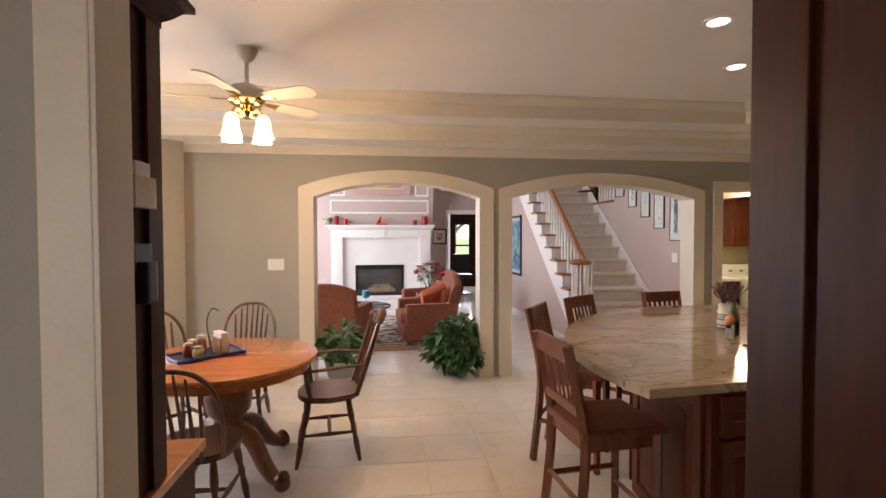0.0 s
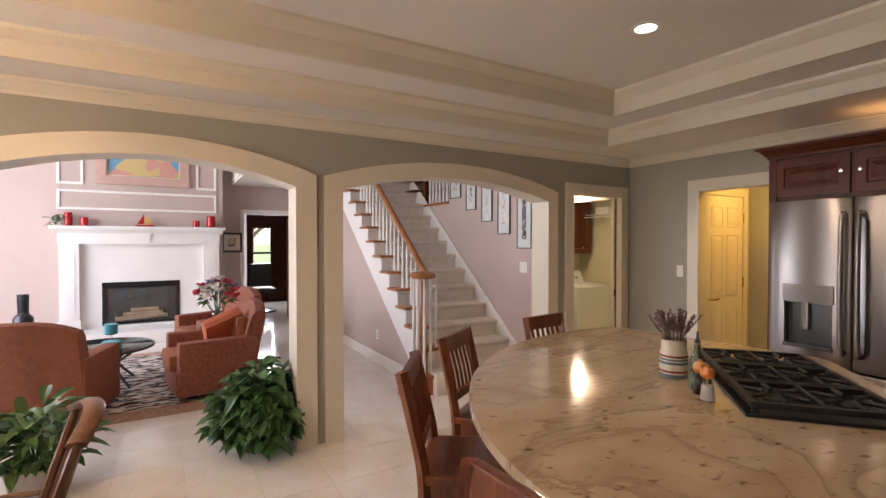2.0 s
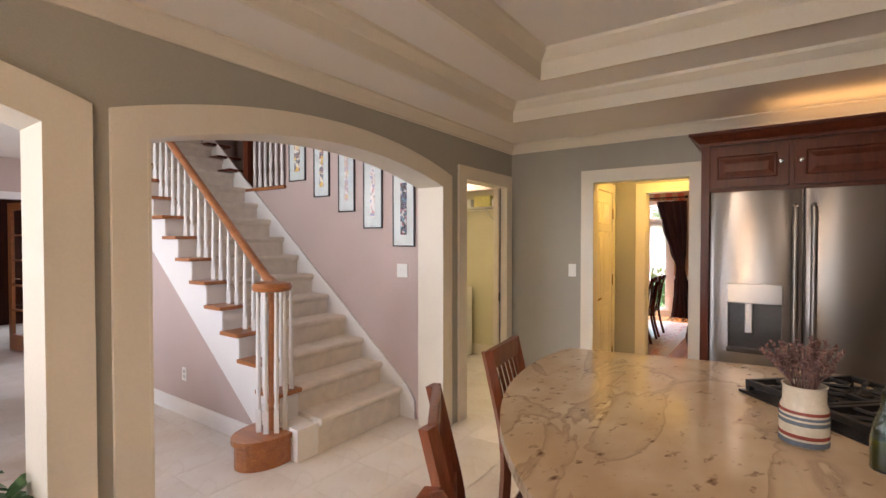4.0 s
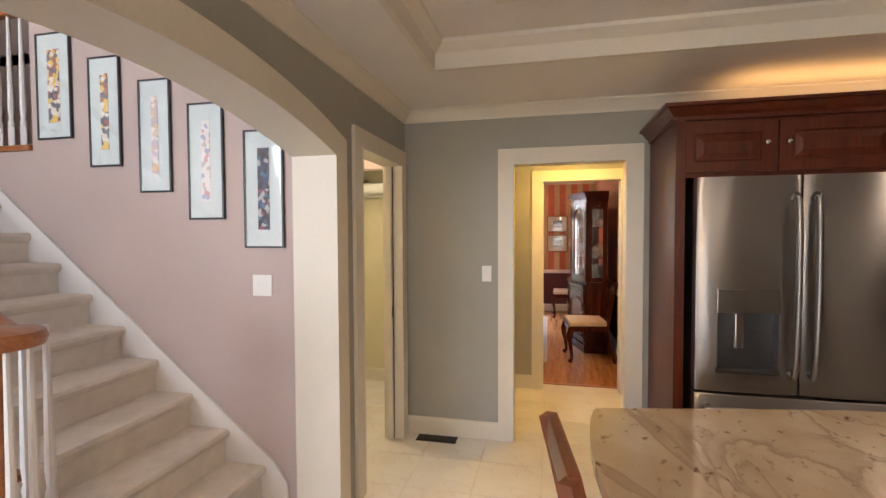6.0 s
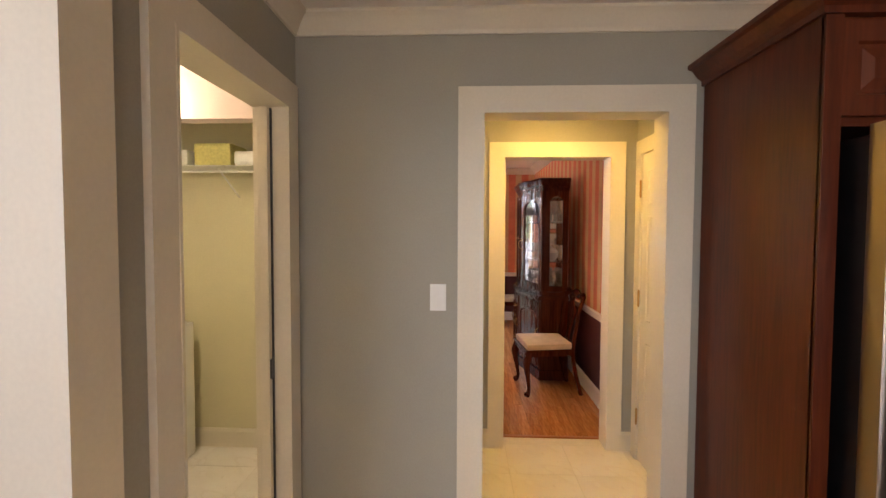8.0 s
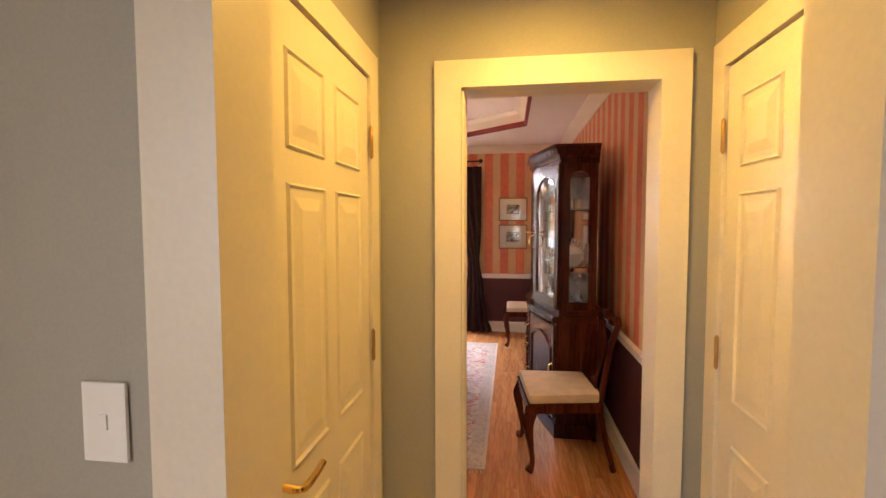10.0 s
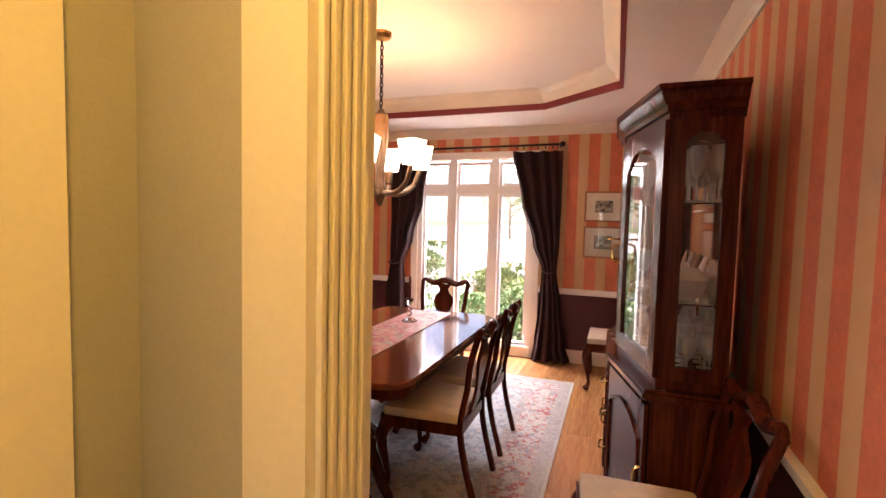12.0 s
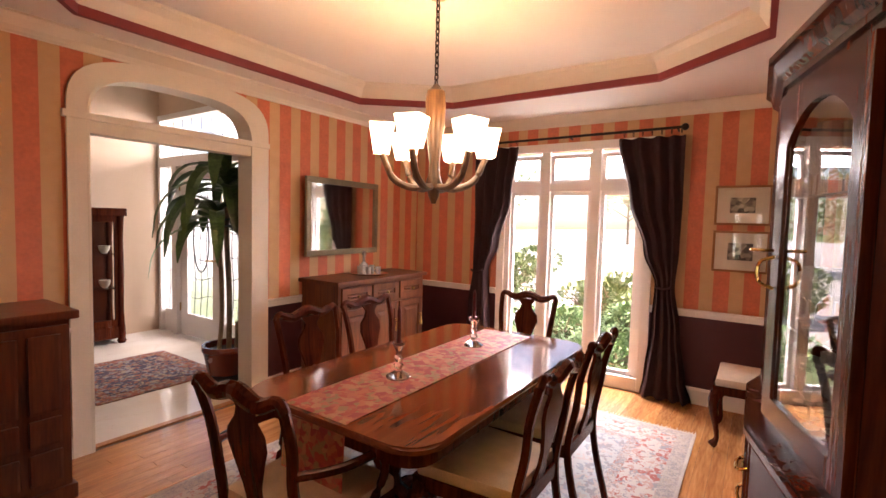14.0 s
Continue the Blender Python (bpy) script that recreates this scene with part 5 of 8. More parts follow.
# ---- plates and vent ----
def plate(m, toggles, label, category="light switch"):
    w = 0.07 + 0.046 * (toggles - 1)
    p = thing("switch_plate", label, category, at=m)
    part("plate", box(bm_new(), -w / 2, -0.006, -0.058, w / 2, 0, 0.058, 0.002), PLASTIC, p)
    for i in range(toggles):
        x = (i - (toggles - 1) / 2) * 0.046
        part("toggle", box(bm_new(), x - 0.006, -0.009, -0.010, x + 0.006, -0.0055, 0.012), PLASTIC, p)
    return p


plate(pose(4.718, 4.315, 1.236, 0, 0, -90), 1, "white single switch plate on the grey wall")
plate(pose(-1.09, 4.938, 1.235), 3, "white triple switch plate on the grey wall")
plate(pose(3.583, 5.41, 1.253, 0, 0, -90), 2, "white double switch plate on the pink stair wall")
vent = thing("floor_vent", "dark brown floor vent by the baseboard", "vent", at=pose(4.635, 4.68, 0))
part("frame", box(bm_new(), -0.055, -0.15, 0.0005, 0.055, 0.15, 0.004), material("bronze_vent", (0.06, 0.04, 0.03), 0.5, 0.5), vent)
for i in range(12):
    part("slat", box(bm_new(), -0.04, -0.135 + 0.0235 * i, 0.004, 0.04, -0.125 + 0.0235 * i, 0.007), BLACK, vent)


# ---- kitchen: potted plants ----
def leaf_bm(bm, base, tip, width, sag, fold=0.25):
    """One arching leaf with a middle fold."""
    b, t = Vector(base), Vector(tip)
    d = t - b
    side = d.cross(Vector((0, 0, 1)))
    side = side.normalized() if side.length > 1e-4 else Vector((1, 0, 0))
    rows = []
    for f, w in ((0, 0.12), (0.25, 0.8), (0.5, 1.0), (0.75, 0.75), (1, 0.04)):
        p = b + d * f + Vector((0, 0, sag * 4 * f * (1 - f)))
        up = Vector((0, 0, fold * width * w))
        rows.append((bm.verts.new(p - side * width * w / 2 + up), bm.verts.new(p), bm.verts.new(p + side * width * w / 2 + up)))
    for a, c in zip(rows, rows[1:]):
        bm.faces.new((a[0], a[1], c[1], c[0]))
        bm.faces.new((a[1], a[2], c[2], c[1]))


def bushy_plant(name, label, m, r_pot, h_pot, spread, height, leaves, ln, wd, mat, pot_mat, seed, droop):
    p = thing(name, label, "plant", at=m)
    part("pot", lathe(bm_new(), [(r_pot * 0.72, 0), (r_pot * 0.78, 0.01), (r_pot, h_pot * 0.9), (r_pot * 1.05, h_pot * 0.92), (r_pot * 1.05, h_pot), (r_pot * 0.93, h_pot), (r_pot * 0.9, h_pot * 0.85)], 28), pot_mat, p, "", True)
    part("soil", lathe(bm_new(), [(r_pot * 0.9, h_pot * 0.8), (r_pot * 0.9, h_pot * 0.88), (0.003, h_pot * 0.9)], 24), SOIL, p)
    rn = random.Random(seed)
    groups = [bm_new() for _ in range(3)]
    stems = bm_new()
    for i in range(leaves):
        a, u = rn.uniform(0, math.tau), rn.random()
        el = rn.uniform(-0.35, 1.0) if droop else rn.uniform(0.1, 1.0)
        r = spread * math.sqrt(max(0.02, 1 - max(0, el) ** 2)) * rn.uniform(0.45, 1.0)
        z = h_pot + (height - h_pot) * max(-0.55, el) * rn.uniform(0.55, 1.0)
        base = Vector((r * math.cos(a), r * math.sin(a), max(0.05, z)))
        out_ = Vector((math.cos(a + rn.uniform(-0.7, 0.7)), math.sin(a + rn.uniform(-0.7, 0.7)), rn.uniform(-0.9, 0.45) if droop else rn.uniform(-0.5, 0.6))).normalized()
        tip = base + out_ * ln * rn.uniform(0.7, 1.15)
        tip.z = max(0.02, tip.z)
        leaf_bm(groups[i % 3], base, tip, wd * rn.uniform(0.75, 1.15), ln * 0.12)
        if i % 4 == 0:
            tube(stems, [(base.x * 0.15, base.y * 0.15, h_pot * 0.85), (base.x * 0.5, base.y * 0.5, max(h_pot, base.z) * 0.9 + 0.03), tuple(base)], 0.004, 4)
    for g, mm in zip(groups, (mat, mat, LEAF_PALE if mat is LEAF_PALE else LEAF)):
        ob = part("leaves", g, mm, p)
        tagged(ob, kind="stuff")
    tagged(part("stems", stems, mat, p), kind="stuff")
    return p


DARK_POT = material("dark_bronze_pot", (0.03, 0.028, 0.024), 0.35, vary=0.15)
WHITE_POT = material("whitewashed_pot", (0.55, 0.50, 0.45), 0.5, vary=0.08)
bushy_plant("potted_peace_lily", "bushy dark green plant in a dark pot on the floor", pose(0.80, 5.13, 0.0), 0.17, 0.22, 0.29, 0.63, 400, 0.17, 0.10, LEAF, DARK_POT, 5, True)
bushy_plant("potted_pothos", "trailing pale green plant in a whitewashed pot", pose(-0.47, 5.13, 0.0), 0.17, 0.19, 0.29, 0.54, 190, 0.17, 0.075, LEAF_PALE, WHITE_POT, 8, False)

# ---- laundry ----
w = thing("washing_machine", "white top-loading washing machine in the laundry", "washer")
part("body", box(bm_new(), 5.08, 6.02, 0.01, 5.74, 6.70, 0.91, 0.02), PLASTIC, w)
part("lid", box(bm_new(), 5.15, 6.06, 0.911, 5.67, 6.50, 0.925, 0.008), PLASTIC, w)
part("control_panel", prism(bm_new(), [(6.54, 0.911), (6.70, 0.911), (6.70, 1.08), (6.62, 1.08)], 5.08, 5.74, "x"), PLASTIC, w)
for i in range(3):
    part("dial", lathe(bm_new(), [(0.025, 0), (0.022, 0.02), (0.003, 0.022)], 14, 5.23 + 0.18 * i, 6.55, 0.98), STEEL, w, "", True)
lb = thing("laundry_base_cabinet", "dark cherry base cabinet beside the washer", "cabinet")
part("body", box(bm_new(), 4.30, 6.15, 0.09, 5.06, 6.745, 0.87, 0.003), CHERRY, lb)
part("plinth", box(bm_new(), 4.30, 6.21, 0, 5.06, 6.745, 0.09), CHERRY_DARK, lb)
for k in range(2):
    front(lb, "door", pose(4.31 + 0.375 * k, 6.15, 0.11), 0.365, 0.74, [(0.31 if k == 0 else 0.05, 0.64)])
solid("laundry_worktop", box(bm_new(), 4.28, 6.12, 0.871, 5.07, 6.745, 0.91, 0.005), PLASTIC, "white laundry worktop on the base cabinet", "worktop")
lc = thing("laundry_cabinet", "dark cherry wall cabinet above the washer", "cabinet")
part("body", box(bm_new(), 5.18, 6.42, 1.36, 5.74, 6.748, 2.13, 0.004), CHERRY, lc)
front(lc, "door", pose(5.19, 6.42, 1.37), 0.54, 0.75, [(0.35, 0.08)])
sh = thing("wire_shelf", "white wire shelf on the laundry wall", "shelf")
bm = bm_new()
for i in range(14):
    tube(bm, [(5.58 + 0.02 * i, 5.12, 1.93), (5.58 + 0.02 * i, 6.38, 1.93)], 0.003, 4)
for y in (5.2, 5.7, 6.2):
    tube(bm, [(5.57, y, 1.925), (5.86, y, 1.925)], 0.005, 5)
tube(bm, [(5.57, 5.12, 1.89), (5.57, 6.38, 1.89)], 0.006, 6)
part("wires", bm, PLASTIC, sh)
part("bracket", tube(bm_new(), [(5.58, 5.75, 1.91), (5.855, 5.75, 1.75)], 0.006, 6), PLASTIC, sh)
YEL = material("pale_yellow_cloth", (0.66, 0.60, 0.22), 0.9, vary=0.1)
for k, (y, h, mm) in enumerate(((5.16, 0.12, YEL), (5.42, 0.09, PLASTIC), (5.68, 0.14, YEL), (5.96, 0.1, PLASTIC))):
    solid("folded_towel", box(bm_new(), 5.60, y, 1.936, 5.84, y + 0.24, 1.936 + h, 0.02), mm, "folded cloth stacked on the wire shelf", "towel", group="laundry shelf")
pk = thing("door_1", "cream sliding pocket door, nearly fully open", "door", kind="structure")
part("door_panel", box(bm_new(), 4.532, N0 + 0.05, 0.01, 4.5595, N0 + 0.09, 2.02, 0.003), TRIM, pk)
# solid black strip stands in for the shade in the door's pocket gap
part("pocket_gap_shade", box(bm_new(), 4.56, N0 + 0.046, 0.01, 4.5725, N0 + 0.094, 2.02), BLACK, pk, "black strip for the shade in the pocket slot")
part("latch", box(bm_new(), 4.536, N0 + 0.044, 0.92, 4.556, N0 + 0.051, 1.0, 0.002), STEEL_DARK, pk, "dark bronze latch plate")

# ---- kitchen lamps' light, with added light for laundry and hall ----
KW = (1.0, 0.80, 0.56)
for x, y in cans:
    spot_light("recessed_glow", (x, y, TRAY_TOP - 0.03), (x, y, 0), 5.8, KW, 140)
for i in range(4):
    a = radians(62 + 90 * i)
    point_light("fan_glow", (-0.87 + 0.135 * math.cos(a), 3.24 + 0.135 * math.sin(a), 2.13), 5.6, (1.0, 0.68, 0.34), 0.05)
# added light hung free in the laundry, with no lamp modelled
point_light("laundry_fill", (4.8, 5.8, 2.1), 12, (1.0, 0.88, 0.58), 0.1)
# warm hall light; the ceiling lamp it comes from is unseen and assumed
area_light("hall_glow", (5.39, 3.64, 2.355), (5.39, 3.64, 0), 0.18, 0.18, 5.3, (1.0, 0.61, 0.10))
area_light("cabinet_top_glow", (4.45, 1.6, 2.3), (4.45, 1.6, 3), 0.3, 2.4, 1.5, (1.0, 0.55, 0.18))

# ---- staircase ----
RISE, RUN, Y1S, Z0S = 0.1857, 0.2306, 5.40, 0.065


def nose(k):
    return Y1S + RUN * (k - 1), Z0S + RISE * k


STEPS = 15
stair = thing("staircase", "carpeted staircase with oak handrail and white balusters", "staircase")
for k in range(1, STEPS + 1):
    y, z = nose(k)
    zb = 0.0 if k == 1 else nose(k - 1)[1] - 0.03
    prof = [(y + 0.025, zb), (y + 0.028, z - 0.06), (y + 0.004, z - 0.045), (y - 0.004, z - 0.022), (y + 0.004, z - 0.004), (y + 0.02, z), (y + RUN + 0.04, z), (y + RUN + 0.04, zb)]
    part("carpeted_step", prism(bm_new(), prof, 2.68, 3.566, "x"), CARPET, stair, "", True)
    if k > 1:
        part("tread_end", prism(bm_new(), [(y - 0.02, z - 0.028), (y - 0.024, z - 0.014), (y - 0.02, z), (y + RUN - 0.01, z), (y + RUN - 0.01, z - 0.028)], 2.455, 2.679, "x"), OAK_RAIL, stair, "oak tread end")
        part("riser_end", box(bm_new(), 2.505, y + 0.025, zb, 2.679, y + 0.04, z - 0.029), WHITE, stair, "white riser end")
ya, za = nose(1)
yb, zb = nose(STEPS)
part("skirtboard", prism(bm_new(), [(ya - 0.13, 0), (ya - 0.13, za - 0.09), (ya - 0.05, za + 0.02), (yb, zb + 0.09), (yb, zb - 0.3), (ya + 0.2, 0)], 3.566, 3.583, "x"), WHITE, stair, "white skirtboard along the wall")
pts = []
for k in range(1, STEPS + 1):
    y, z = nose(k)
    pts += [(y + 0.03, (nose(k - 1)[1] if k > 1 else 0) - (0.03 if k > 1 else 0)), (y + 0.03, z - 0.029)]
ye, ze = nose(STEPS)
part("string", prism(bm_new(), pts + [(ye + RUN, ze - 0.03), (ye + RUN, ze - 0.36), (nose(2)[0] + 0.12, 0.0)], 2.498, 2.678, "x"), WHITE, stair, "white stepped string")
# bullnose start with newel and volute
outline = [(2.43 + 0.235 * math.cos(a), 5.66 + 0.165 * math.sin(a)) for a in [math.tau * i / 28 for i in range(28)]]
part("bullnose_step", prism(bm_new(), outline, 0.0, 0.165), OAK_RAIL, stair, "oak bullnose starting step")
part("bullnose_tread", prism(bm_new(), [(2.43 + (x - 2.43) * 1.09, 5.66 + (y - 5.66) * 1.1) for x, y in outline], 0.165, 0.20), OAK_RAIL, stair, "oak bullnose tread")
NX, NY = 2.47, 5.66
part("newel_post", lathe(bm_new(), [(0.045, 0.20), (0.045, 0.45), (0.028, 0.48), (0.034, 0.52), (0.03, 0.8), (0.022, 1.0), (0.03, 1.14), (0.04, 1.16)], 16, NX, NY), OAK_RAIL, stair, "turned oak newel", True)
part("volute", lathe(bm_new(), [(0.08, 1.155), (0.125, 1.165), (0.135, 1.19), (0.125, 1.215), (0.09, 1.225), (0.003, 1.227)], 28, NX, NY), OAK_RAIL, stair, "round oak volute cap", True)


def baluster(x, y, z0, z1):
    h = z1 - z0
    bm = tube(bm_new(), [(x, y, z0), (x, y, z0 + 0.16 * h)], 0.022, 4)
    lathe(bm, [(0.015, 0.16 * h), (0.019, 0.19 * h), (0.012, 0.22 * h), (0.018, 0.3 * h), (0.014, 0.6 * h), (0.0095, h)], 8, x, y, z0)
    return part("baluster", bm, WHITE, stair, "", True)


def rail_z(y):
    return 1.235 + (y - 5.95) * RISE / RUN


for i in range(7):
    a = radians(20 + 40 * i)
    baluster(NX + 0.10 * math.cos(a + 0.9), NY - 0.10 * math.sin(a + 0.9), 0.20, 1.16)
path = [(NX + 0.08, NY + 0.06, 1.195), (2.60, 5.82, 1.20), (2.625, 5.95, 1.235), (2.625, 6.1, rail_z(6.1))] + [(2.625, 6.1 + 0.5 * i, rail_z(6.1 + 0.5 * i)) for i in range(1, 6)]
part("handrail", tube(bm_new(), path, 0.036, 10, 0.85), OAK_RAIL, stair, "oak handrail", True)
for k in range(2, STEPS):
    y, z = nose(k)
    for f in (0.03, 0.145):
        if y + f < 8.5:
            baluster(2.625, y + f, z, rail_z(max(5.95, y + f)) - 0.025)
# upper railing on the knee wall
part("knee_cap", box(bm_new(), 3.56, 7.0, 2.062, 3.725, 7.74, 2.095, 0.005), OAK_RAIL, stair, "oak cap")
part("upper_newel", box(bm_new(), 3.60, 7.72, 2.06, 3.69, 7.81, 3.1, 0.006), CHERRY, stair, "dark oak newel post")
part("upper_rail", box(bm_new(), 3.615, 7.0, 2.93, 3.675, 7.72, 2.98, 0.01), OAK_RAIL, stair, "oak handrail")
for i in range(7):
    baluster(3.645, 7.05 + 0.1 * i, 2.095, 2.93)
for k in range(4):
    part("tread_end", box(bm_new(), 3.45, 7.85 + 0.23 * k, 2.30 + 0.175 * k, 3.75, 8.1 + 0.23 * k, 2.33 + 0.175 * k, 0.004), CHERRY, stair, "dark oak tread end")

# wall and trim under the stairs
y2, z2 = nose(2)
setting("wall_under_stair", prism(bm_new(), [(y2 + 0.13, 0), (LY, 0), (LY, 5.2), (ye + RUN, 5.2), (ye + RUN, ze - 0.37)], 2.502, 2.675, "x"), PINK, "dusty pink wall under and beyond the stairs", "wall")
molding("baseboard_stair", [(2.502, LY), (2.502, y2 + 0.17)][::-1], base_profile(), WHITE, "white baseboard", kind="baseboard")
outlet = thing("wall_outlet", "white wall outlet on the pink stair wall", "outlet", at=pose(2.500, 6.95, 0.36, 0, 0, -90))
part("plate", box(bm_new(), -0.035, -0.006, -0.057, 0.035, 0, 0.057, 0.002), PLASTIC, outlet)
part("socket", box(bm_new(), -0.015, -0.008, 0.008, 0.015, -0.005, 0.036), CER, outlet)
part("socket", box(bm_new(), -0.015, -0.008, -0.036, 0.015, -0.005, -0.008), CER, outlet)

# framed strips on the stair wall
MAT_G = material("pale_green_mat", (0.50, 0.54, 0.51), 0.6, vary=0.02)
MAT_C = material("cream_mat", (0.72, 0.66, 0.55), 0.7, vary=0.02)
FRAME_K = material("thin_black_frame", (0.02, 0.022, 0.024), 0.3)


def blocks(name, colors, size, dark=None):
    """Printed patches of colour on paper."""
    m = material(name, colors[0], 0.5)
    n, l = m.node_tree.nodes, m.node_tree.links
    b = n["Principled BSDF"]
    tc, vo, rp = n.new("ShaderNodeTexCoord"), n.new("ShaderNodeTexVoronoi"), n.new("ShaderNodeValToRGB")
    vo.inputs["Scale"].default_value = size
    l.new(tc.outputs["Object"], vo.inputs[0])
    sep = n.new("ShaderNodeSeparateColor")
    l.new(vo.outputs["Color"], sep.inputs[0])
    l.new(sep.outputs[0], rp.inputs[0])
    rp.color_ramp.interpolation = "CONSTANT"
    e = rp.color_ramp.elements
    e[0].color = (*colors[0], 1)
    e[1].position, e[1].color = 1 / len(colors), (*colors[1], 1)
    for i, c in enumerate(colors[2:], 2):
        k = e.new(i / len(colors))
        k.color = (*c, 1)
    l.new(rp.outputs[0], b.inputs["Base Color"])
    return m


def framed(name, label, m, w, h, border, mat_w, frame_mat, mat_mat, art, depth=0.02, pane=True, category="picture", group=""):
    """A framed picture on its own x (width) and z (height), facing -y."""
    p = thing(name, label, category, group, at=m)
    bm = bm_new()
    for a in ((-w / 2, -h / 2, w / 2, -h / 2 + border), (-w / 2, h / 2 - border, w / 2, h / 2), (-w / 2, -h / 2 + border, -w / 2 + border, h / 2 - border), (w / 2 - border, -h / 2 + border, w / 2, h / 2 - border)):
        box(bm, a[0], -depth, a[1], a[2], -0.001, a[3], min(0.004, border / 4))
    part("frame", bm, frame_mat, p)
    a, b = w / 2 - border, h / 2 - border
    part("mat", box(bm_new(), -a, -0.010, -b, a, -0.002, b), mat_mat, p)
    mx, mz = mat_w if isinstance(mat_w, tuple) else (mat_w, mat_w)
    part("print", box(bm_new(), -a + mx, -0.0125, -b + mz, a - mx, -0.010, b - mz), art, p)
    if pane:
        g = part("glass", box(bm_new(), -a, -0.017, -b, a, -0.0155, b), GLASS, p)
        g.visible_shadow = False
    return p


ARTS = [blocks("strip_print_a", [(0.6, 0.5, 0.4), (0.65, 0.42, 0.08), (0.3, 0.12, 0.1), (0.62, 0.58, 0.5), (0.12, 0.12, 0.14)], 38),
        blocks("strip_print_b", [(0.62, 0.55, 0.5), (0.60, 0.42, 0.25), (0.5, 0.36, 0.34), (0.64, 0.6, 0.54), (0.45, 0.36, 0.40)], 42),
        blocks("strip_print_c", [(0.62, 0.58, 0.54), (0.52, 0.26, 0.24), (0.30, 0.30, 0.42), (0.60, 0.52, 0.46), (0.62, 0.58, 0.54), (0.40, 0.36, 0.33), (0.62, 0.57, 0.52)], 40),
        blocks("strip_print_d", [(0.02, 0.02, 0.03), (0.012, 0.012, 0.016), (0.03, 0.05, 0.11), (0.015, 0.012, 0.012), (0.02, 0.02, 0.025), (0.012, 0.014, 0.02), (0.2, 0.05, 0.08), (0.03, 0.12, 0.18), (0.35, 0.33, 0.3)], 45)]
for (y0, y1, z0, z1), art in zip(((6.675, 6.935, 2.12, 2.76), (6.32, 6.545, 1.94, 2.585), (5.977, 6.192, 1.78, 2.428), (5.635, 5.862, 1.62, 2.272), (5.268, 5.508, 1.46, 2.105)), (ARTS[0], ARTS[0], ARTS[1], ARTS[2], ARTS[3])):
    framed("framed_print", "narrow print in a thin black frame with a pale mat", pose(3.584, (y0 + y1) / 2, (z0 + z1) / 2, 0, 0, -90), y1 - y0, z1 - z0, 0.010, (0.075, 0.09), FRAME_K, MAT_G, art, 0.018, True, group="prints up the stair wall")
framed("tall_picture", "tall blue picture in a dark frame on the pink wall", pose(2.501, 8.77, 1.348, 0, 0, -90), 0.74, 1.13, 0.04, 0.06, FRAME_K, MAT_G, blocks("blue_print", [(0.08, 0.2, 0.3), (0.15, 0.35, 0.42), (0.3, 0.4, 0.4), (0.05, 0.12, 0.2)], 9), 0.03, False)

# ---- living room: fireplace ----
BX0, BX1, BY = -1.30, 1.03, 10.30
setting("chimney_breast", box(bm_new(), BX0, BY, 0, BX1, LY, 5.2), PINK, "dusty pink chimney breast", "wall")
fp = thing("fireplace", "white fireplace with a mantel shelf and a black firebox", "fireplace")
FX0, FX1, FZ0, FZ1 = -0.665, 0.375, 0.24, 0.905
bm = bm_new()
for a, b, c, d in ((-0.93, FX0, 0.2, 1.5), (FX1, 0.72, 0.2, 1.5), (FX0, FX1, FZ1, 1.5), (FX0, FX1, 0.2, FZ0)):
    box(bm, a, BY - 0.03, c, b, BY, d)
part("tile_face", bm, WHITE, fp)
for a, b in ((-1.17, -0.93), (0.72, 0.96)):
    part("pilaster", box(bm_new(), a, BY - 0.12, 0.2, b, BY - 0.001, 1.5, 0.006), WHITE, fp)
    part("plinth_block", box(bm_new(), a - 0.02, BY - 0.14, 0.2, b + 0.02, BY - 0.001, 0.36, 0.006), WHITE, fp)
    part("pilaster_panel", box(bm_new(), a + 0.05, BY - 0.128, 0.45, b - 0.05, BY - 0.119, 1.4, 0.004), WHITE, fp)
part("frieze", box(bm_new(), -1.18, BY - 0.13, 1.5, 0.97, BY - 0.001, 1.68, 0.005), WHITE, fp)
part("keystone", prism(bm_new(), [(-0.15, 1.51), (-0.05, 1.51), (0.0, 1.67), (-0.20, 1.67)], BY - 0.15, BY - 0.129, "y"), WHITE, fp)
part("crown_mold", prism(bm_new(), [(BY - 0.13, 1.66), (BY - 0.16, 1.68), (BY - 0.2, 1.715), (BY - 0.2, 1.725), (BY, 1.725), (BY, 1.66)], -1.22, 1.01, "x"), WHITE, fp)
part("mantel_shelf", box(bm_new(), -1.26, BY - 0.24, 1.725, 1.05, BY - 0.001, 1.77, 0.006), WHITE, fp)
part("hearth", box(bm_new(), -1.28, 9.72, 0, 1.05, BY - 0.001, 0.2, 0.008), WHITE, fp)
bm = bm_new()
for a, b, c, d in ((FX0, FX0 + 0.05, FZ0, FZ1), (FX1 - 0.05, FX1, FZ0, FZ1), (FX0 + 0.05, FX1 - 0.05, FZ1 - 0.09, FZ1), (FX0 + 0.05, FX1 - 0.05, FZ0, FZ0 + 0.05)):
    box(bm, a, BY - 0.045, c, b, BY - 0.028, d)
part("firebox_frame", bm, BLACK, fp)
# flat panel with a dark mottle fills the firebox opening
part("firebox_back", box(bm_new(), FX0 + 0.05, BY - 0.027, FZ0 + 0.05, FX1 - 0.05, BY - 0.004, FZ1 - 0.09), material("dark_mottled_firebox", (0.05, 0.045, 0.04), 0.7, vary=0.3, scale=5), fp)
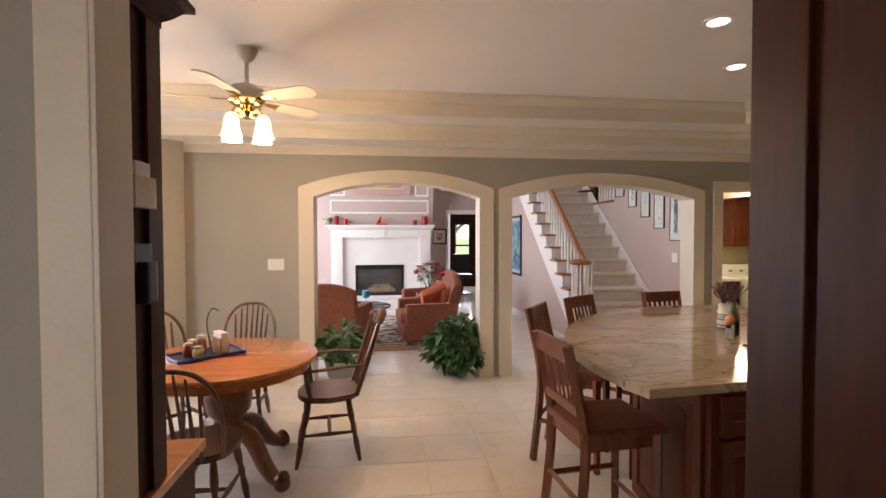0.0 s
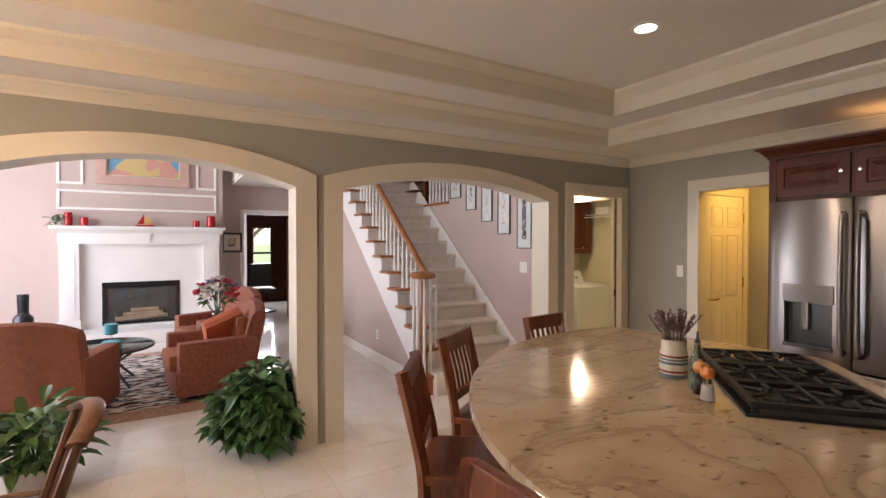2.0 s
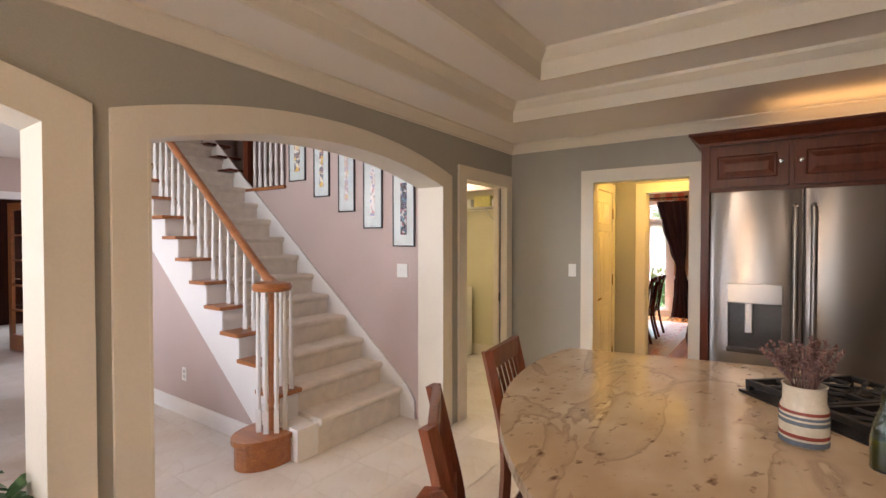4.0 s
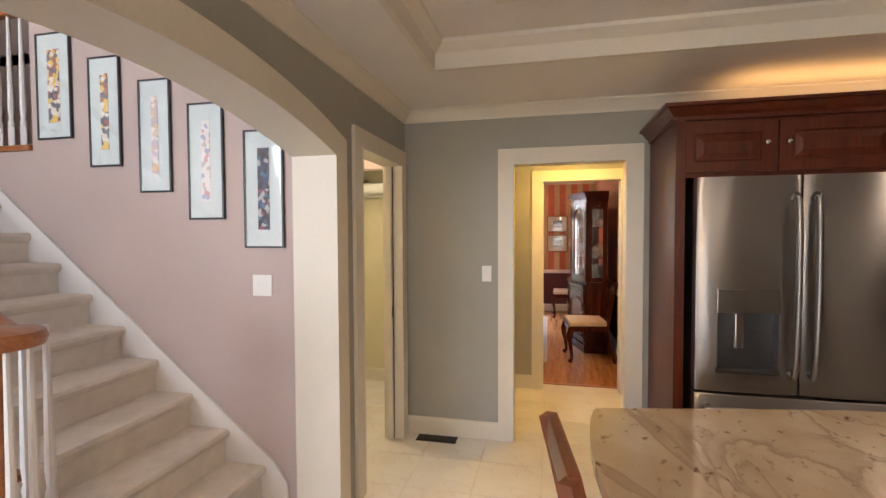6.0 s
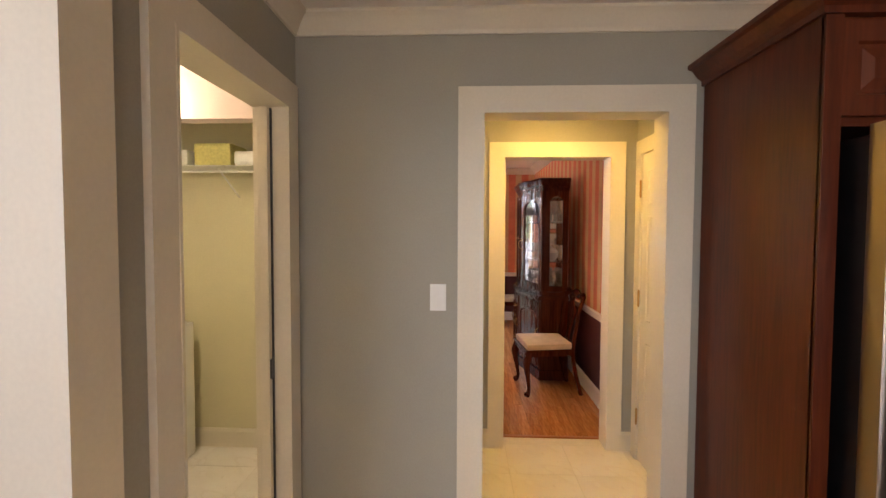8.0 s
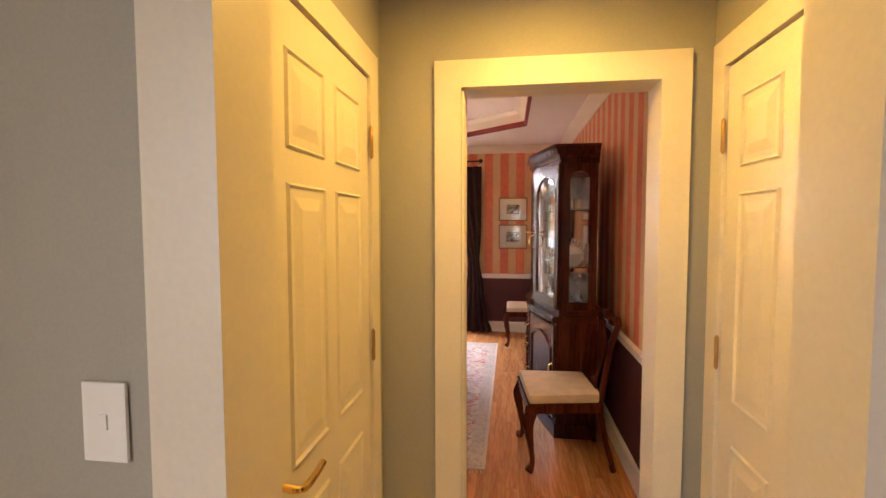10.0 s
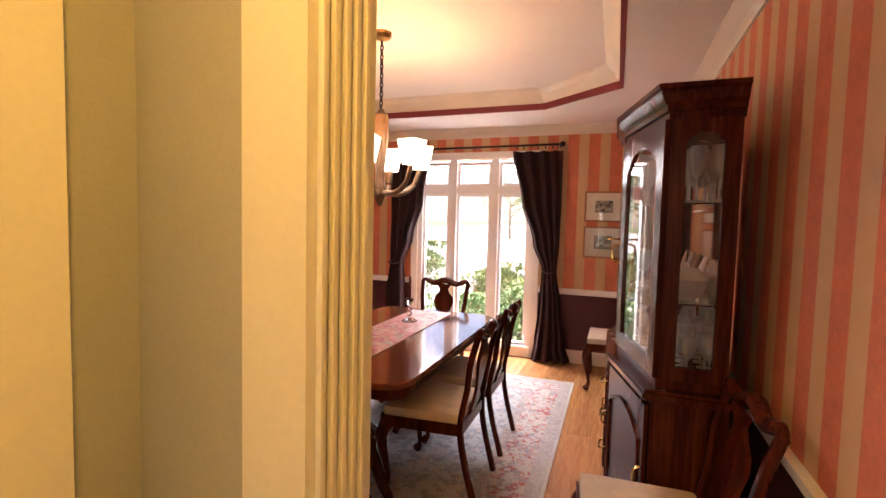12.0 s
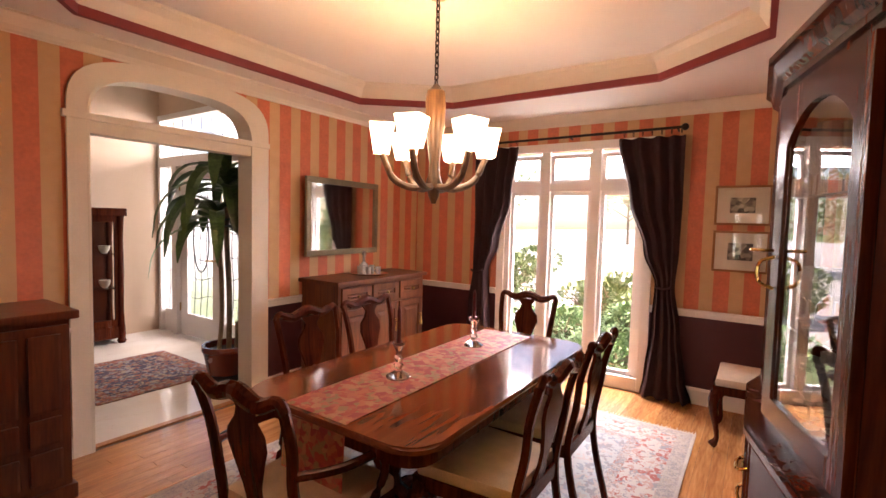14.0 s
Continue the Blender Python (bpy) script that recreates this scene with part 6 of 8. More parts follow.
for i in range(3):
    part("log", tube(bm_new(), [(-0.5 + 0.1 * i, BY - 0.05, 0.33 + 0.06 * i), (0.2 - 0.06 * i, BY - 0.045, 0.36 + 0.05 * i)], 0.035, 8), BARK, fp, "gas fire log")
pg = part("glass_front", box(bm_new(), FX0 + 0.05, BY - 0.095, FZ0 + 0.05, FX1 - 0.05, BY - 0.09, FZ1 - 0.09), GLASS, fp)
pg.visible_shadow = False


def wall_frame(name, x0, x1, z0, z1, w=0.035):
    bm = bm_new()
    for a, b, c, d in ((x0, x1, z0, z0 + w), (x0, x1, z1 - w, z1), (x0, x0 + w, z0 + w, z1 - w), (x1 - w, x1, z0 + w, z1 - w)):
        box(bm, a, BY - 0.018, c, b, BY - 0.001, d, 0.004)
    setting(name, bm, WHITE, "white panel moulding on the chimney breast", "trim")


wall_frame("panel_moulding_1", -1.20, 0.93, 2.02, 2.32)
wall_frame("panel_moulding_2", -1.20, -0.88, 2.40, 3.3)
wall_frame("panel_moulding_3", 0.63, 0.93, 2.40, 3.3)
PAINT_ART = blocks("landscape_painting_colours", [(0.55, 0.5, 0.2), (0.15, 0.35, 0.5), (0.6, 0.3, 0.25), (0.6, 0.45, 0.2), (0.2, 0.3, 0.12)], 5)
framed("landscape_painting", "bright landscape painting in a pale pink frame", pose(-0.10, BY - 0.002, 2.85), 1.25, 0.85, 0.13, 0.02, material("pale_pink_frame", (0.58, 0.38, 0.32), 0.5), MAT_C, PAINT_ART, 0.05, False, "painting")
RED = material("red_glaze", (0.42, 0.012, 0.012), 0.2)
for x, h, r in ((-0.86, 0.13, 0.05), (0.62, 0.11, 0.05), (0.84, 0.19, 0.065), (-1.05, 0.2, 0.05)):
    mg = thing("red_candle_jar", "red glazed candle jar on the mantel shelf", "jar", "jars on the mantel", at=pose(x, BY - 0.12, 1.77))
    part("jar", lathe(bm_new(), [(r * 0.8, 0), (r, 0.01), (r, h * 0.9), (r * 0.92, h), (r * 0.8, h), (r * 0.78, h * 0.7)], 18), RED, mg, "", True)
    part("candle", lathe(bm_new(), [(r * 0.7, h * 0.5), (r * 0.7, h * 0.8), (0.002, h * 0.82)], 14), CER, mg)
boat = thing("toy_sailboat", "small red and yellow wooden sailboat on the mantel", "ornament", at=pose(-0.10, BY - 0.12, 1.77))
part("hull", prism(bm_new(), [(-0.13, 0.03), (-0.09, 0.0), (0.1, 0.0), (0.14, 0.03)], -0.03, 0.03, "y"), RED, boat)
part("sail", prism(bm_new(), [(-0.10, 0.04), (-0.005, 0.04), (-0.005, 0.21)], -0.004, 0.004, "y"), RED, boat, "red sail")
part("sail", prism(bm_new(), [(0.005, 0.04), (0.12, 0.04), (0.005, 0.17)], -0.004, 0.004, "y"), material("ochre_sail", (0.6, 0.33, 0.06), 0.7), boat, "ochre sail")
spray = thing("mantel_greenery", "spray of green leaves on the mantel end", "plant", at=pose(-1.15, BY - 0.14, 1.77))
bm = bm_new()
rn = random.Random(4)
for i in range(40):
    a = rn.uniform(0, math.tau)
    b_ = Vector((rn.uniform(-0.12, 0.08), rn.uniform(-0.05, 0.03), rn.uniform(0.0, 0.12)))
    leaf_bm(bm, b_, b_ + Vector((0.12 * math.cos(a), 0.05 * math.sin(a), rn.uniform(-0.06, 0.08))), 0.03, 0.01)
part("leaves", bm, LEAF_PALE, spray)
framed("small_picture", "small print in a dark square frame on the pink wall", pose(1.22, LY - 0.002, 1.52), 0.34, 0.36, 0.035, 0.07, FRAME_K, MAT_C, ARTS[0], 0.025, False)
tv = thing("black_floor_vase", "tall black floor vase beside the hearth", "vase", at=pose(-1.45, 9.6, 0))
part("vase", lathe(bm_new(), [(0.09, 0), (0.11, 0.02), (0.11, 0.52), (0.08, 0.56), (0.06, 0.58), (0.065, 0.82), (0.07, 0.83), (0.05, 0.83), (0.045, 0.6)], 20), material("black_ceramic", (0.012, 0.014, 0.02), 0.25), tv, "", True)

# French doors to the study
def french_leaf(name, m, w, mat, label):
    d = thing(name, label, "door", at=m, kind="structure")
    bm = bm_new()
    box(bm, 0, -0.02, 0.01, 0.09, 0.02, 2.02)
    box(bm, w - 0.09, -0.02, 0.01, w, 0.02, 2.02)
    box(bm, 0.09, -0.02, 0.01, w - 0.09, 0.02, 0.22)
    box(bm, 0.09, -0.02, 1.92, w - 0.09, 0.02, 2.02)
    for i in range(1, 5):
        z = 0.22 + 1.70 * i / 5
        box(bm, 0.09, -0.018, z - 0.012, w - 0.09, 0.018, z + 0.012)
    part("door_frame", bm, mat, d)
    for i in range(5):
        z = 0.22 + 1.70 * i / 5
        g = part("pane", box(bm_new(), 0.09, -0.003, z + 0.012, w - 0.09, 0.003, z + 1.70 / 5 - 0.012), GLASS, d)
        g.visible_shadow = False
    part("lever_handle", tube(bm_new(), [(w - 0.04, -0.05, 0.98), (w - 0.14, -0.05, 0.98)], 0.009, 8), BRASS, d, "brass lever handle")
    return d


french_leaf("door_2", pose(1.45, LY - 0.01, 0, 0, 0, 262), 0.50, WHITE, "white glazed french door, folded open into the living room")
french_leaf("door_3", pose(2.43, LY + 0.16, 0, 0, 0, 100), 0.50, OAK_RAIL, "brown glazed french door, open into the study")
casing("study_casing", [(1.45, 0), (1.45, 2.04), (2.45, 2.04), (2.45, 0)], [(1.36, 0), (1.36, 2.13), (2.54, 2.13), (2.54, 0)], LY - 0.02, LY - 0.001, "y", WHITE, "white casing of the study doorway")
setting("wall_study_west", box(bm_new(), 0.9, LY + .14, 0, 1.0, 14.0, 3.0), CHERRY_DARK, "dark study wall", "wall")
setting("wall_study_east", box(bm_new(), 3.5, LY + .14, 0, 3.6, 14.0, 3.0), CHERRY_DARK, "dark study wall", "wall")
setting("ceiling_study", box(bm_new(), 0.9, LY + .14, 2.6, 3.6, 14.1, 2.7), CEIL, "study ceiling", "ceiling")
sw_ = sash_window("window_4", pose(0.9, 14.0, 0), 1.12, 1.62, 0.58, 1.92, "study window with bright greenery behind", mat=CHERRY_DARK)
oc = thing("office_chair", "black office chair in the study", "chair", at=pose(2.0, 12.3, 0))
part("seat", box(bm_new(), -0.25, -0.25, 0.44, 0.25, 0.25, 0.52, 0.03), BLACK, oc)
part("backrest", box(bm_new(), -0.24, 0.2, 0.55, 0.24, 0.28, 1.05, 0.03), BLACK, oc)
part("post", lathe(bm_new(), [(0.03, 0.05), (0.03, 0.44)], 10), BLACK, oc)
part("base", lathe(bm_new(), [(0.28, 0), (0.28, 0.03), (0.04, 0.06)], 10), BLACK, oc)


# ---- living room: seating ----
def armchair(mat, side, label, m, cushion=None):
    c = thing("armchair", label, "armchair", "living room armchairs", at=m)
    part("base", box(bm_new(), -0.36, -0.36, 0.05, 0.38, 0.36, 0.28, 0.02), side, c)
    part("seat_cushion", box(bm_new(), -0.24, -0.25, 0.275, 0.42, 0.25, 0.43, 0.04), mat, c)
    for s in (-1, 1):
        y0, y1 = (0.255, 0.40) if s > 0 else (-0.40, -0.255)
        part("arm", box(bm_new(), -0.36, y0, 0.05, 0.36, y1, 0.565, 0.04), side, c)
    bm = bm_new()
    rows = []
    for k in range(17):
        y = -0.38 + 0.76 * k / 16
        top = 0.90 - 0.9 * abs(y) ** 2.4
        wing = 0.32 * abs(y) ** 1.7
        prof = [(-0.40, 0.22), (-0.44, 0.45), (-0.50, top - 0.08), (-0.50, top - 0.02), (-0.46, top), (-0.40, top - 0.01), (-0.36, top - 0.06), (-0.27, 0.45), (-0.22, 0.22)]
        rows.append([bm.verts.new((px + wing, y, pz)) for px, pz in prof])
    for a, b in zip(rows, rows[1:]):
        for k in range(9):
            bm.faces.new((a[k], a[(k + 1) % 9], b[(k + 1) % 9], b[k]))
    bm.faces.new(rows[0])
    bm.faces.new(rows[-1])
    part("backrest", bm, side, c, "", True)
    part("back_cushion", box(bm_new(), -0.31, -0.25, 0.42, -0.19, 0.25, 0.74, 0.05), mat, c)
    for x in (-0.3, 0.32):
        for y in (-0.32, 0.32):
            part("foot", box(bm_new(), x - 0.025, y - 0.025, 0, x + 0.025, y + 0.025, 0.055), CHAIR_WOOD, c)
    return c


armchair(RUST, RUST, "rust leather armchair on the patterned rug", pose(-0.66, 6.62, 0.012, 0, 0, 75))
armchair(RUST, RUST_SIDE, "patterned rust armchair with an orange cushion", pose(0.60, 6.86, 0.012, 0, 0, 188))
armchair(RUST, RUST_SIDE, "patterned rust armchair beyond the side table", pose(0.75, 8.25, 0.012, 0, 0, 200))
cu = solid("throw_cushion", box(bm_new(), -0.2, -0.06, -0.2, 0.2, 0.06, 0.2, 0.055), ORANGE, "orange velvet throw cushion on the armchair", "cushion")
cu.matrix_basis = pose(0.72, 6.86, 0.62, 62, 45, 80)
st = thing("side_table", "small dark side table between the armchairs", "side table", at=pose(0.72, 7.6, 0))
part("tabletop", lathe(bm_new(), [(0.2, 0.53), (0.21, 0.545), (0.2, 0.56), (0.002, 0.561)], 24), CHAIR_WOOD, st, "", True)
part("pedestal", lathe(bm_new(), [(0.15, 0.012), (0.14, 0.03), (0.03, 0.06), (0.025, 0.3), (0.035, 0.53)], 16), CHAIR_WOOD, st, "", True)
fl = thing("flower_bouquet", "bouquet of pink and white flowers in a glass vase", "flowers", at=pose(0.72, 7.6, 0.562))
part("vase", lathe(bm_new(), [(0.05, 0), (0.06, 0.01), (0.07, 0.18), (0.062, 0.18), (0.052, 0.02)], 18), GLASS, fl, "", True)
rn = random.Random(9)
bm, stems = bm_new(), bm_new()
for i in range(90):
    a, el = rn.uniform(0, math.tau), rn.uniform(-0.2, 1)
    r = 0.17 * math.sqrt(1 - min(0.9, abs(el)) ** 2)
    b_ = Vector((r * 0.8 * math.cos(a), r * 0.8 * math.sin(a), 0.28 + 0.15 * el))
    leaf_bm(bm, b_, b_ + Vector((0.09 * math.cos(a), 0.09 * math.sin(a), rn.uniform(-0.05, 0.05))), 0.035, 0.01)
    if i % 6 == 0:
        tube(stems, [(0, 0, 0.03), tuple(b_)], 0.004, 4)
part("leaves", bm, LEAF, fl)
part("stems", stems, LEAF, fl)
BLOOMS = [material("white_petals", (0.78, 0.74, 0.66), 0.6), material("pink_petals", (0.66, 0.07, 0.10), 0.6), material("lilac_petals", (0.30, 0.26, 0.48), 0.6)]
for i in range(24):
    a, el = rn.uniform(0, math.tau), rn.uniform(0.0, 1)
    r = 0.22 * math.sqrt(1 - min(0.95, el) ** 2)
    bm = bm_new()
    cx, cy, cz = r * math.cos(a), r * math.sin(a), 0.30 + 0.21 * el
    for k in range(11):
        b_ = rn.uniform(0, math.tau)
        leaf_bm(bm, (cx, cy, cz), (cx + 0.065 * math.cos(b_), cy + 0.065 * math.sin(b_), cz + rn.uniform(-0.01, 0.055)), 0.055, 0.02)
    part("bloom", bm, BLOOMS[(1, 0, 0, 1, 2)[i % 5]], fl)
# rug and coffee table
RUG_Z = material("zebra_rug", (0.60, 0.56, 0.50), 0.95, scale=6, fine=200)
n_, l_ = RUG_Z.node_tree.nodes, RUG_Z.node_tree.links
nz, rp, tc_, mp_ = n_.new("ShaderNodeTexNoise"), n_.new("ShaderNodeValToRGB"), n_.new("ShaderNodeTexCoord"), n_.new("ShaderNodeMapping")
mp_.inputs["Scale"].default_value = (4.5, 13, 1)
nz.inputs["Scale"].default_value, nz.inputs["Detail"].default_value, nz.inputs["Distortion"].default_value = 1.6, 1.5, 0.8
rp.color_ramp.elements[0].position, rp.color_ramp.elements[0].color = 0.46, (0.02, 0.018, 0.018, 1)
rp.color_ramp.elements[1].position, rp.color_ramp.elements[1].color = 0.52, (0.62, 0.56, 0.50, 1)
l_.new(tc_.outputs["Object"], mp_.inputs[0])
l_.new(mp_.outputs[0], nz.inputs[0])
l_.new(nz.outputs[0], rp.inputs[0])
l_.new(rp.outputs[0], n_["Principled BSDF"].inputs["Base Color"])
rug = thing("living_rug", "black and cream patterned rug with a tan border", "rug")
part("border", box(bm_new(), -1.7, 6.2, 0.0005, 1.15, 9.0, 0.010, 0.003), material("tan_rug_border", (0.42, 0.26, 0.18), 0.95, vary=0.2, scale=20, fine=150, bump=0.4), rug, "tan border")
part("field", box(bm_new(), -1.5, 6.45, 0.010, 0.95, 8.8, 0.0125), RUG_Z, rug)
ctb = thing("coffee_table", "round glass coffee table on a dark iron base", "coffee table", at=pose(-0.40, 7.5, 0.0125))
part("tabletop", lathe(bm_new(), [(0.46, 0.395), (0.47, 0.40), (0.47, 0.41), (0.46, 0.415), (0.002, 0.4155)], 40), glass("smoked_glass", (0.75, 0.82, 0.80)), ctb, "", True)
part("rim", lathe(bm_new(), [(0.46, 0.385), (0.485, 0.39), (0.487, 0.412), (0.475, 0.418), (0.472, 0.39)], 40), STEEL_DARK, ctb, "", True)
for i in range(4):
    a = radians(45 + 90 * i)
    part("leg", tube(bm_new(), curve_pts([(0.42 * math.cos(a), 0.42 * math.sin(a), 0.39), (0.2 * math.cos(a), 0.2 * math.sin(a), 0.22), (0.38 * math.cos(a), 0.38 * math.sin(a), 0.0)], 6), 0.014, 6), STEEL_DARK, ctb, "", True)
TURQ = material("turquoise_wax", (0.08, 0.42, 0.50), 0.4)
for x, y, h, r, stem in ((-0.30, 7.38, 0.10, 0.06, 0.15), (-0.62, 7.35, 0.14, 0.045, 0.0), (-0.28, 7.20, 0.10, 0.085, 0.0), (-0.55, 7.15, 0.05, 0.05, 0.0)):
    cd = thing("turquoise_candle", "turquoise pillar candle on the coffee table", "candle", "candles on the coffee table", at=pose(x, y, 0.4282))
    if stem:
        part("holder", lathe(bm_new(), [(0.04, 0), (0.04, 0.01), (0.01, 0.02), (0.01, stem - 0.02), (0.06, stem - 0.005), (0.06, stem)], 16), GLASS, cd, "", True)
    part("candle", lathe(bm_new(), [(r * 0.95, stem), (r, stem + 0.005), (r, stem + h - 0.005), (r * 0.9, stem + h), (0.002, stem + h - 0.004)], 18), TURQ, cd, "", True)


# ---- back hall doors ----
def six_panel_door(name, m, w, label, lever=True, hinge_right=True):
    """A closed six-panel door with its casing; it faces -y, and x runs along the wall."""
    d = thing(name, label, "door", at=m, kind="structure")
    h, t = 2.02, 0.012
    slab = part("door_panel", box(bm_new(), 0, -t, 0.01, w, -0.001, h), TRIM, d)
    cols = ((0.11, w / 2 - 0.05), (w / 2 + 0.05, w - 0.11))
    for x0, x1 in cols:
        for z0, z1 in ((0.22, 0.80), (0.96, 1.60), (1.70, 1.90)):
            bm = bm_new()
            o = [bm.verts.new((x, -t - 0.0005, z)) for x, z in ((x0, z0), (x1, z0), (x1, z1), (x0, z1))]
            rim_ = [bm.verts.new((x, -t - 0.007, z)) for x, z in ((x0 - 0.006, z0 - 0.006), (x1 + 0.006, z0 - 0.006), (x1 + 0.006, z1 + 0.006), (x0 - 0.006, z1 + 0.006))]
            back = [bm.verts.new((x, -t, z)) for x, z in ((x0 - 0.012, z0 - 0.012), (x1 + 0.012, z0 - 0.012), (x1 + 0.012, z1 + 0.012), (x0 - 0.012, z1 + 0.012))]
            f = [bm.verts.new((x, -t - 0.002, z)) for x, z in ((x0 + 0.02, z0 + 0.02), (x1 - 0.02, z0 + 0.02), (x1 - 0.02, z1 - 0.02), (x0 + 0.02, z1 - 0.02))]
            g = [bm.verts.new((x, -t - 0.009, z)) for x, z in ((x0 + 0.05, z0 + 0.05), (x1 - 0.05, z0 + 0.05), (x1 - 0.05, z1 - 0.05), (x0 + 0.05, z1 - 0.05))]
            for a, b in ((back, rim_), (rim_, o), (o, f), (f, g)):
                for k in range(4):
                    bm.faces.new((a[k], a[(k + 1) % 4], b[(k + 1) % 4], b[k]))
            bm.faces.new(g)
            part("panel", bm, TRIM, slab)
    bm = bm_new()
    prism(bm, [(-0.005, 0), (-0.005, h + 0.008), (w + 0.005, h + 0.008), (w + 0.005, 0), (w + 0.095, 0), (w + 0.095, h + 0.10), (-0.095, h + 0.10), (-0.095, 0)], -0.024, -0.001, "y")
    part("casing", bm, TRIM, d)
    hx = w - 0.004 if hinge_right else 0.004
    for z in (0.30, 1.085, 1.80):
        part("hinge", lathe(bm_new(), [(0.002, -0.058), (0.007, -0.05), (0.007, 0.05), (0.002, 0.058)], 8, hx, -0.027, z), BRASS, d, "antique brass hinge", True)
    if lever:
        kx = 0.06 if hinge_right else w - 0.06
        s = 1 if hinge_right else -1
        part("lever_handle", tube(bm_new(), curve_pts([(kx, -0.012, 0.93), (kx, -0.055, 0.93), (kx + 0.05 * s, -0.06, 0.93), (kx + 0.11 * s, -0.058, 0.935)], 4), 0.009, 8), BRIGHT_BRASS, d, "brass lever handle", True)
    return d


six_panel_door("door_4", pose(5.025, HY1, 0), 0.71, "cream six-panel hall door, closed", True, True)
six_panel_door("door_5", pose(5.795, HY0, 0, 0, 0, 180), 0.71, "cream six-panel hall door, closed, with brass hinges", True, False)
# unseen ceiling lamp, its dome assumed to go with the warm hall light
hl = thing("hall_ceiling_light", "unseen, assumed glass dome ceiling light in the back hall", "ceiling light", at=pose(5.39, 3.64, 2.45))
part("pan", lathe(bm_new(), [(0.11, -0.02), (0.11, -0.001)], 24), BRASS, hl)
part("dome", lathe(bm_new(), [(0.01, -0.085), (0.06, -0.075), (0.10, -0.045), (0.105, -0.02)], 24), SHADE, hl, "lit glass dome", True)


# ---- dining room: chairs ----
def dining_chair(arms=False):
    c = thing("dining_chair", "dark mahogany armchair with a vase splat and cream seat" if arms else "dark mahogany dining chair with a vase splat and cream seat", "chair", "dining chairs")
    bm = box(bm_new(), -0.20, -0.22, 0.425, 0.23, 0.22, 0.485, 0.025)
    for v in bm.verts:
        if v.co.x > 0:
            v.co.y *= 1.14
        if v.co.z > 0.47:
            v.co.z += 0.012 * (1 - (v.co.y / 0.25) ** 2)
    part("seat", bm, CREAM_FAB, c, "cream upholstered slip seat", True)
    bm = bm_new()
    prism(bm, [(-0.215, -0.225), (0.24, -0.258), (0.24, 0.258), (-0.215, 0.225)], 0.375, 0.435)
    part("seat_rail", bm, MAHOG, c)
    for s in (-1, 1):
        part("front_leg", tube(bm_new(), curve_pts([(0.205, s * 0.225, 0.40), (0.235, s * 0.25, 0.31), (0.215, s * 0.235, 0.16), (0.205, s * 0.225, 0.06), (0.235, s * 0.245, 0.012)], 5), [0.042, 0.041, 0.04, 0.038, 0.036, 0.033, 0.03, 0.027, 0.024, 0.021, 0.019, 0.017, 0.016, 0.015, 0.015, 0.016, 0.018, 0.022, 0.026, 0.028, 0.02], 8), MAHOG, c, "", True)
        post = curve_pts([(-0.29, s * 0.20, 0.0), (-0.225, s * 0.205, 0.25), (-0.205, s * 0.21, 0.43), (-0.235, s * 0.20, 0.62), (-0.255, s * 0.215, 0.77), (-0.295, s * 0.225, 0.915)], 4)
        part("back_post", tube(bm_new(), post, 0.021, 6, 0.85), MAHOG, c, "", True)
    crest = curve_pts([(-0.295, -0.235, 0.905), (-0.298, -0.20, 0.935), (-0.302, -0.11, 0.905), (-0.306, 0, 0.935), (-0.302, 0.11, 0.905), (-0.298, 0.20, 0.935), (-0.295, 0.235, 0.905)], 5)
    part("crest_rail", tube(bm_new(), crest, [0.024 + 0.007 * math.cos((k - 15) / 15 * math.pi) for k in range(31)], 8), MAHOG, c, "", True)
    prof = [(0.045, 0.43), (0.055, 0.47), (0.035, 0.52), (0.04, 0.58), (0.075, 0.68), (0.095, 0.73), (0.09, 0.78), (0.05, 0.825), (0.04, 0.86), (0.075, 0.905)]
    bm = bm_new()
    rows = []
    for w, z in prof:
        x = -0.205 - 0.055 * math.sin((z - 0.43) / 0.52 * 2.2) - 0.05 * max(0, z - 0.7)
        rows.append([bm.verts.new((x + dx, dy, z)) for dx, dy in ((0.008, -w), (0.008, w), (-0.008, w), (-0.008, -w))])
    for a, b in zip(rows, rows[1:]):
        for k in range(4):
            bm.faces.new((a[k], a[(k + 1) % 4], b[(k + 1) % 4], b[k]))
    bm.faces.new(rows[0])
    bm.faces.new(rows[-1])
    part("splat", bm, MAHOG, c, "", True)
    if arms:
        for s in (-1, 1):
            part("arm", tube(bm_new(), curve_pts([(-0.245, s * 0.21, 0.68), (-0.10, s * 0.27, 0.665), (0.06, s * 0.285, 0.655), (0.13, s * 0.255, 0.645)], 5), 0.019, 8, 0.8), MAHOG, c, "", True)
            part("arm_post", tube(bm_new(), curve_pts([(0.11, s * 0.262, 0.645), (0.125, s * 0.28, 0.56), (0.07, s * 0.255, 0.43)], 5), 0.017, 8), MAHOG, c, "", True)
    return c


dc = dining_chair()
dc.matrix_basis = pose(7.93, 4.50, 0.012, 0, 0, 90)
for x, y, a, z in ((8.52, 4.50, 90, 0.012), (8.03, 5.54, -90, 0.012), (8.55, 5.54, -90, 0.012), (9.28, 5.07, 180, 0.012), (7.19, 3.42, 96, 0.002), (10.05, 3.55, 90, 0.002)):
    copy_thing(dc, pose(x, y, z, 0, 0, a))
da = dining_chair(True)
da.matrix_basis = pose(7.31, 4.975, 0.012, 0, 0, 2)

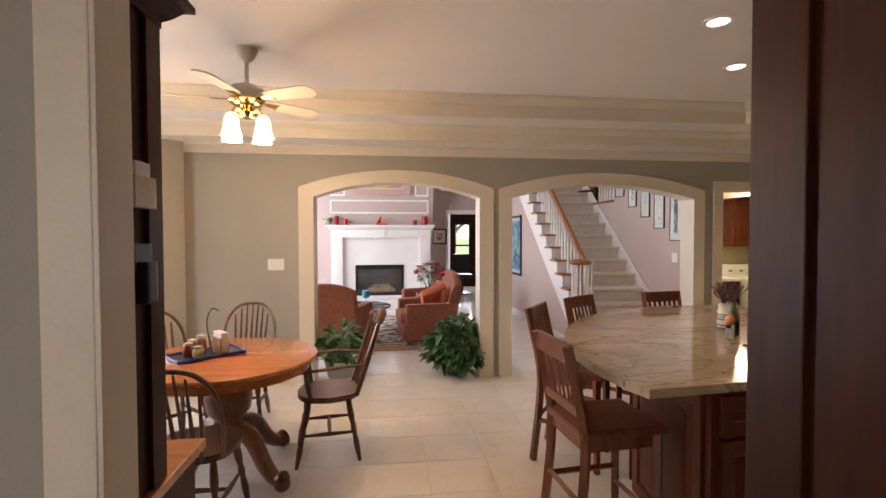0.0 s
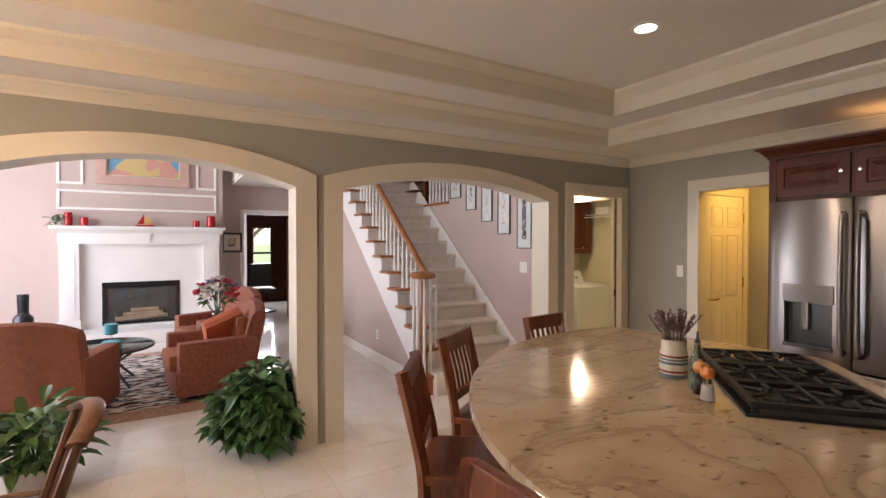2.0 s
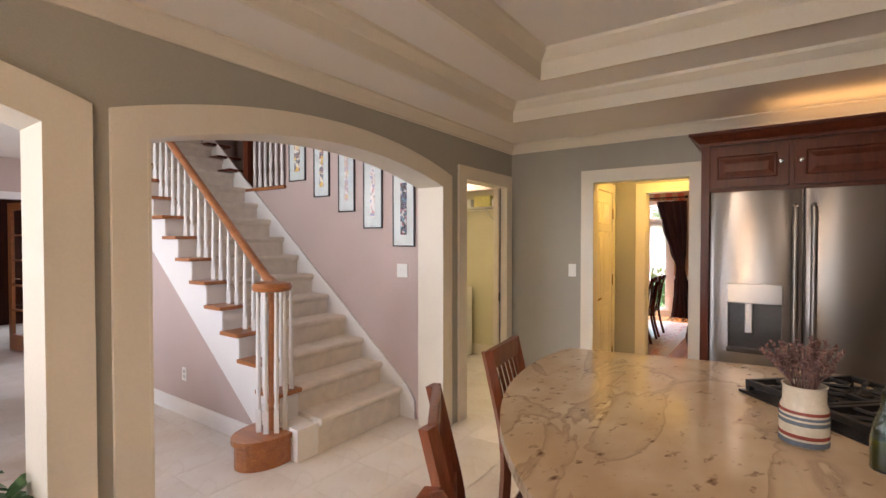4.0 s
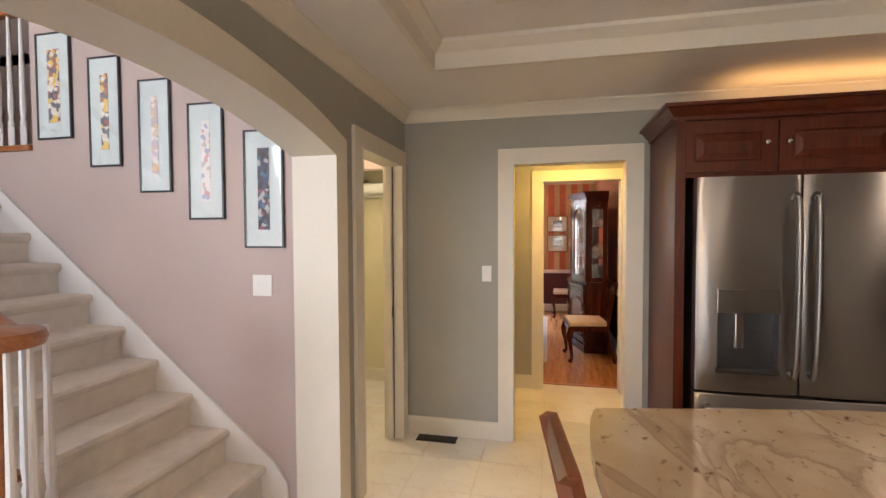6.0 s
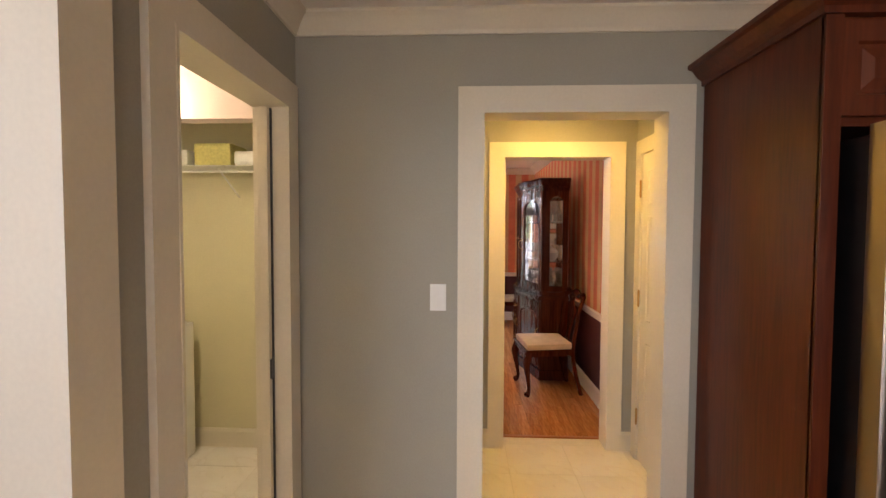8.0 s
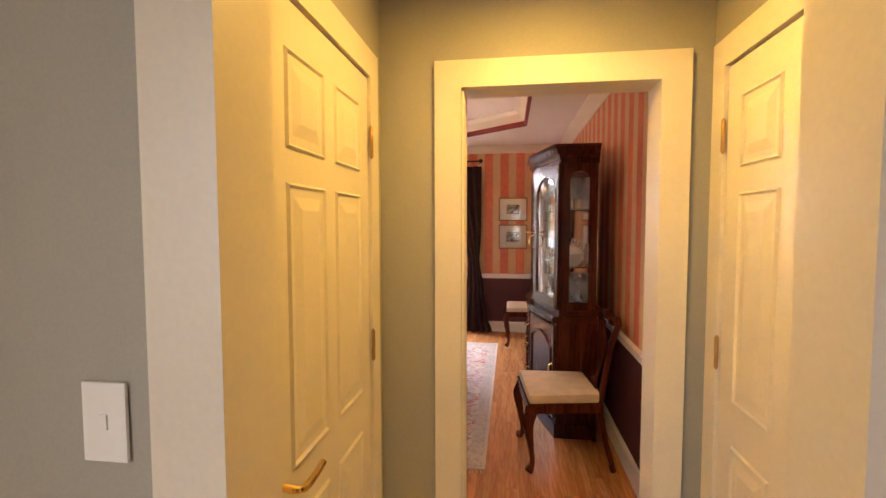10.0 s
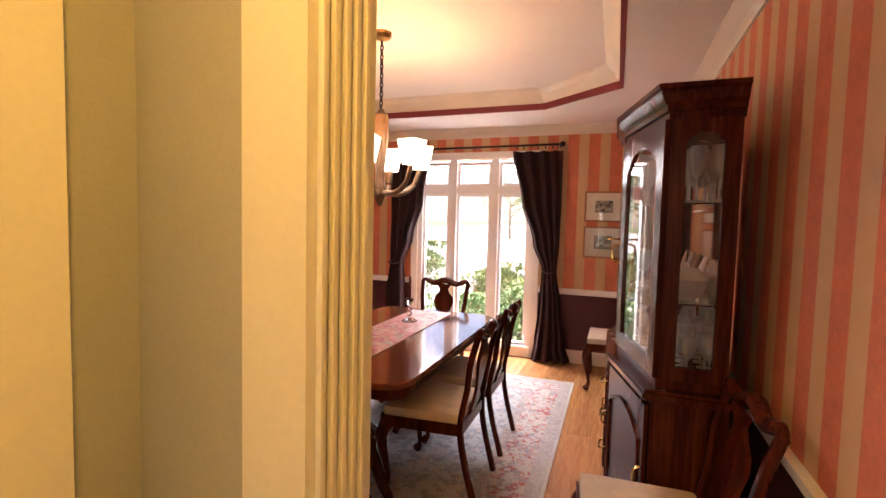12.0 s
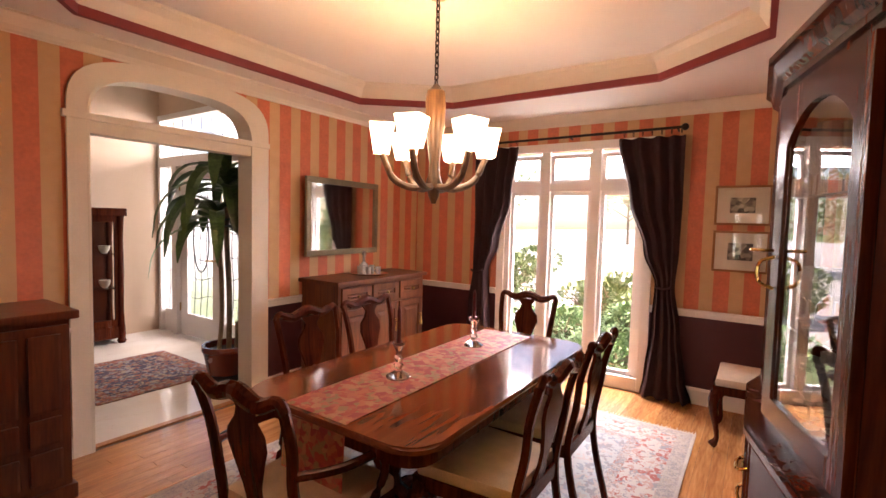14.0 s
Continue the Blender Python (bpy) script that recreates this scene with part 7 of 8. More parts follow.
# ---- dining table ----
dt = thing("dining_table", "polished mahogany double-pedestal dining table", "table", at=pose(8.215, 4.95, 0.012))
hw, hd = 0.89, 0.497
outline = []
for cx, cy, a0 in ((hw - 0.12, hd - 0.12, 0), (-hw + 0.12, hd - 0.12, 90), (-hw + 0.12, -hd + 0.12, 180), (hw - 0.12, -hd + 0.12, 270)):
    outline += [(cx + 0.12 * math.cos(radians(a0 + 15 * i)), cy + 0.12 * math.sin(radians(a0 + 15 * i))) for i in range(7)]
bm = prism(bm_new(), outline, 0.71, 0.74)
bmesh.ops.bevel(bm, geom=[e for e in bm.edges if abs(e.verts[0].co.z - e.verts[1].co.z) < 0.01], offset=0.009, segments=3, affect="EDGES")
part("tabletop", bm, MAHOG_TOP, dt, "", True)
part("apron", prism(bm_new(), [(x * 0.955, y * 0.93) for x, y in outline], 0.645, 0.711), MAHOG, dt)
for px in (-0.45, 0.45):
    ped = part("pedestal", lathe(bm_new(), [(0.08, 0.16), (0.10, 0.18), (0.10, 0.24), (0.06, 0.28), (0.055, 0.34), (0.085, 0.42), (0.09, 0.47), (0.06, 0.53), (0.05, 0.58), (0.09, 0.645)], 20, px, 0), MAHOG, dt, "", True)
    for i in range(3):
        a = radians(120 * i + (60 if px > 0 else 0))
        c, s = math.cos(a), math.sin(a)
        path = curve_pts([(px + 0.06 * c, 0.06 * s, 0.21), (px + 0.18 * c, 0.18 * s, 0.20), (px + 0.30 * c, 0.30 * s, 0.08), (px + 0.37 * c, 0.37 * s, 0.03)], 5)
        part("foot", tube(bm_new(), path, [0.042 - 0.018 * k / (len(path) - 1) for k in range(len(path))], 8), MAHOG, ped, "", True)

FLORAL = blocks("floral_runner_cloth", [(0.40, 0.08, 0.06), (0.46, 0.16, 0.10), (0.46, 0.25, 0.15), (0.33, 0.05, 0.06), (0.42, 0.13, 0.10), (0.30, 0.22, 0.12)], 34)
fn, fl_ = FLORAL.node_tree.nodes, FLORAL.node_tree.links
wz, vm, tcx = fn.new("ShaderNodeTexNoise"), fn.new("ShaderNodeVectorMath"), fn.new("ShaderNodeTexCoord")
wz.inputs["Scale"].default_value = 26
vm.operation = "MULTIPLY_ADD"
vm.inputs[1].default_value = (0.06, 0.06, 0.06)
fl_.new(tcx.outputs["Object"], wz.inputs[0])
fl_.new(wz.outputs["Color"], vm.inputs[0])
fl_.new(tcx.outputs["Object"], vm.inputs[2])
for node in fn:
    if node.type == "TEX_VORONOI":
        fl_.new(vm.outputs[0], node.inputs[0])
bm = bm_new()
path = [(7.325, 0.50), (7.332, 0.62), (7.338, 0.735), (7.345, 0.753), (7.365, 0.7575), (8.98, 0.7575), (9.02, 0.7575)]
up = [bm.verts.new((x, 4.805, z)) for x, z in path], [bm.verts.new((x, 5.15, z)) for x, z in path]
dn = [bm.verts.new((x + (0.003 if z < 0.75 else 0), 4.805, z - (0 if z < 0.75 else 0.003))) for x, z in path], [bm.verts.new((x + (0.003 if z < 0.75 else 0), 5.15, z - (0 if z < 0.75 else 0.003))) for x, z in path]
for i in range(len(path) - 1):
    bm.faces.new((up[0][i], up[0][i + 1], up[1][i + 1], up[1][i]))
    bm.faces.new((dn[0][i], dn[0][i + 1], dn[1][i + 1], dn[1][i]))
    bm.faces.new((up[0][i], up[0][i + 1], dn[0][i + 1], dn[0][i]))
    bm.faces.new((up[1][i], up[1][i + 1], dn[1][i + 1], dn[1][i]))
solid("table_runner", bm, FLORAL, "red floral table runner hanging over the table end", "table runner")
for x, y in ((7.855, 4.978), (8.58, 4.987)):
    cs = thing("crystal_candlestick", "cut crystal candlestick with a dark red taper on the runner", "candlestick", "candlesticks on the dining table", at=pose(x, y, 0.7585))
    part("stick", lathe(bm_new(), [(0.056, 0), (0.06, 0.006), (0.046, 0.016), (0.022, 0.032), (0.014, 0.042), (0.025, 0.06), (0.014, 0.077), (0.023, 0.093), (0.013, 0.108), (0.016, 0.13), (0.033, 0.164), (0.035, 0.172), (0.028, 0.172), (0.012, 0.156)], 12), STICK_CRYSTAL, cs)
    part("taper", lathe(bm_new(), [(0.011, 0.156), (0.010, 0.32), (0.004, 0.34), (0.001, 0.342)], 12), material("burgundy_wax", (0.10, 0.006, 0.012), 0.35), cs, "dark red taper", True)

# rug
def oriental(name, base, a, b, s):
    m = blocks(name, [base, base, a, b, base, (0.30, 0.28, 0.30)], s)
    n, l = m.node_tree.nodes, m.node_tree.links
    wz, vm, tcx = n.new("ShaderNodeTexNoise"), n.new("ShaderNodeVectorMath"), n.new("ShaderNodeTexCoord")
    wz.inputs["Scale"].default_value = s * 0.8
    vm.operation = "MULTIPLY_ADD"
    vm.inputs[1].default_value = (0.1, 0.1, 0.1)
    l.new(tcx.outputs["Object"], wz.inputs[0])
    l.new(wz.outputs["Color"], vm.inputs[0])
    l.new(tcx.outputs["Object"], vm.inputs[2])
    for node in n:
        if node.type == "TEX_VORONOI":
            l.new(vm.outputs[0], node.inputs[0])
    n["Principled BSDF"].inputs["Roughness"].default_value = 0.95
    for link in list(n["Principled BSDF"].inputs["Roughness"].links):
        l.remove(link)
    return m


RX0, RX1, RY0, RY1 = 6.93, 9.94, 3.885, 6.20
drug = thing("dining_rug", "pale grey oriental rug with a red patterned border and fringe", "rug")
part("ground", box(bm_new(), RX0, RY0, 0.0005, RX1, RY1, 0.009), material("rug_edge", (0.52, 0.46, 0.40), 0.95, vary=0.1, fine=200), drug, "pale rug edge")


def band(inset0, inset1, z, mat, label):
    bm = bm_new()
    a, b, c, d = RX0 + inset0, RX1 - inset0, RY0 + inset0, RY1 - inset0
    w = inset1 - inset0
    for p in ((a, c, b, c + w), (a, d - w, b, d), (a, c + w, a + w, d - w), (b - w, c + w, b, d - w)):
        box(bm, p[0], p[1], 0.008, p[2], p[3], z)
    part("border_band", bm, mat, drug, label)


band(0.02, 0.11, 0.0105, oriental("rug_guard_pattern", (0.46, 0.40, 0.36), (0.40, 0.34, 0.30), (0.30, 0.28, 0.29), 60), "pale guard band")
band(0.11, 0.33, 0.0108, oriental("rug_main_border", (0.50, 0.45, 0.42), (0.40, 0.13, 0.115), (0.46, 0.30, 0.27), 34), "red and grey main border")
band(0.33, 0.39, 0.0105, oriental("rug_inner_guard", (0.46, 0.40, 0.37), (0.38, 0.20, 0.18), (0.3, 0.29, 0.31), 60), "inner guard band")
part("field", box(bm_new(), RX0 + 0.39, RY0 + 0.39, 0.008, RX1 - 0.39, RY1 - 0.39, 0.0108), oriental("rug_field", (0.44, 0.44, 0.45), (0.29, 0.31, 0.35), (0.48, 0.40, 0.37), 30), drug, "grey-blue field")
bm = bm_new()
rn = random.Random(12)
for xe, s in ((RX0, -1), (RX1, 1)):
    for i in range(118):
        y = RY0 + 0.01 + i * 0.02
        tube(bm, [(xe, y, 0.005), (xe + s * rn.uniform(0.03, 0.055), y + rn.uniform(-0.012, 0.012), 0.003)], 0.003, 3)
tagged(part("fringe", bm, CER, drug, "cream fringe"), kind="stuff")

# ---- china hutch ----
hut = thing("china_cabinet", "dark mahogany china cabinet with arched glass doors, full of glassware", "china cabinet")
HB = 3.14
LOW = [(7.445, HB), (7.445, 3.415), (8.0, 3.565), (8.46, 3.565), (9.015, 3.415), (9.015, HB)]
UPP = [(7.465, HB), (7.465, 3.40), (8.0, 3.54), (8.46, 3.54), (8.995, 3.40), (8.995, HB)]


def grow(poly, d):
    cx, cy = 8.23, HB
    return [(x + (d if x > cx else -d), y + (d if y > HB + 0.01 else 0)) for x, y in poly]


part("lower_body", prism(bm_new(), LOW, 0.10, 0.82), MAHOG, hut)
part("plinth", prism(bm_new(), grow(LOW, 0.015), 0.0, 0.10), MAHOG, hut)
bm = prism(bm_new(), grow(LOW, 0.035), 0.82, 0.865)
bmesh.ops.bevel(bm, geom=[e for e in bm.edges if abs(e.verts[0].co.z - e.verts[1].co.z) < 0.01], offset=0.012, segments=2, affect="EDGES")
part("waist_moulding", bm, MAHOG, hut, "", True)
part("upper_base", prism(bm_new(), UPP, 0.865, 0.90), MAHOG, hut)
part("upper_top", prism(bm_new(), UPP, 1.925, 1.965), MAHOG, hut)
part("back_panel", box(bm_new(), 7.48, HB, 0.90, 8.98, HB + 0.012, 1.925), MIRROR, hut, "mirrored back panel")
crown_run(hut, [UPP[0], UPP[1], UPP[2], UPP[3], UPP[4], UPP[5]][::-1], 1.955, MAHOG, 0.095, 0.055)
for x, y in UPP:
    part("corner_post", lathe(bm_new(), [(0.022, 0.90), (0.022, 1.925)], 8, x + (0.02 if x < 8.2 else -0.02), y - 0.02 if y > HB + 0.1 else y + 0.03), MAHOG, hut)


def arched_door(parent, a, b, z0, z1, stile, mat, name="glass_door"):
    """A glazed frame with an arched head between two plan points (outside to the left of the way)."""
    d = Vector((b[0] - a[0], b[1] - a[1]))
    w = d.length
    m = pose(a[0], a[1], 0, 0, 0, math.degrees(math.atan2(d.y, d.x)))
    bm = bm_new()
    top = z1 - stile
    inner = [(stile, z0 + stile)] + [(p, q) for p, q in arch_line(stile, w - stile, top - 0.10, top, 12)] + [(w - stile, z0 + stile)]
    outer = [(0, z0), (0, z1), (w, z1), (w, z0)]
    lo = [bm.verts.new((p, 0.008, q)) for p, q in inner]
    hi = [bm.verts.new((p, -0.014, q)) for p, q in inner]
    for i in range(len(inner)):
        j = (i + 1) % len(inner)
        bm.faces.new((lo[i], lo[j], hi[j], hi[i]))
    for yy in (0.008, -0.014):
        o = [bm.verts.new((p, yy, q)) for p, q in outer]
        ring_ = lo if yy > 0 else hi
        k = len(inner)
        mid = k // 2
        bm.faces.new([o[0], o[1]] + [ring_[i] for i in range(1, -1, -1)])
        bm.faces.new([o[1]] + [o[2]] + [ring_[i] for i in range(k - 2, 0, -1)])
        bm.faces.new([o[2], o[3], ring_[k - 1], ring_[k - 2]])
        bm.faces.new([o[3], o[0], ring_[0], ring_[k - 1]])
    box(bm, 0, -0.0139, z0, 0.006, 0.0079, z1)
    box(bm, w - 0.006, -0.0139, z0, w, 0.0079, z1)
    ob = part(name, bm, mat, parent)
    ob.matrix_basis = m
    g = part("pane", prism(bm_new(), inner, -0.004, 0.0, "y"), GLASS, ob)
    g.visible_shadow = False
    return ob


arched_door(hut, (UPP[1][0], UPP[1][1] - 0.01), (UPP[0][0], HB + 0.01), 0.905, 1.925, 0.055, MAHOG, "side_glass")
arched_door(hut, (UPP[5][0], HB + 0.01), (UPP[4][0], UPP[4][1] - 0.01), 0.905, 1.925, 0.055, MAHOG, "side_glass")
for a, b in ((UPP[2], UPP[1]), ((8.23, 3.54), UPP[2]), (UPP[3], (8.23, 3.54)), (UPP[4], UPP[3])):
    arched_door(hut, a, b, 0.905, 1.925, 0.07 if abs(a[1] - b[1]) > 0.01 else 0.045, MAHOG)
part("door_pull", tube(bm_new(), curve_pts([(7.95, 3.545, 1.42), (7.95, 3.585, 1.40), (7.95, 3.585, 1.34), (7.95, 3.545, 1.32)], 4), 0.006, 6), BRIGHT_BRASS, hut, "brass drop pull", True)
part("key_handle", tube(bm_new(), curve_pts([(7.95, 3.55, 1.44), (7.95, 3.60, 1.44), (7.99, 3.61, 1.44)], 4), 0.006, 6), BRIGHT_BRASS, hut, "brass key in the door", True)
for z in (1.20, 1.60):
    s = part("glass_shelf", prism(bm_new(), [(x * 0.96 + 8.23 * 0.04, y - 0.03 if y > HB + .1 else y + 0.02) for x, y in UPP], z, z + 0.006), glass("green_edge_glass", (0.85, 0.93, 0.90)), hut)
    s.visible_shadow = False
# lower doors with arched mouldings and pulls
for a, b in ((LOW[2], LOW[1]), ((8.23, 3.565), (8.0, 3.565)), ((8.46, 3.565), (8.23, 3.565)), (LOW[4], LOW[3])):
    d = Vector((b[0] - a[0], b[1] - a[1]))
    w = d.length
    ob = part("lower_door", box(bm_new(), 0.02, -0.016, 0.13, w - 0.02, -0.001, 0.79, 0.004), MAHOG, hut)
    ob.matrix_basis = pose(a[0], a[1], 0, 0, 0, math.degrees(math.atan2(d.y, d.x)))
    line = [(0.07, 0.20)] + arch_line(0.07, w - 0.07, 0.62, 0.70, 10) + [(w - 0.07, 0.20), (0.07, 0.20)]
    part("panel_moulding", tube(bm_new(), [(p, -0.018, q) for p, q in line], 0.009, 6), MAHOG, ob)
    part("drop_pull", tube(bm_new(), curve_pts([(w - 0.045, -0.016, 0.52), (w - 0.045, -0.04, 0.50), (w - 0.045, -0.04, 0.46), (w - 0.045, -0.016, 0.44)], 4), 0.006, 6), BRIGHT_BRASS, ob, "brass drop pull", True)
for z in (0.66, 0.48, 0.30):
    part("bail_pull", tube(bm_new(), curve_pts([(8.07, 3.565, z + 0.02), (8.07, 3.61, z), (8.16, 3.61, z), (8.16, 3.565, z + 0.02)], 4), 0.006, 6), BRIGHT_BRASS, hut, "brass bail pull", True)

# glassware and plates inside, each a thing of its own
PORC = material("cream_porcelain", (0.72, 0.66, 0.55), 0.2)
GILT = material("patterned_porcelain", (0.62, 0.40, 0.24), 0.25, scale=20, fine=60, second=(0.70, 0.62, 0.50))


def goblet():
    g = thing("wine_goblet", "clear crystal goblet standing in the china cabinet", "goblet", "glassware in the china cabinet")
    part("glass", lathe(bm_new(), [(0.030, 0), (0.031, 0.003), (0.005, 0.012), (0.004, 0.07), (0.02, 0.085), (0.033, 0.11), (0.036, 0.14), (0.032, 0.175), (0.030, 0.175), (0.034, 0.14), (0.03, 0.112), (0.003, 0.09)], 10), CRYSTAL, g)
    return g


g0 = goblet()
rn = random.Random(21)
places = []
for z in (0.901, 1.2065, 1.6065):
    for k in range(9):
        x = 7.53 + 0.085 * k
        for y in (3.20, 3.285, 3.36, 3.43):
            if y < 3.36 + 0.26 * (x - 7.48) - 0.045 and not (1.1 < z < 1.5 and y < 3.3):
                places.append((x + rn.uniform(-0.012, 0.012), y + rn.uniform(-0.012, 0.012), z))
for i, p in enumerate(places):
    k = 1.25 if p[2] > 1.5 else rn.uniform(0.9, 1.1)
    m = pose(*p) @ Matrix.Diagonal((1, 1, k, 1))
    if i == 0:
        g0.matrix_basis = m
    else:
        copy_thing(g0, m)
plates = None
for i, (x, y, z, a) in enumerate(((7.62, 3.165, 1.2065, 8), (7.82, 3.165, 1.2065, 3), (8.02, 3.165, 1.2065, 2), (8.24, 3.165, 1.2065, -3), (8.46, 3.165, 1.2065, 0), (8.68, 3.165, 1.2065, -2))):
    m = pose(x, y, z, 0, 0, 90 + a) @ pose(0, 0, 0.092, 0, 75, 0) @ Matrix.Diagonal((0.75, 0.75, 0.75, 1))
    if plates is None:
        plates = thing("display_plate", "cream patterned porcelain plate stood on edge in the cabinet", "plate", "plates in the china cabinet")
        part("plate", lathe(bm_new(), [(0.06, 0), (0.065, 0.004), (0.085, 0.01), (0.122, 0.018), (0.123, 0.02), (0.085, 0.014), (0.003, 0.008)], 28), GILT, plates, "", True)
        part("well", lathe(bm_new(), [(0.06, 0.009), (0.06, 0.0095), (0.002, 0.0095)], 24), PORC, plates)
        plates.matrix_basis = m
    else:
        copy_thing(plates, m)
jug = thing("porcelain_tureen", "cream porcelain tureen on a cabinet shelf", "tureen")
jug.matrix_basis = pose(7.62, 3.29, 1.2065)
part("bowl", lathe(bm_new(), [(0.035, 0), (0.045, 0.01), (0.075, 0.05), (0.08, 0.09), (0.07, 0.1), (0.003, 0.11)], 20), PORC, jug, "", True)
part("lid", lathe(bm_new(), [(0.072, 0.1), (0.05, 0.13), (0.012, 0.14), (0.012, 0.155), (0.002, 0.16)], 20), PORC, jug, "", True)

# ---- sideboard, mirror, chest ----
sb = thing("sideboard", "brown wooden sideboard with drawers and tasselled keys", "sideboard")
SX, SXE, SY = 8.90, 10.145, 6.49
part("body", box(bm_new(), SX + 0.02, SY + 0.02, 0.10, SXE - 0.02, 6.975, 0.935, 0.004), SIDE_WOOD, sb)
part("plinth", box(bm_new(), SX + 0.01, SY + 0.01, 0, SXE - 0.01, 6.975, 0.10, 0.006), SIDE_WOOD, sb)
part("top", box(bm_new(), SX - 0.015, SY - 0.015, 0.935, SXE + 0.015, 6.985, 0.97, 0.01), SIDE_WOOD, sb)
w = (SXE - SX - 0.08) / 3
TASSEL = material("gold_tassel", (0.45, 0.28, 0.08), 0.8)
for i in range(3):
    x = SX + 0.04 + i * w
    df = front(sb, "drawer_front", pose(x + 0.01, SY + 0.02, 0.74), w - 0.02, 0.17, [(w / 2 - 0.01, 0.085)], SIDE_WOOD, BRASS)
    dd = front(sb, "door", pose(x + 0.01, SY + 0.02, 0.14), w - 0.02, 0.57, [(w - 0.07, 0.40)], SIDE_WOOD, BRASS)
    part("tassel", lathe(bm_new(), [(0.016, 0), (0.018, 0.03), (0.008, 0.055), (0.009, 0.065), (0.003, 0.10)], 8, w - 0.07, -0.045, 0.29), TASSEL, dd, "gold tassel", True)
tr = thing("decanter_tray", "silver tray with a crystal decanter and glasses", "tray", at=pose(9.55, 6.75, 0.9705))
part("tray", lathe(bm_new(), [(0.17, 0), (0.19, 0.012), (0.185, 0.014), (0.16, 0.004), (0.003, 0.004)], 28), CHROME, tr, "", True)
dn_ = thing("crystal_decanter", "cut crystal decanter with a stopper", "decanter", at=pose(9.50, 6.77, 0.975))
part("decanter", lathe(bm_new(), [(0.04, 0), (0.045, 0.01), (0.045, 0.09), (0.015, 0.12), (0.013, 0.16), (0.018, 0.165)], 12), CRYSTAL, dn_)
part("stopper", lathe(bm_new(), [(0.012, 0.165), (0.025, 0.19), (0.015, 0.22), (0.002, 0.225)], 8), CRYSTAL, dn_)
for k in range(5):
    a = radians(30 + 62 * k)
    tm = thing("tumbler", "small crystal tumbler on the tray", "glass", "glasses on the tray", at=pose(9.56 + 0.10 * math.cos(a), 6.75 + 0.10 * math.sin(a), 0.975))
    part("glass", lathe(bm_new(), [(0.022, 0), (0.024, 0.004), (0.03, 0.075), (0.027, 0.075), (0.02, 0.012)], 12), CRYSTAL, tm, "", True)
mir = thing("wall_mirror", "framed wall mirror in grey-gold on striped wallpaper", "mirror", at=pose(9.405, 6.966, 1.518, 0, 0, 3.5))
bm = bm_new()
W2, H2, B = 0.50, 0.36, 0.055
for a in ((-W2, -H2, W2, -H2 + B), (-W2, H2 - B, W2, H2), (-W2, -H2 + B, -W2 + B, H2 - B), (W2 - B, -H2 + B, W2, H2 - B)):
    box(bm, a[0], -0.035, a[1], a[2], -0.001, a[3], 0.01)
part("frame", bm, material("grey_gold_frame", (0.22, 0.18, 0.11), 0.45, 0.4, vary=0.15), mir)
part("mirror_glass", box(bm_new(), -W2 + B, -0.018, -H2 + B, W2 - B, -0.006, H2 - B), MIRROR, mir, "mirror glass")

ch = thing("panelled_chest", "red-brown mahogany chest with raised door panels", "chest", at=pose(-0.03, 0, 0))
part("body", box(bm_new(), 6.30, 6.52, 0.08, 7.09, 6.975, 0.955, 0.004), CHEST_WOOD, ch)
part("plinth", box(bm_new(), 6.28, 6.50, 0, 7.11, 6.975, 0.08, 0.006), CHEST_WOOD, ch)
part("top", box(bm_new(), 6.27, 6.485, 0.955, 7.125, 6.985, 1.0, 0.012), CHEST_WOOD, ch)
for i in range(2):
    x = 6.32 + 0.385 * i
    dd = part("door", box(bm_new(), x, 6.50, 0.11, x + 0.375, 6.519, 0.93, 0.004), CHEST_WOOD, ch)
    for c in range(2):
        for z0, z1 in ((0.14, 0.30), (0.33, 0.47), (0.50, 0.89)):
            part("raised_panel", box(bm_new(), x + 0.035 + 0.17 * c, 6.478, z0, x + 0.17 + 0.17 * c, 6.503, z1, 0.016), CHEST_WOOD, dd)

# ---- dining room: pictures, curtains, chandelier ----
GOLD_FR = material("gilt_brown_frame", (0.30, 0.14, 0.05), 0.4, 0.3)
PHOTO = blocks("old_engraving", [(0.12, 0.1, 0.09), (0.25, 0.22, 0.18), (0.4, 0.36, 0.3), (0.08, 0.07, 0.06)], 26)
for z, h in ((1.697, 0.32), (1.322, 0.335)):
    framed("framed_engraving", "small engraving with a wide cream mat in a gilt frame", pose(10.638, 3.705, z, 0, 0, -90), 0.39, h, 0.018, (0.09, 0.08), GOLD_FR, MAT_C, PHOTO, 0.022, True, group="engravings on the striped wall")

rod = thing("curtain_rod", "dark bronze curtain rod with ball ends above the window", "curtain rod")
BRZ = material("dark_bronze", (0.03, 0.02, 0.018), 0.4, 0.7)
part("rod", tube(bm_new(), [(10.56, 4.16, 2.35), (10.56, 6.18, 2.335)], 0.012, 10), BRZ, rod, "", True)
for y in (4.145, 6.19):
    bm = bm_new()
    bmesh.ops.create_uvsphere(bm, u_segments=14, v_segments=8, radius=0.03)
    bmesh.ops.translate(bm, verts=bm.verts, vec=(10.56, y, 2.35 if y < 5 else 2.335))
    part("finial", bm, BRZ, rod, "", True)
for y in (4.20, 5.13, 6.10):
    part("bracket", tube(bm_new(), [(10.56, y, 2.342), (10.64, y, 2.33)], 0.008, 6), BRZ, rod)


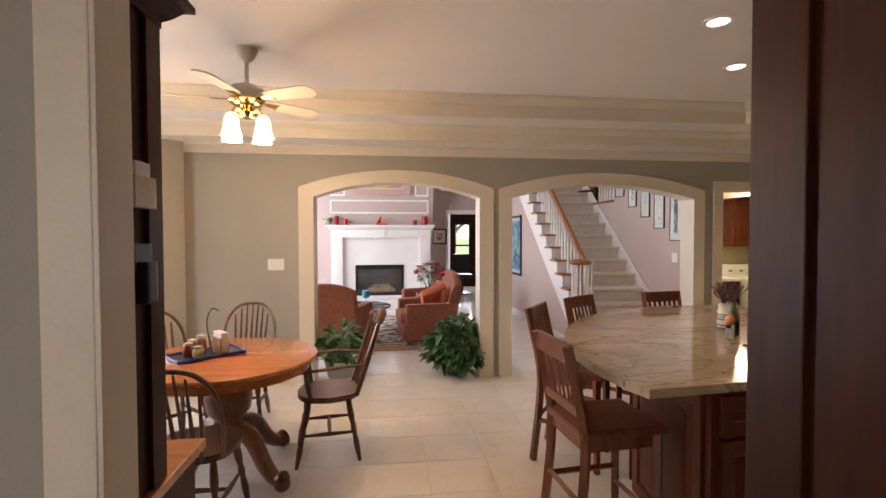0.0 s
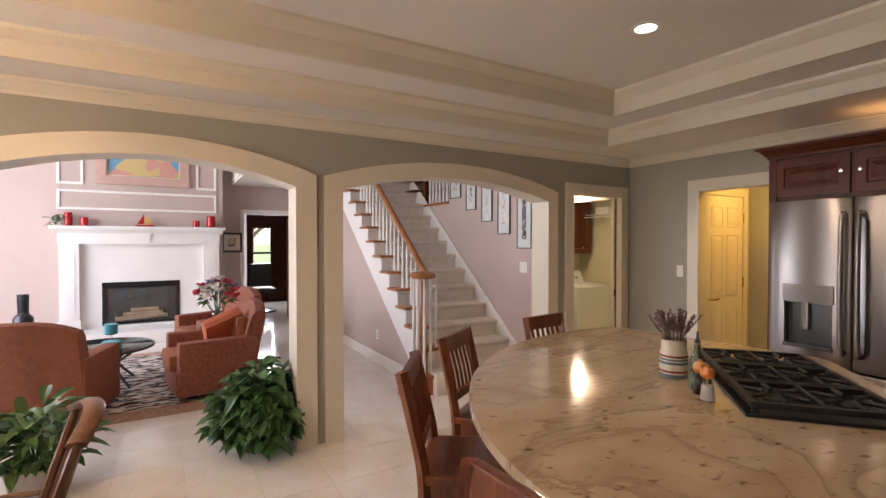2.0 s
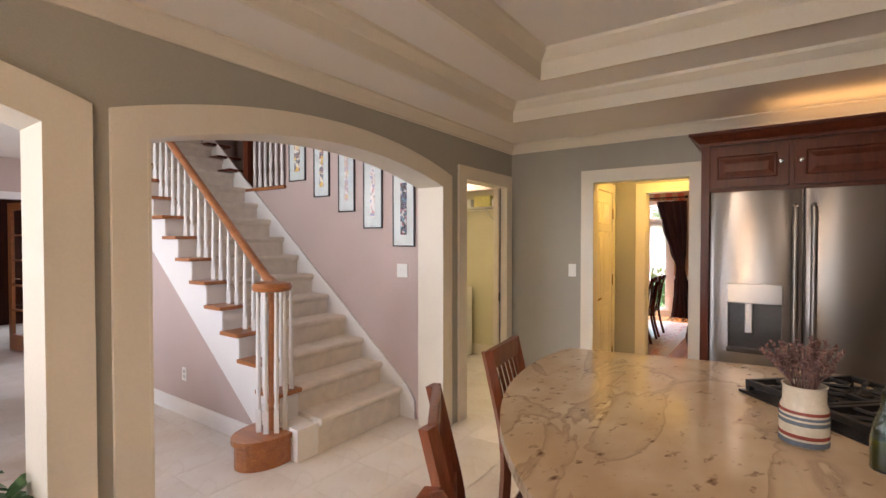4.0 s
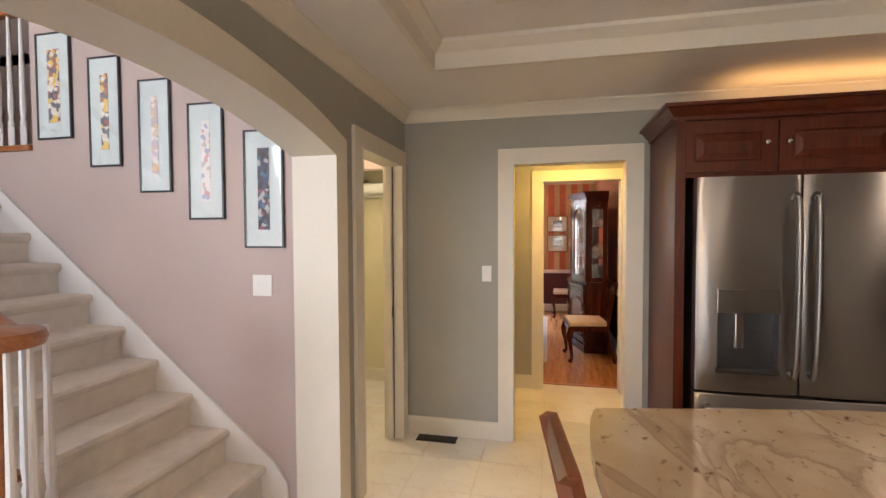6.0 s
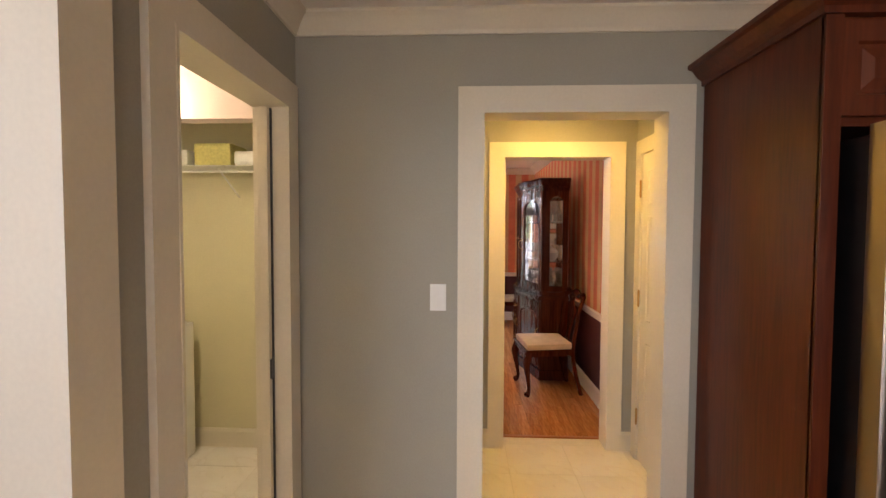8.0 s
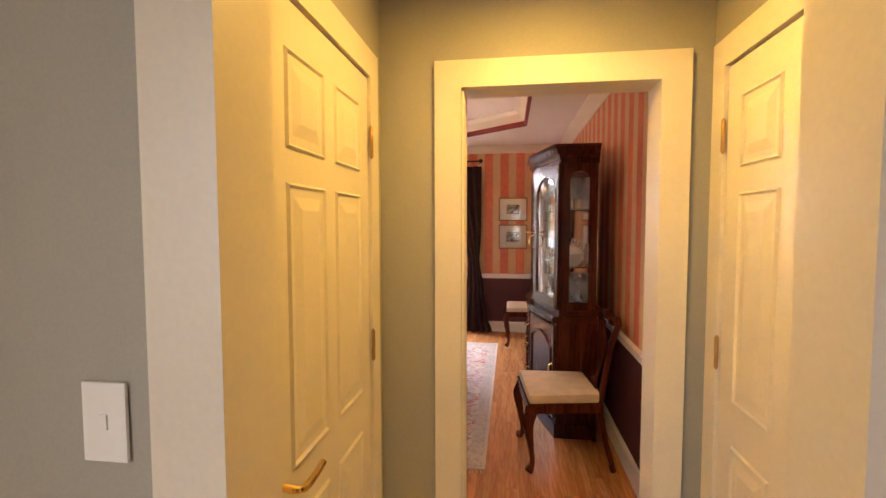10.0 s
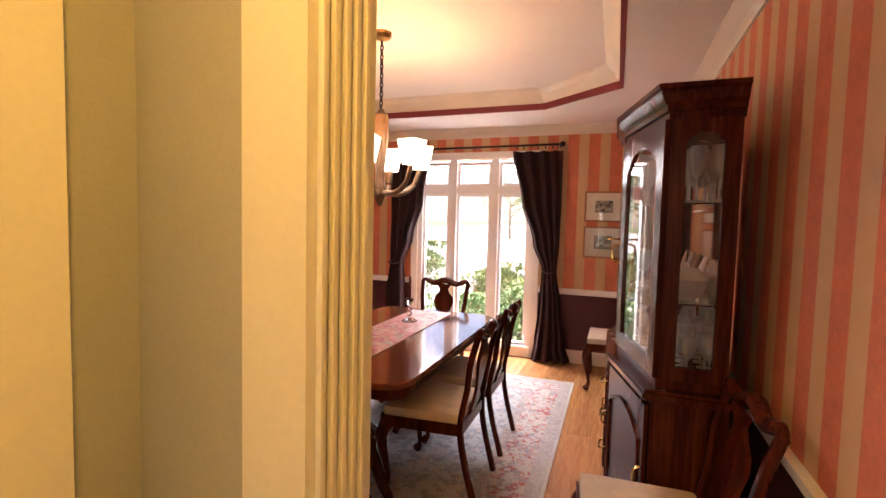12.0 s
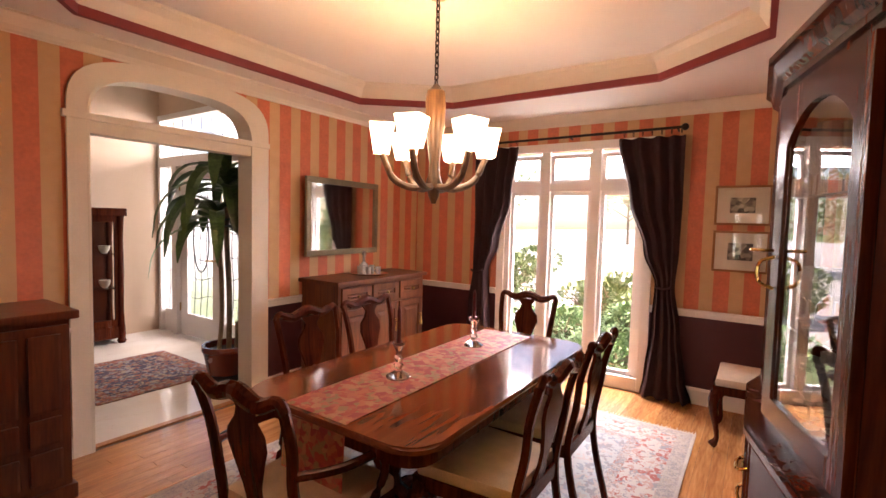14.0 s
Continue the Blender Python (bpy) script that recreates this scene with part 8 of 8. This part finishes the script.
def curtain(rows, label):
    """rows: height, two edges along the wall, fold depth; gathered cloth as a closed rippled sheet."""
    c = thing("curtain", label, "curtain", "dining window curtains")
    bm = bm_new()
    n, rings = 60, []
    fine = []
    for a, b in zip(rows, rows[1:]):
        for k in range(6):
            t = k / 6
            t2 = t * t * (3 - 2 * t)
            fine.append(tuple(p + (q - p) * (t2 if j else t) for j, (p, q) in enumerate(zip(a, b))))
    fine.append(rows[-1])
    for z, y0, y1, dep in fine:
        ring_ = []
        for side in (0, 1):
            for i in range(n):
                f = i / (n - 1) if side == 0 else 1 - i / (n - 1)
                y = y0 + (y1 - y0) * f
                x = 10.53 + dep * math.sin(f * 2 * math.pi * 4.5 + 1.3 * math.sin(z * 2) + 1.5 * math.sin(f * 5)) + 0.014 * math.sin(f * 23 + z) + (0.008 if side else -0.008)
                ring_.append(bm.verts.new((x, y, z)))
        rings.append(ring_)
    m = len(rings[0])
    for a, b in zip(rings, rings[1:]):
        for i in range(m):
            bm.faces.new((a[i], a[(i + 1) % m], b[(i + 1) % m], b[i]))
    bm.faces.new(rings[0])
    bm.faces.new(rings[-1])
    part("cloth", bm, VELVET, c, "", True)
    z, y0, y1, d = rows[3]
    part("tieback", tube(bm_new(), curve_pts([(10.50 - 0.04, y0 + 0.01, z), (10.455, (y0 + y1) / 2, z - 0.02), (10.50 - 0.04, y1 - 0.01, z)], 5), 0.012, 6), VELVET, c)
    for i in range(7):
        f = (i + 0.5) / 7
        yy = rows[0][1] + (rows[0][2] - rows[0][1]) * f
        part("ring", tube(bm_new(), [(10.56 + 0.022 * math.cos(a), yy, 2.322 + 0.022 * math.sin(a)) for a in [math.tau * k / 10 for k in range(11)]], 0.003, 4), BRZ, c)
    return c


curtain([(2.275, 4.13, 4.67, 0.030), (1.75, 4.13, 4.56, 0.035), (1.3, 4.14, 4.42, 0.04), (1.0, 4.16, 4.31, 0.035), (0.6, 4.10, 4.33, 0.04), (0.2, 4.04, 4.37, 0.045), (0.01, 3.98, 4.40, 0.055)], "dark burgundy curtain tied back beside the window")
curtain([(2.275, 5.64, 6.14, 0.030), (1.75, 5.72, 6.14, 0.035), (1.3, 5.86, 6.14, 0.04), (1.0, 5.97, 6.13, 0.035), (0.6, 5.95, 6.18, 0.04), (0.2, 5.92, 6.22, 0.045), (0.01, 5.90, 6.26, 0.055)], "dark burgundy curtain tied back by the corner")

CHX, CHY = 8.24, 5.07
chan = thing("chandelier", "six-arm bronze and wood chandelier with lit square glass shades", "chandelier", at=pose(CHX, CHY, 0))
AGED = wood("aged_bronze_wood", (0.07, 0.035, 0.018), (0.20, 0.11, 0.055), 0.35, 0.2, "z")
part("canopy", lathe(bm_new(), [(0.012, 2.68), (0.05, 2.69), (0.068, 2.715), (0.068, 2.729)], 8), BRASS, chan)
links = 15
for i in range(links):
    z = 2.23 + (2.68 - 2.23) * (i + 0.5) / links
    ring_ = [(0.010 * math.cos(a), 0, z + 0.02 * math.sin(a)) for a in [math.tau * k / 10 for k in range(11)]]
    if i % 2:
        ring_ = [(0, x, zz) for x, y, zz in ring_]
    part("chain_link", tube(bm_new(), ring_, 0.0048, 5), BRZ, chan)
part("stem", lathe(bm_new(), [(0.012, 1.60), (0.028, 1.64), (0.034, 1.665), (0.05, 1.68), (0.05, 1.70), (0.033, 1.75), (0.028, 1.82), (0.04, 1.92), (0.05, 2.02), (0.055, 2.14), (0.05, 2.20), (0.03, 2.215), (0.012, 2.24)], 14), AGED, chan, "", True)
part("finial", lathe(bm_new(), [(0.004, 1.612), (0.018, 1.635), (0.03, 1.66), (0.02, 1.675)], 14), MAHOG, chan, "dark wooden finial", True)
for i in range(6):
    a = radians(12 + 60 * i)
    c, s = math.cos(a), math.sin(a)
    ar = part("arm", tube(bm_new(), curve_pts([(0.03 * c, 0.03 * s, 1.69), (0.13 * c, 0.13 * s, 1.685), (0.225 * c, 0.225 * s, 1.735), (0.28 * c, 0.28 * s, 1.855)], 6), [0.019] * 13 + [0.017] * 6, 8), AGED, chan, "", True)
    bm = bm_new()
    for z0, z1, r0, r1 in ((1.86, 2.012, 0.042, 0.066),):
        lo = [bm.verts.new((r0 * x, r0 * y, z0)) for x, y in ((-1, -1), (1, -1), (1, 1), (-1, 1))]
        hi = [bm.verts.new((r1 * x, r1 * y, z1)) for x, y in ((-1, -1), (1, -1), (1, 1), (-1, 1))]
        li = [bm.verts.new((r1 * 0.93 * x, r1 * 0.93 * y, z1)) for x, y in ((-1, -1), (1, -1), (1, 1), (-1, 1))]
        lb = [bm.verts.new((r0 * 0.9 * x, r0 * 0.9 * y, z0 + 0.006)) for x, y in ((-1, -1), (1, -1), (1, 1), (-1, 1))]
        bm.faces.new(lo)
        bm.faces.new(lb)
        for p, q in ((lo, hi), (hi, li), (li, lb)):
            for k in range(4):
                bm.faces.new((p[k], p[(k + 1) % 4], q[(k + 1) % 4], q[k]))
    sh_ = part("shade", bm, CHANDELIER_GLASS, chan, "lit frosted square glass shade")
    sh_.matrix_basis = pose(0.285 * c, 0.285 * s, 0, 0, 0, math.degrees(a))
    point_light("chandelier_glow", (CHX + 0.285 * c, CHY + 0.285 * s, 2.035), 1.15, (1.0, 0.66, 0.36), 0.05)

# ---- foyer ----
fd = thing("door_6", "white front door with leaded glass, sidelights and transom", "door", kind="structure")
LEAD = material("lead_came", (0.09, 0.09, 0.10), 0.4, 0.6)
bm = bm_new()
for y0, y1, z0, z1 in ((8.20, 8.27, 0, 2.75), (8.58, 8.70, 0, 2.10), (9.58, 9.70, 0, 2.10), (9.98, 10.04, 0, 2.75), (8.27, 9.98, 2.10, 2.22), (8.27, 9.98, 2.68, 2.75)):
    box(bm, FX - 0.03, y0, z0, FX + 0.12, y1, z1, 0.006)
part("door_frame", bm, WHITE, fd)
bm = bm_new()
holed(bm, (8.705, 9.575, 0.01, 2.095), (8.86, 9.42, 0.28, 1.93), FX + 0.02, FX + 0.065)
leaf = part("door_leaf", bm, WHITE, fd)


def leaded(parent, y0, y1, z0, z1, nx, nz):
    g = part("pane", box(bm_new(), FX + 0.04, y0, z0, FX + 0.046, y1, z1), glass("textured_glass", (0.92, 0.97, 1.0), 0.25), parent)
    g.visible_shadow = False
    bm = bm_new()
    for i in range(1, nx):
        y = y0 + (y1 - y0) * i / nx
        tube(bm, [(FX + 0.036, y + 0.02 * math.sin(7 * z), z) for z in [z0 + (z1 - z0) * k / 20 for k in range(21)]], 0.005, 4)
    for i in range(1, nz):
        z = z0 + (z1 - z0) * i / nz
        tube(bm, [(FX + 0.036, y, z + 0.03 * math.sin(9 * (y - y0) + i)) for y in [y0 + (y1 - y0) * k / 12 for k in range(13)]], 0.005, 4)
    cx = (y0 + y1) / 2
    if y1 - y0 > 0.4:
        tube(bm, [(FX + 0.036, cx + 0.17 * math.sin(a), 1.2 + 0.38 * math.cos(a)) for a in [math.tau * k / 28 for k in range(29)]], 0.006, 4)
    part("lead_lines", bm, LEAD, g, "dark lead lines")


leaded(leaf, 8.86, 9.42, 0.28, 1.93, 4, 7)
leaded(fd, 8.27, 8.58, 0.28, 2.10, 3, 7)
leaded(fd, 9.70, 9.98, 0.28, 2.10, 3, 7)
leaded(fd, 8.27, 9.98, 2.22, 2.68, 8, 2)
for y0, y1 in ((8.27, 8.58), (9.70, 9.98)):
    part("kick_panel", box(bm_new(), FX + 0.02, y0, 0.0, FX + 0.06, y1, 0.28, 0.004), WHITE, fd)
part("door_handle", tube(bm_new(), curve_pts([(FX + 0.02, 8.78, 0.98), (FX - 0.04, 8.78, 0.98), (FX - 0.045, 8.88, 0.98)], 4), 0.010, 8), BRASS, leaf, "brass door handle", True)
part("deadbolt", lathe(bm_new(), [(0.03, 0), (0.028, 0.01), (0.004, 0.012)], 14, FX + 0.01, 8.78, 1.15), BRASS, leaf, "brass deadbolt")
for z in (0.3, 1.05, 1.8):
    part("hinge", box(bm_new(), FX + 0.005, 9.575, z, FX + 0.022, 9.59, z + 0.1), BRASS, leaf, "brass hinge")
wr = thing("door_wreath", "dark twig wreath hung on the front door", "wreath", at=pose(FX - 0.01, 9.14, 1.55))
bm = bm_new()
rn = random.Random(31)
for k in range(9):
    tube(bm, [(rn.uniform(-0.012, 0.012), (0.14 + rn.uniform(-0.02, 0.02)) * math.cos(a), (0.14 + rn.uniform(-0.02, 0.02)) * math.sin(a)) for a in [math.tau * j / 18 for j in range(19)]], 0.008, 4)
part("twigs", bm, BARK, wr)
cur = thing("curio_cabinet", "dark carved wooden curio cabinet with glass doors in the foyer", "cabinet")
part("back", box(bm_new(), 7.78, 9.98, 0.1, 8.55, 10.04, 1.5), MAHOG, cur)
part("base", box(bm_new(), 7.75, 9.66, 0.06, 8.58, 10.04, 0.20, 0.01), MAHOG, cur)
part("top", box(bm_new(), 7.73, 9.64, 1.47, 8.60, 10.045, 1.56, 0.012), MAHOG, cur)
for x in (7.77, 8.52):
    for y in (9.67, 9.97):
        part("post", lathe(bm_new(), [(0.035, 0.0), (0.05, 0.03), (0.03, 0.07), (0.035, 0.2), (0.026, 0.4), (0.032, 0.8), (0.026, 1.2), (0.036, 1.47)], 10, x + 0.02, y), MAHOG, cur, "", True)
for x0, x1 in ((7.80, 8.16), (8.17, 8.53)):
    bm = bm_new()
    for a in ((x0, x0 + 0.05, 0.2, 1.47), (x1 - 0.05, x1, 0.2, 1.47), (x0 + 0.05, x1 - 0.05, 0.2, 0.28), (x0 + 0.05, x1 - 0.05, 1.40, 1.47)):
        box(bm, a[0], 9.67, a[2], a[1], 9.70, a[3])
    dd = part("glass_door", bm, MAHOG, cur)
    part("pane", box(bm_new(), x0 + 0.05, 9.683, 0.28, x1 - 0.05, 9.687, 1.40), GLASS, dd)
for z in (0.62, 1.02):
    part("shelf", box(bm_new(), 7.80, 9.72, z, 8.54, 9.98, z + 0.015), MAHOG, cur)
    for k in range(4):
        bowl = thing("porcelain_bowl", "small porcelain bowl displayed in the curio cabinet", "bowl", "bowls in the curio cabinet", at=pose(7.90 + 0.18 * k, 9.84, z + 0.0155))
        part("bowl", lathe(bm_new(), [(0.025, 0), (0.05, 0.04), (0.06, 0.09), (0.055, 0.09), (0.02, 0.01)], 14), PORC, bowl, "", True)
frug = thing("foyer_rug", "small red and navy oriental rug on the foyer floor", "rug")
part("border", box(bm_new(), 7.62, 7.78, 0.0005, 8.66, 8.96, 0.009, 0.002), oriental("foyer_rug_border", (0.30, 0.10, 0.07), (0.36, 0.24, 0.16), (0.10, 0.07, 0.08), 40), frug, "red patterned border")
part("field", box(bm_new(), 7.76, 7.92, 0.009, 8.52, 8.82, 0.011), oriental("foyer_rug_field", (0.07, 0.06, 0.10), (0.30, 0.12, 0.09), (0.34, 0.27, 0.2), 34), frug, "navy patterned field")
corn = thing("corn_plant", "tall corn plant with drooping leaves in a red-brown pot", "plant", at=pose(8.60, 7.63, 0))
part("pot", lathe(bm_new(), [(0.14, 0.05), (0.16, 0.06), (0.20, 0.26), (0.212, 0.27), (0.212, 0.32), (0.19, 0.32), (0.185, 0.2)], 28), material("oxblood_pot", (0.16, 0.032, 0.02), 0.25, coat=0.3), corn, "", True)
part("soil", lathe(bm_new(), [(0.17, 0.25), (0.17, 0.27), (0.003, 0.28)], 20), SOIL, corn)
part("stand", lathe(bm_new(), [(0.15, 0.0), (0.15, 0.03), (0.12, 0.05)], 20), IRON, corn)
part("trunk", tube(bm_new(), curve_pts([(0.02, 0, 0.26), (0.03, 0.01, 0.8), (0.0, 0.0, 1.3), (0.01, 0.01, 1.72)], 5), 0.024, 8), BARK, corn, "", True)
part("trunk", tube(bm_new(), curve_pts([(-0.06, 0.03, 0.26), (-0.03, 0.03, 0.6), (-0.05, 0.02, 1.1), (-0.08, 0.04, 1.45)], 5), 0.02, 8), BARK, corn, "", True)
part("trunk", tube(bm_new(), curve_pts([(0.08, -0.02, 0.26), (0.09, -0.02, 0.4), (0.09, -0.02, 0.52)], 5), 0.02, 8), BARK, corn, "", True)
rn = random.Random(17)


def strap_leaf(bm, base, a, length, lift, w):
    """A long strap leaf that rises from the stem, arches over and hangs."""
    c, s = math.cos(a), math.sin(a)
    rows, n = [], 11
    r, z = 0.0, 0.0
    for i in range(n):
        f = i / (n - 1)
        ang = radians(lift - (lift + 82) * min(1, f * 1.25) ** 0.9)
        wd = w * math.sin(math.pi * (0.10 + 0.88 * f)) ** 0.8
        p = Vector(base) + Vector((r * c, r * s, z))
        side = Vector((-s, c, 0)) * wd / 2
        up = Vector((0, 0, 0.15 * wd))
        rows.append((bm.verts.new(p - side + up), bm.verts.new(p), bm.verts.new(p + side + up)))
        r += math.cos(ang) * length / (n - 1)
        z += math.sin(ang) * length / (n - 1)
    for p, q in zip(rows, rows[1:]):
        bm.faces.new((p[0], p[1], q[1], q[0]))
        bm.faces.new((p[1], p[2], q[2], q[1]))


for base, cnt, k in (((0.01, 0.01, 1.86), 22, 1.0), ((-0.08, 0.04, 1.52), 15, 0.9)):
    for i in range(cnt):
        bm = bm_new()
        f = i / cnt
        strap_leaf(bm, (base[0], base[1], base[2] - 0.16 + 0.18 * f), i * 2.4 + rn.uniform(-0.25, 0.25), rn.uniform(0.6, 0.95) * k, 5 + 66 * f + rn.uniform(-12, 12), rn.uniform(0.11, 0.155))
        part("leaf", bm, LEAF if i % 3 else LEAF_PALE, corn)

# ---- outdoors ----
LAWN = material("mown_lawn", (0.20, 0.27, 0.11), 0.95, vary=0.2, scale=0.6, fine=12, bump=0.3)
GRAVEL = material("pale_drive", (0.70, 0.68, 0.64), 0.9, vary=0.06, scale=2, fine=40)
bm = bm_new()
vs = [bm.verts.new(p) for p in ((-300, -300, -0.35), (300, -300, -0.35), (300, 300, -0.35), (-300, 300, -0.35))]
bm.faces.new(vs)
setting("ground", bm, LAWN, "mown green lawn round the house", "ground")
setting("road", box(bm_new(), 13.9, -60, -0.349, 290, 60, -0.33), GRAVEL, "pale drive beyond the lawn", "road")


def shrub(name, label, m, rx, ry, h, count, seed, mat, leaf=0.10):
    s = thing(name, label, "shrub", "garden shrubs", at=m)
    rn = random.Random(seed)
    bm, st_ = bm_new(), bm_new()
    lumps = [(rn.uniform(-0.5, 0.5) * rx, rn.uniform(-0.5, 0.5) * ry, rn.uniform(0.3, 0.7) * h, rn.uniform(0.35, 0.6)) for _ in range(7)]
    for i in range(count):
        lx, ly, lz, k = lumps[i % 7]
        d = Vector((rn.gauss(0, 1), rn.gauss(0, 1), rn.gauss(0, 1))).normalized()
        p = Vector((lx + d.x * rx * k, ly + d.y * ry * k, max(0.05, lz + d.z * h * 0.45 * k)))
        t = p + (d + Vector((rn.uniform(-0.6, 0.6), rn.uniform(-0.6, 0.6), rn.uniform(-0.4, 0.6)))).normalized() * leaf
        leaf_bm(bm, p, t, leaf * 0.6, leaf * 0.1)
        if i % 40 == 0:
            tube(st_, [(0, 0, 0), (lx * 0.6, ly * 0.6, lz * 0.6), tuple(p)], [0.03, 0.02, 0.008], 5)
    tagged(part("foliage", bm, mat, s), kind="stuff")
    part("branches", st_, BARK, s)
    return s


SHRUB_G = material("shrub_leaves", (0.17, 0.27, 0.12), 0.7, scale=3, fine=20, second=(0.08, 0.15, 0.06))
SHRUB_P = material("pale_shrub_leaves", (0.28, 0.36, 0.16), 0.7, scale=3, fine=20, second=(0.13, 0.20, 0.08))
shrub("garden_shrub", "rounded green shrub outside the dining window", pose(12.6, 4.5, -0.35), 0.8, 0.8, 1.0, 2600, 1, SHRUB_G, 0.09)
shrub("garden_shrub", "pale green shrub outside the dining window", pose(13.4, 5.35, -0.35), 0.9, 0.9, 1.3, 2600, 2, SHRUB_P, 0.09)
shrub("garden_shrub", "pale spreading shrub across the lawn", pose(16.5, 8.6, -0.35), 1.2, 1.2, 1.5, 2400, 7, SHRUB_P, 0.12)
shrub("garden_shrub", "low green shrub beneath the window", pose(12.2, 5.9, -0.35), 0.7, 0.8, 0.85, 2200, 3, SHRUB_G, 0.08)
shrub("garden_shrub", "pale rounded shrub by the drive", pose(14.3, 4.4, -0.35), 0.9, 0.9, 1.35, 2200, 11, SHRUB_P, 0.10)
shrub("garden_shrub", "mounded green shrub under the window", pose(12.1, 4.95, -0.35), 0.6, 0.6, 0.7, 1800, 12, SHRUB_G, 0.08)
shrub("garden_conifer", "narrow dark conifer near the window", pose(13.3, 3.6, -0.35), 0.45, 0.45, 2.6, 2600, 4, SHRUB_G, 0.10)
shrub("garden_shrub", "pale shrub outside the bay window", pose(-5.0, 5.6, -0.35), 1.0, 1.0, 2.2, 2000, 5, SHRUB_G, 0.12)


def tree(name, label, m, h, spread, seed):
    t = thing(name, label, "tree", "garden trees", at=m)
    rn = random.Random(seed)
    limbs = bm_new()
    tube(limbs, [(0, 0, 0), (0.1, 0.05, h * 0.3), (0.0, 0.1, h * 0.75)], [0.16, 0.12, 0.05], 8)
    tips = []
    for i in range(14):
        a, z = rn.uniform(0, math.tau), h * rn.uniform(0.3, 0.75)
        tip = Vector((spread * rn.uniform(0.4, 0.95) * math.cos(a), spread * rn.uniform(0.4, 0.95) * math.sin(a), z + h * rn.uniform(0.1, 0.3)))
        tube(limbs, [(0.05, 0.05, z), tuple(tip * 0.5 + Vector((0, 0, z * 0.5))), tuple(tip)], [0.06, 0.04, 0.015], 6)
        tips.append(tip)
    part("trunk", limbs, BARK, t)
    bm = bm_new()
    for tip in tips:
        for i in range(260):
            d = Vector((rn.gauss(0, 1), rn.gauss(0, 1), rn.gauss(0, 0.8)))
            p = tip + d * spread * 0.2
            e = Vector((rn.uniform(-1, 1), rn.uniform(-1, 1), rn.uniform(-0.8, 0.4))).normalized() * 0.22
            leaf_bm(bm, p, p + e, 0.13, 0.02)
    tagged(part("crown", bm, SHRUB_P if seed % 2 else SHRUB_G, t), kind="stuff")
    return t


tree("garden_tree", "pale leafy tree beyond the drive", pose(56.0, 14.5, -0.35), 6.5, 3.4, 41)
tree("garden_tree", "pale leafy tree across the drive", pose(26.0, 15.5, -0.35), 5.5, 3.0, 47)
tree("garden_tree", "leafy tree outside the study window", pose(2.6, 19.0, -0.35), 6.0, 2.5, 44)
hedge = thing("far_hedge", "long green hedge in the distance", "hedge")
bm = bm_new()
rn = random.Random(50)
for i in range(2600):
    p = Vector((60 + rn.uniform(-1.5, 1.5), rn.uniform(-25, 12), -0.3 + rn.uniform(0, 1) ** 0.7 * 2.0))
    leaf_bm(bm, p, p + Vector((rn.uniform(-0.5, 0.5), rn.uniform(-0.5, 0.5), rn.uniform(-0.2, 0.5))), 0.45, 0.05)
tagged(part("foliage", bm, SHRUB_G, hedge), kind="stuff")

# ---- floor pieces, last ----
T = 0.406
half_t = T / 2 - 0.0015
bm = bm_new()
box(bm, -half_t, -half_t, -0.006, half_t, half_t, 0.0)
for v in bm.verts:
    if v.co.z > -0.001:
        v.co.x *= 0.996
        v.co.y *= 0.996
tile_mesh = done("tile", bm, TILE)
rest = bm_new()
near = []
for i in range(-10, 16):
    for j in range(-6, 36):
        x, y = i * T + 0.1, j * T + 0.05
        if not (-3.9 < x < 6.0 and -2.1 < y < 14.0) or (x > 3.6 + T and y > 6.9):
            continue
        if x > 5.92:
            continue
        if -1.75 < x < 3.3 and 2.3 < y < 7.6 or 3.3 <= x < 6.0 and 3.0 < y < 6.8:
            near.append((x, y))
        else:
            box(rest, x - half_t, y - half_t, -0.006, x + half_t, y + half_t, 0.0)
near.sort(key=lambda p: abs(p[1] - 4.2) + 0.3 * abs(p[0] - 2))
for x, y in near[300:]:
    box(rest, x - half_t, y - half_t, -0.006, x + half_t, y + half_t, 0.0)
for x, y in near[:300]:
    ob = new("tile", tile_mesh)
    ob.parent = floor
    ob.location = (x, y, 0)
tagged(part("tiles", rest, TILE, floor), kind="stuff")

lengths = (0.9, 1.2, 1.5, 1.8)
PW = 0.0826
meshes = {}
for ln in lengths:
    bm = bm_new()
    box(bm, -ln / 2 + 0.0006, -PW / 2 + 0.0006, -0.008, ln / 2 - 0.0006, PW / 2 - 0.0006, 0.0)
    meshes[ln] = done("plank", bm, OAK)
rn = random.Random(6)
for r in range(48):
    y = 3.02 + PW * (r + 0.5)
    x = 6.13 - rn.uniform(0.0, 0.9)
    while x < 10.64:
        ln = rn.choice(lengths)
        x0, x1 = max(6.13, x), min(10.66, x + ln)
        if x1 - x0 > 0.05:
            ob = new("plank", meshes[ln])
            ob.parent = floor_dining
            ob.location = ((x0 + x1) / 2, y, 0)
            ob.scale = ((x1 - x0) / ln, 1, 1)
        x += ln
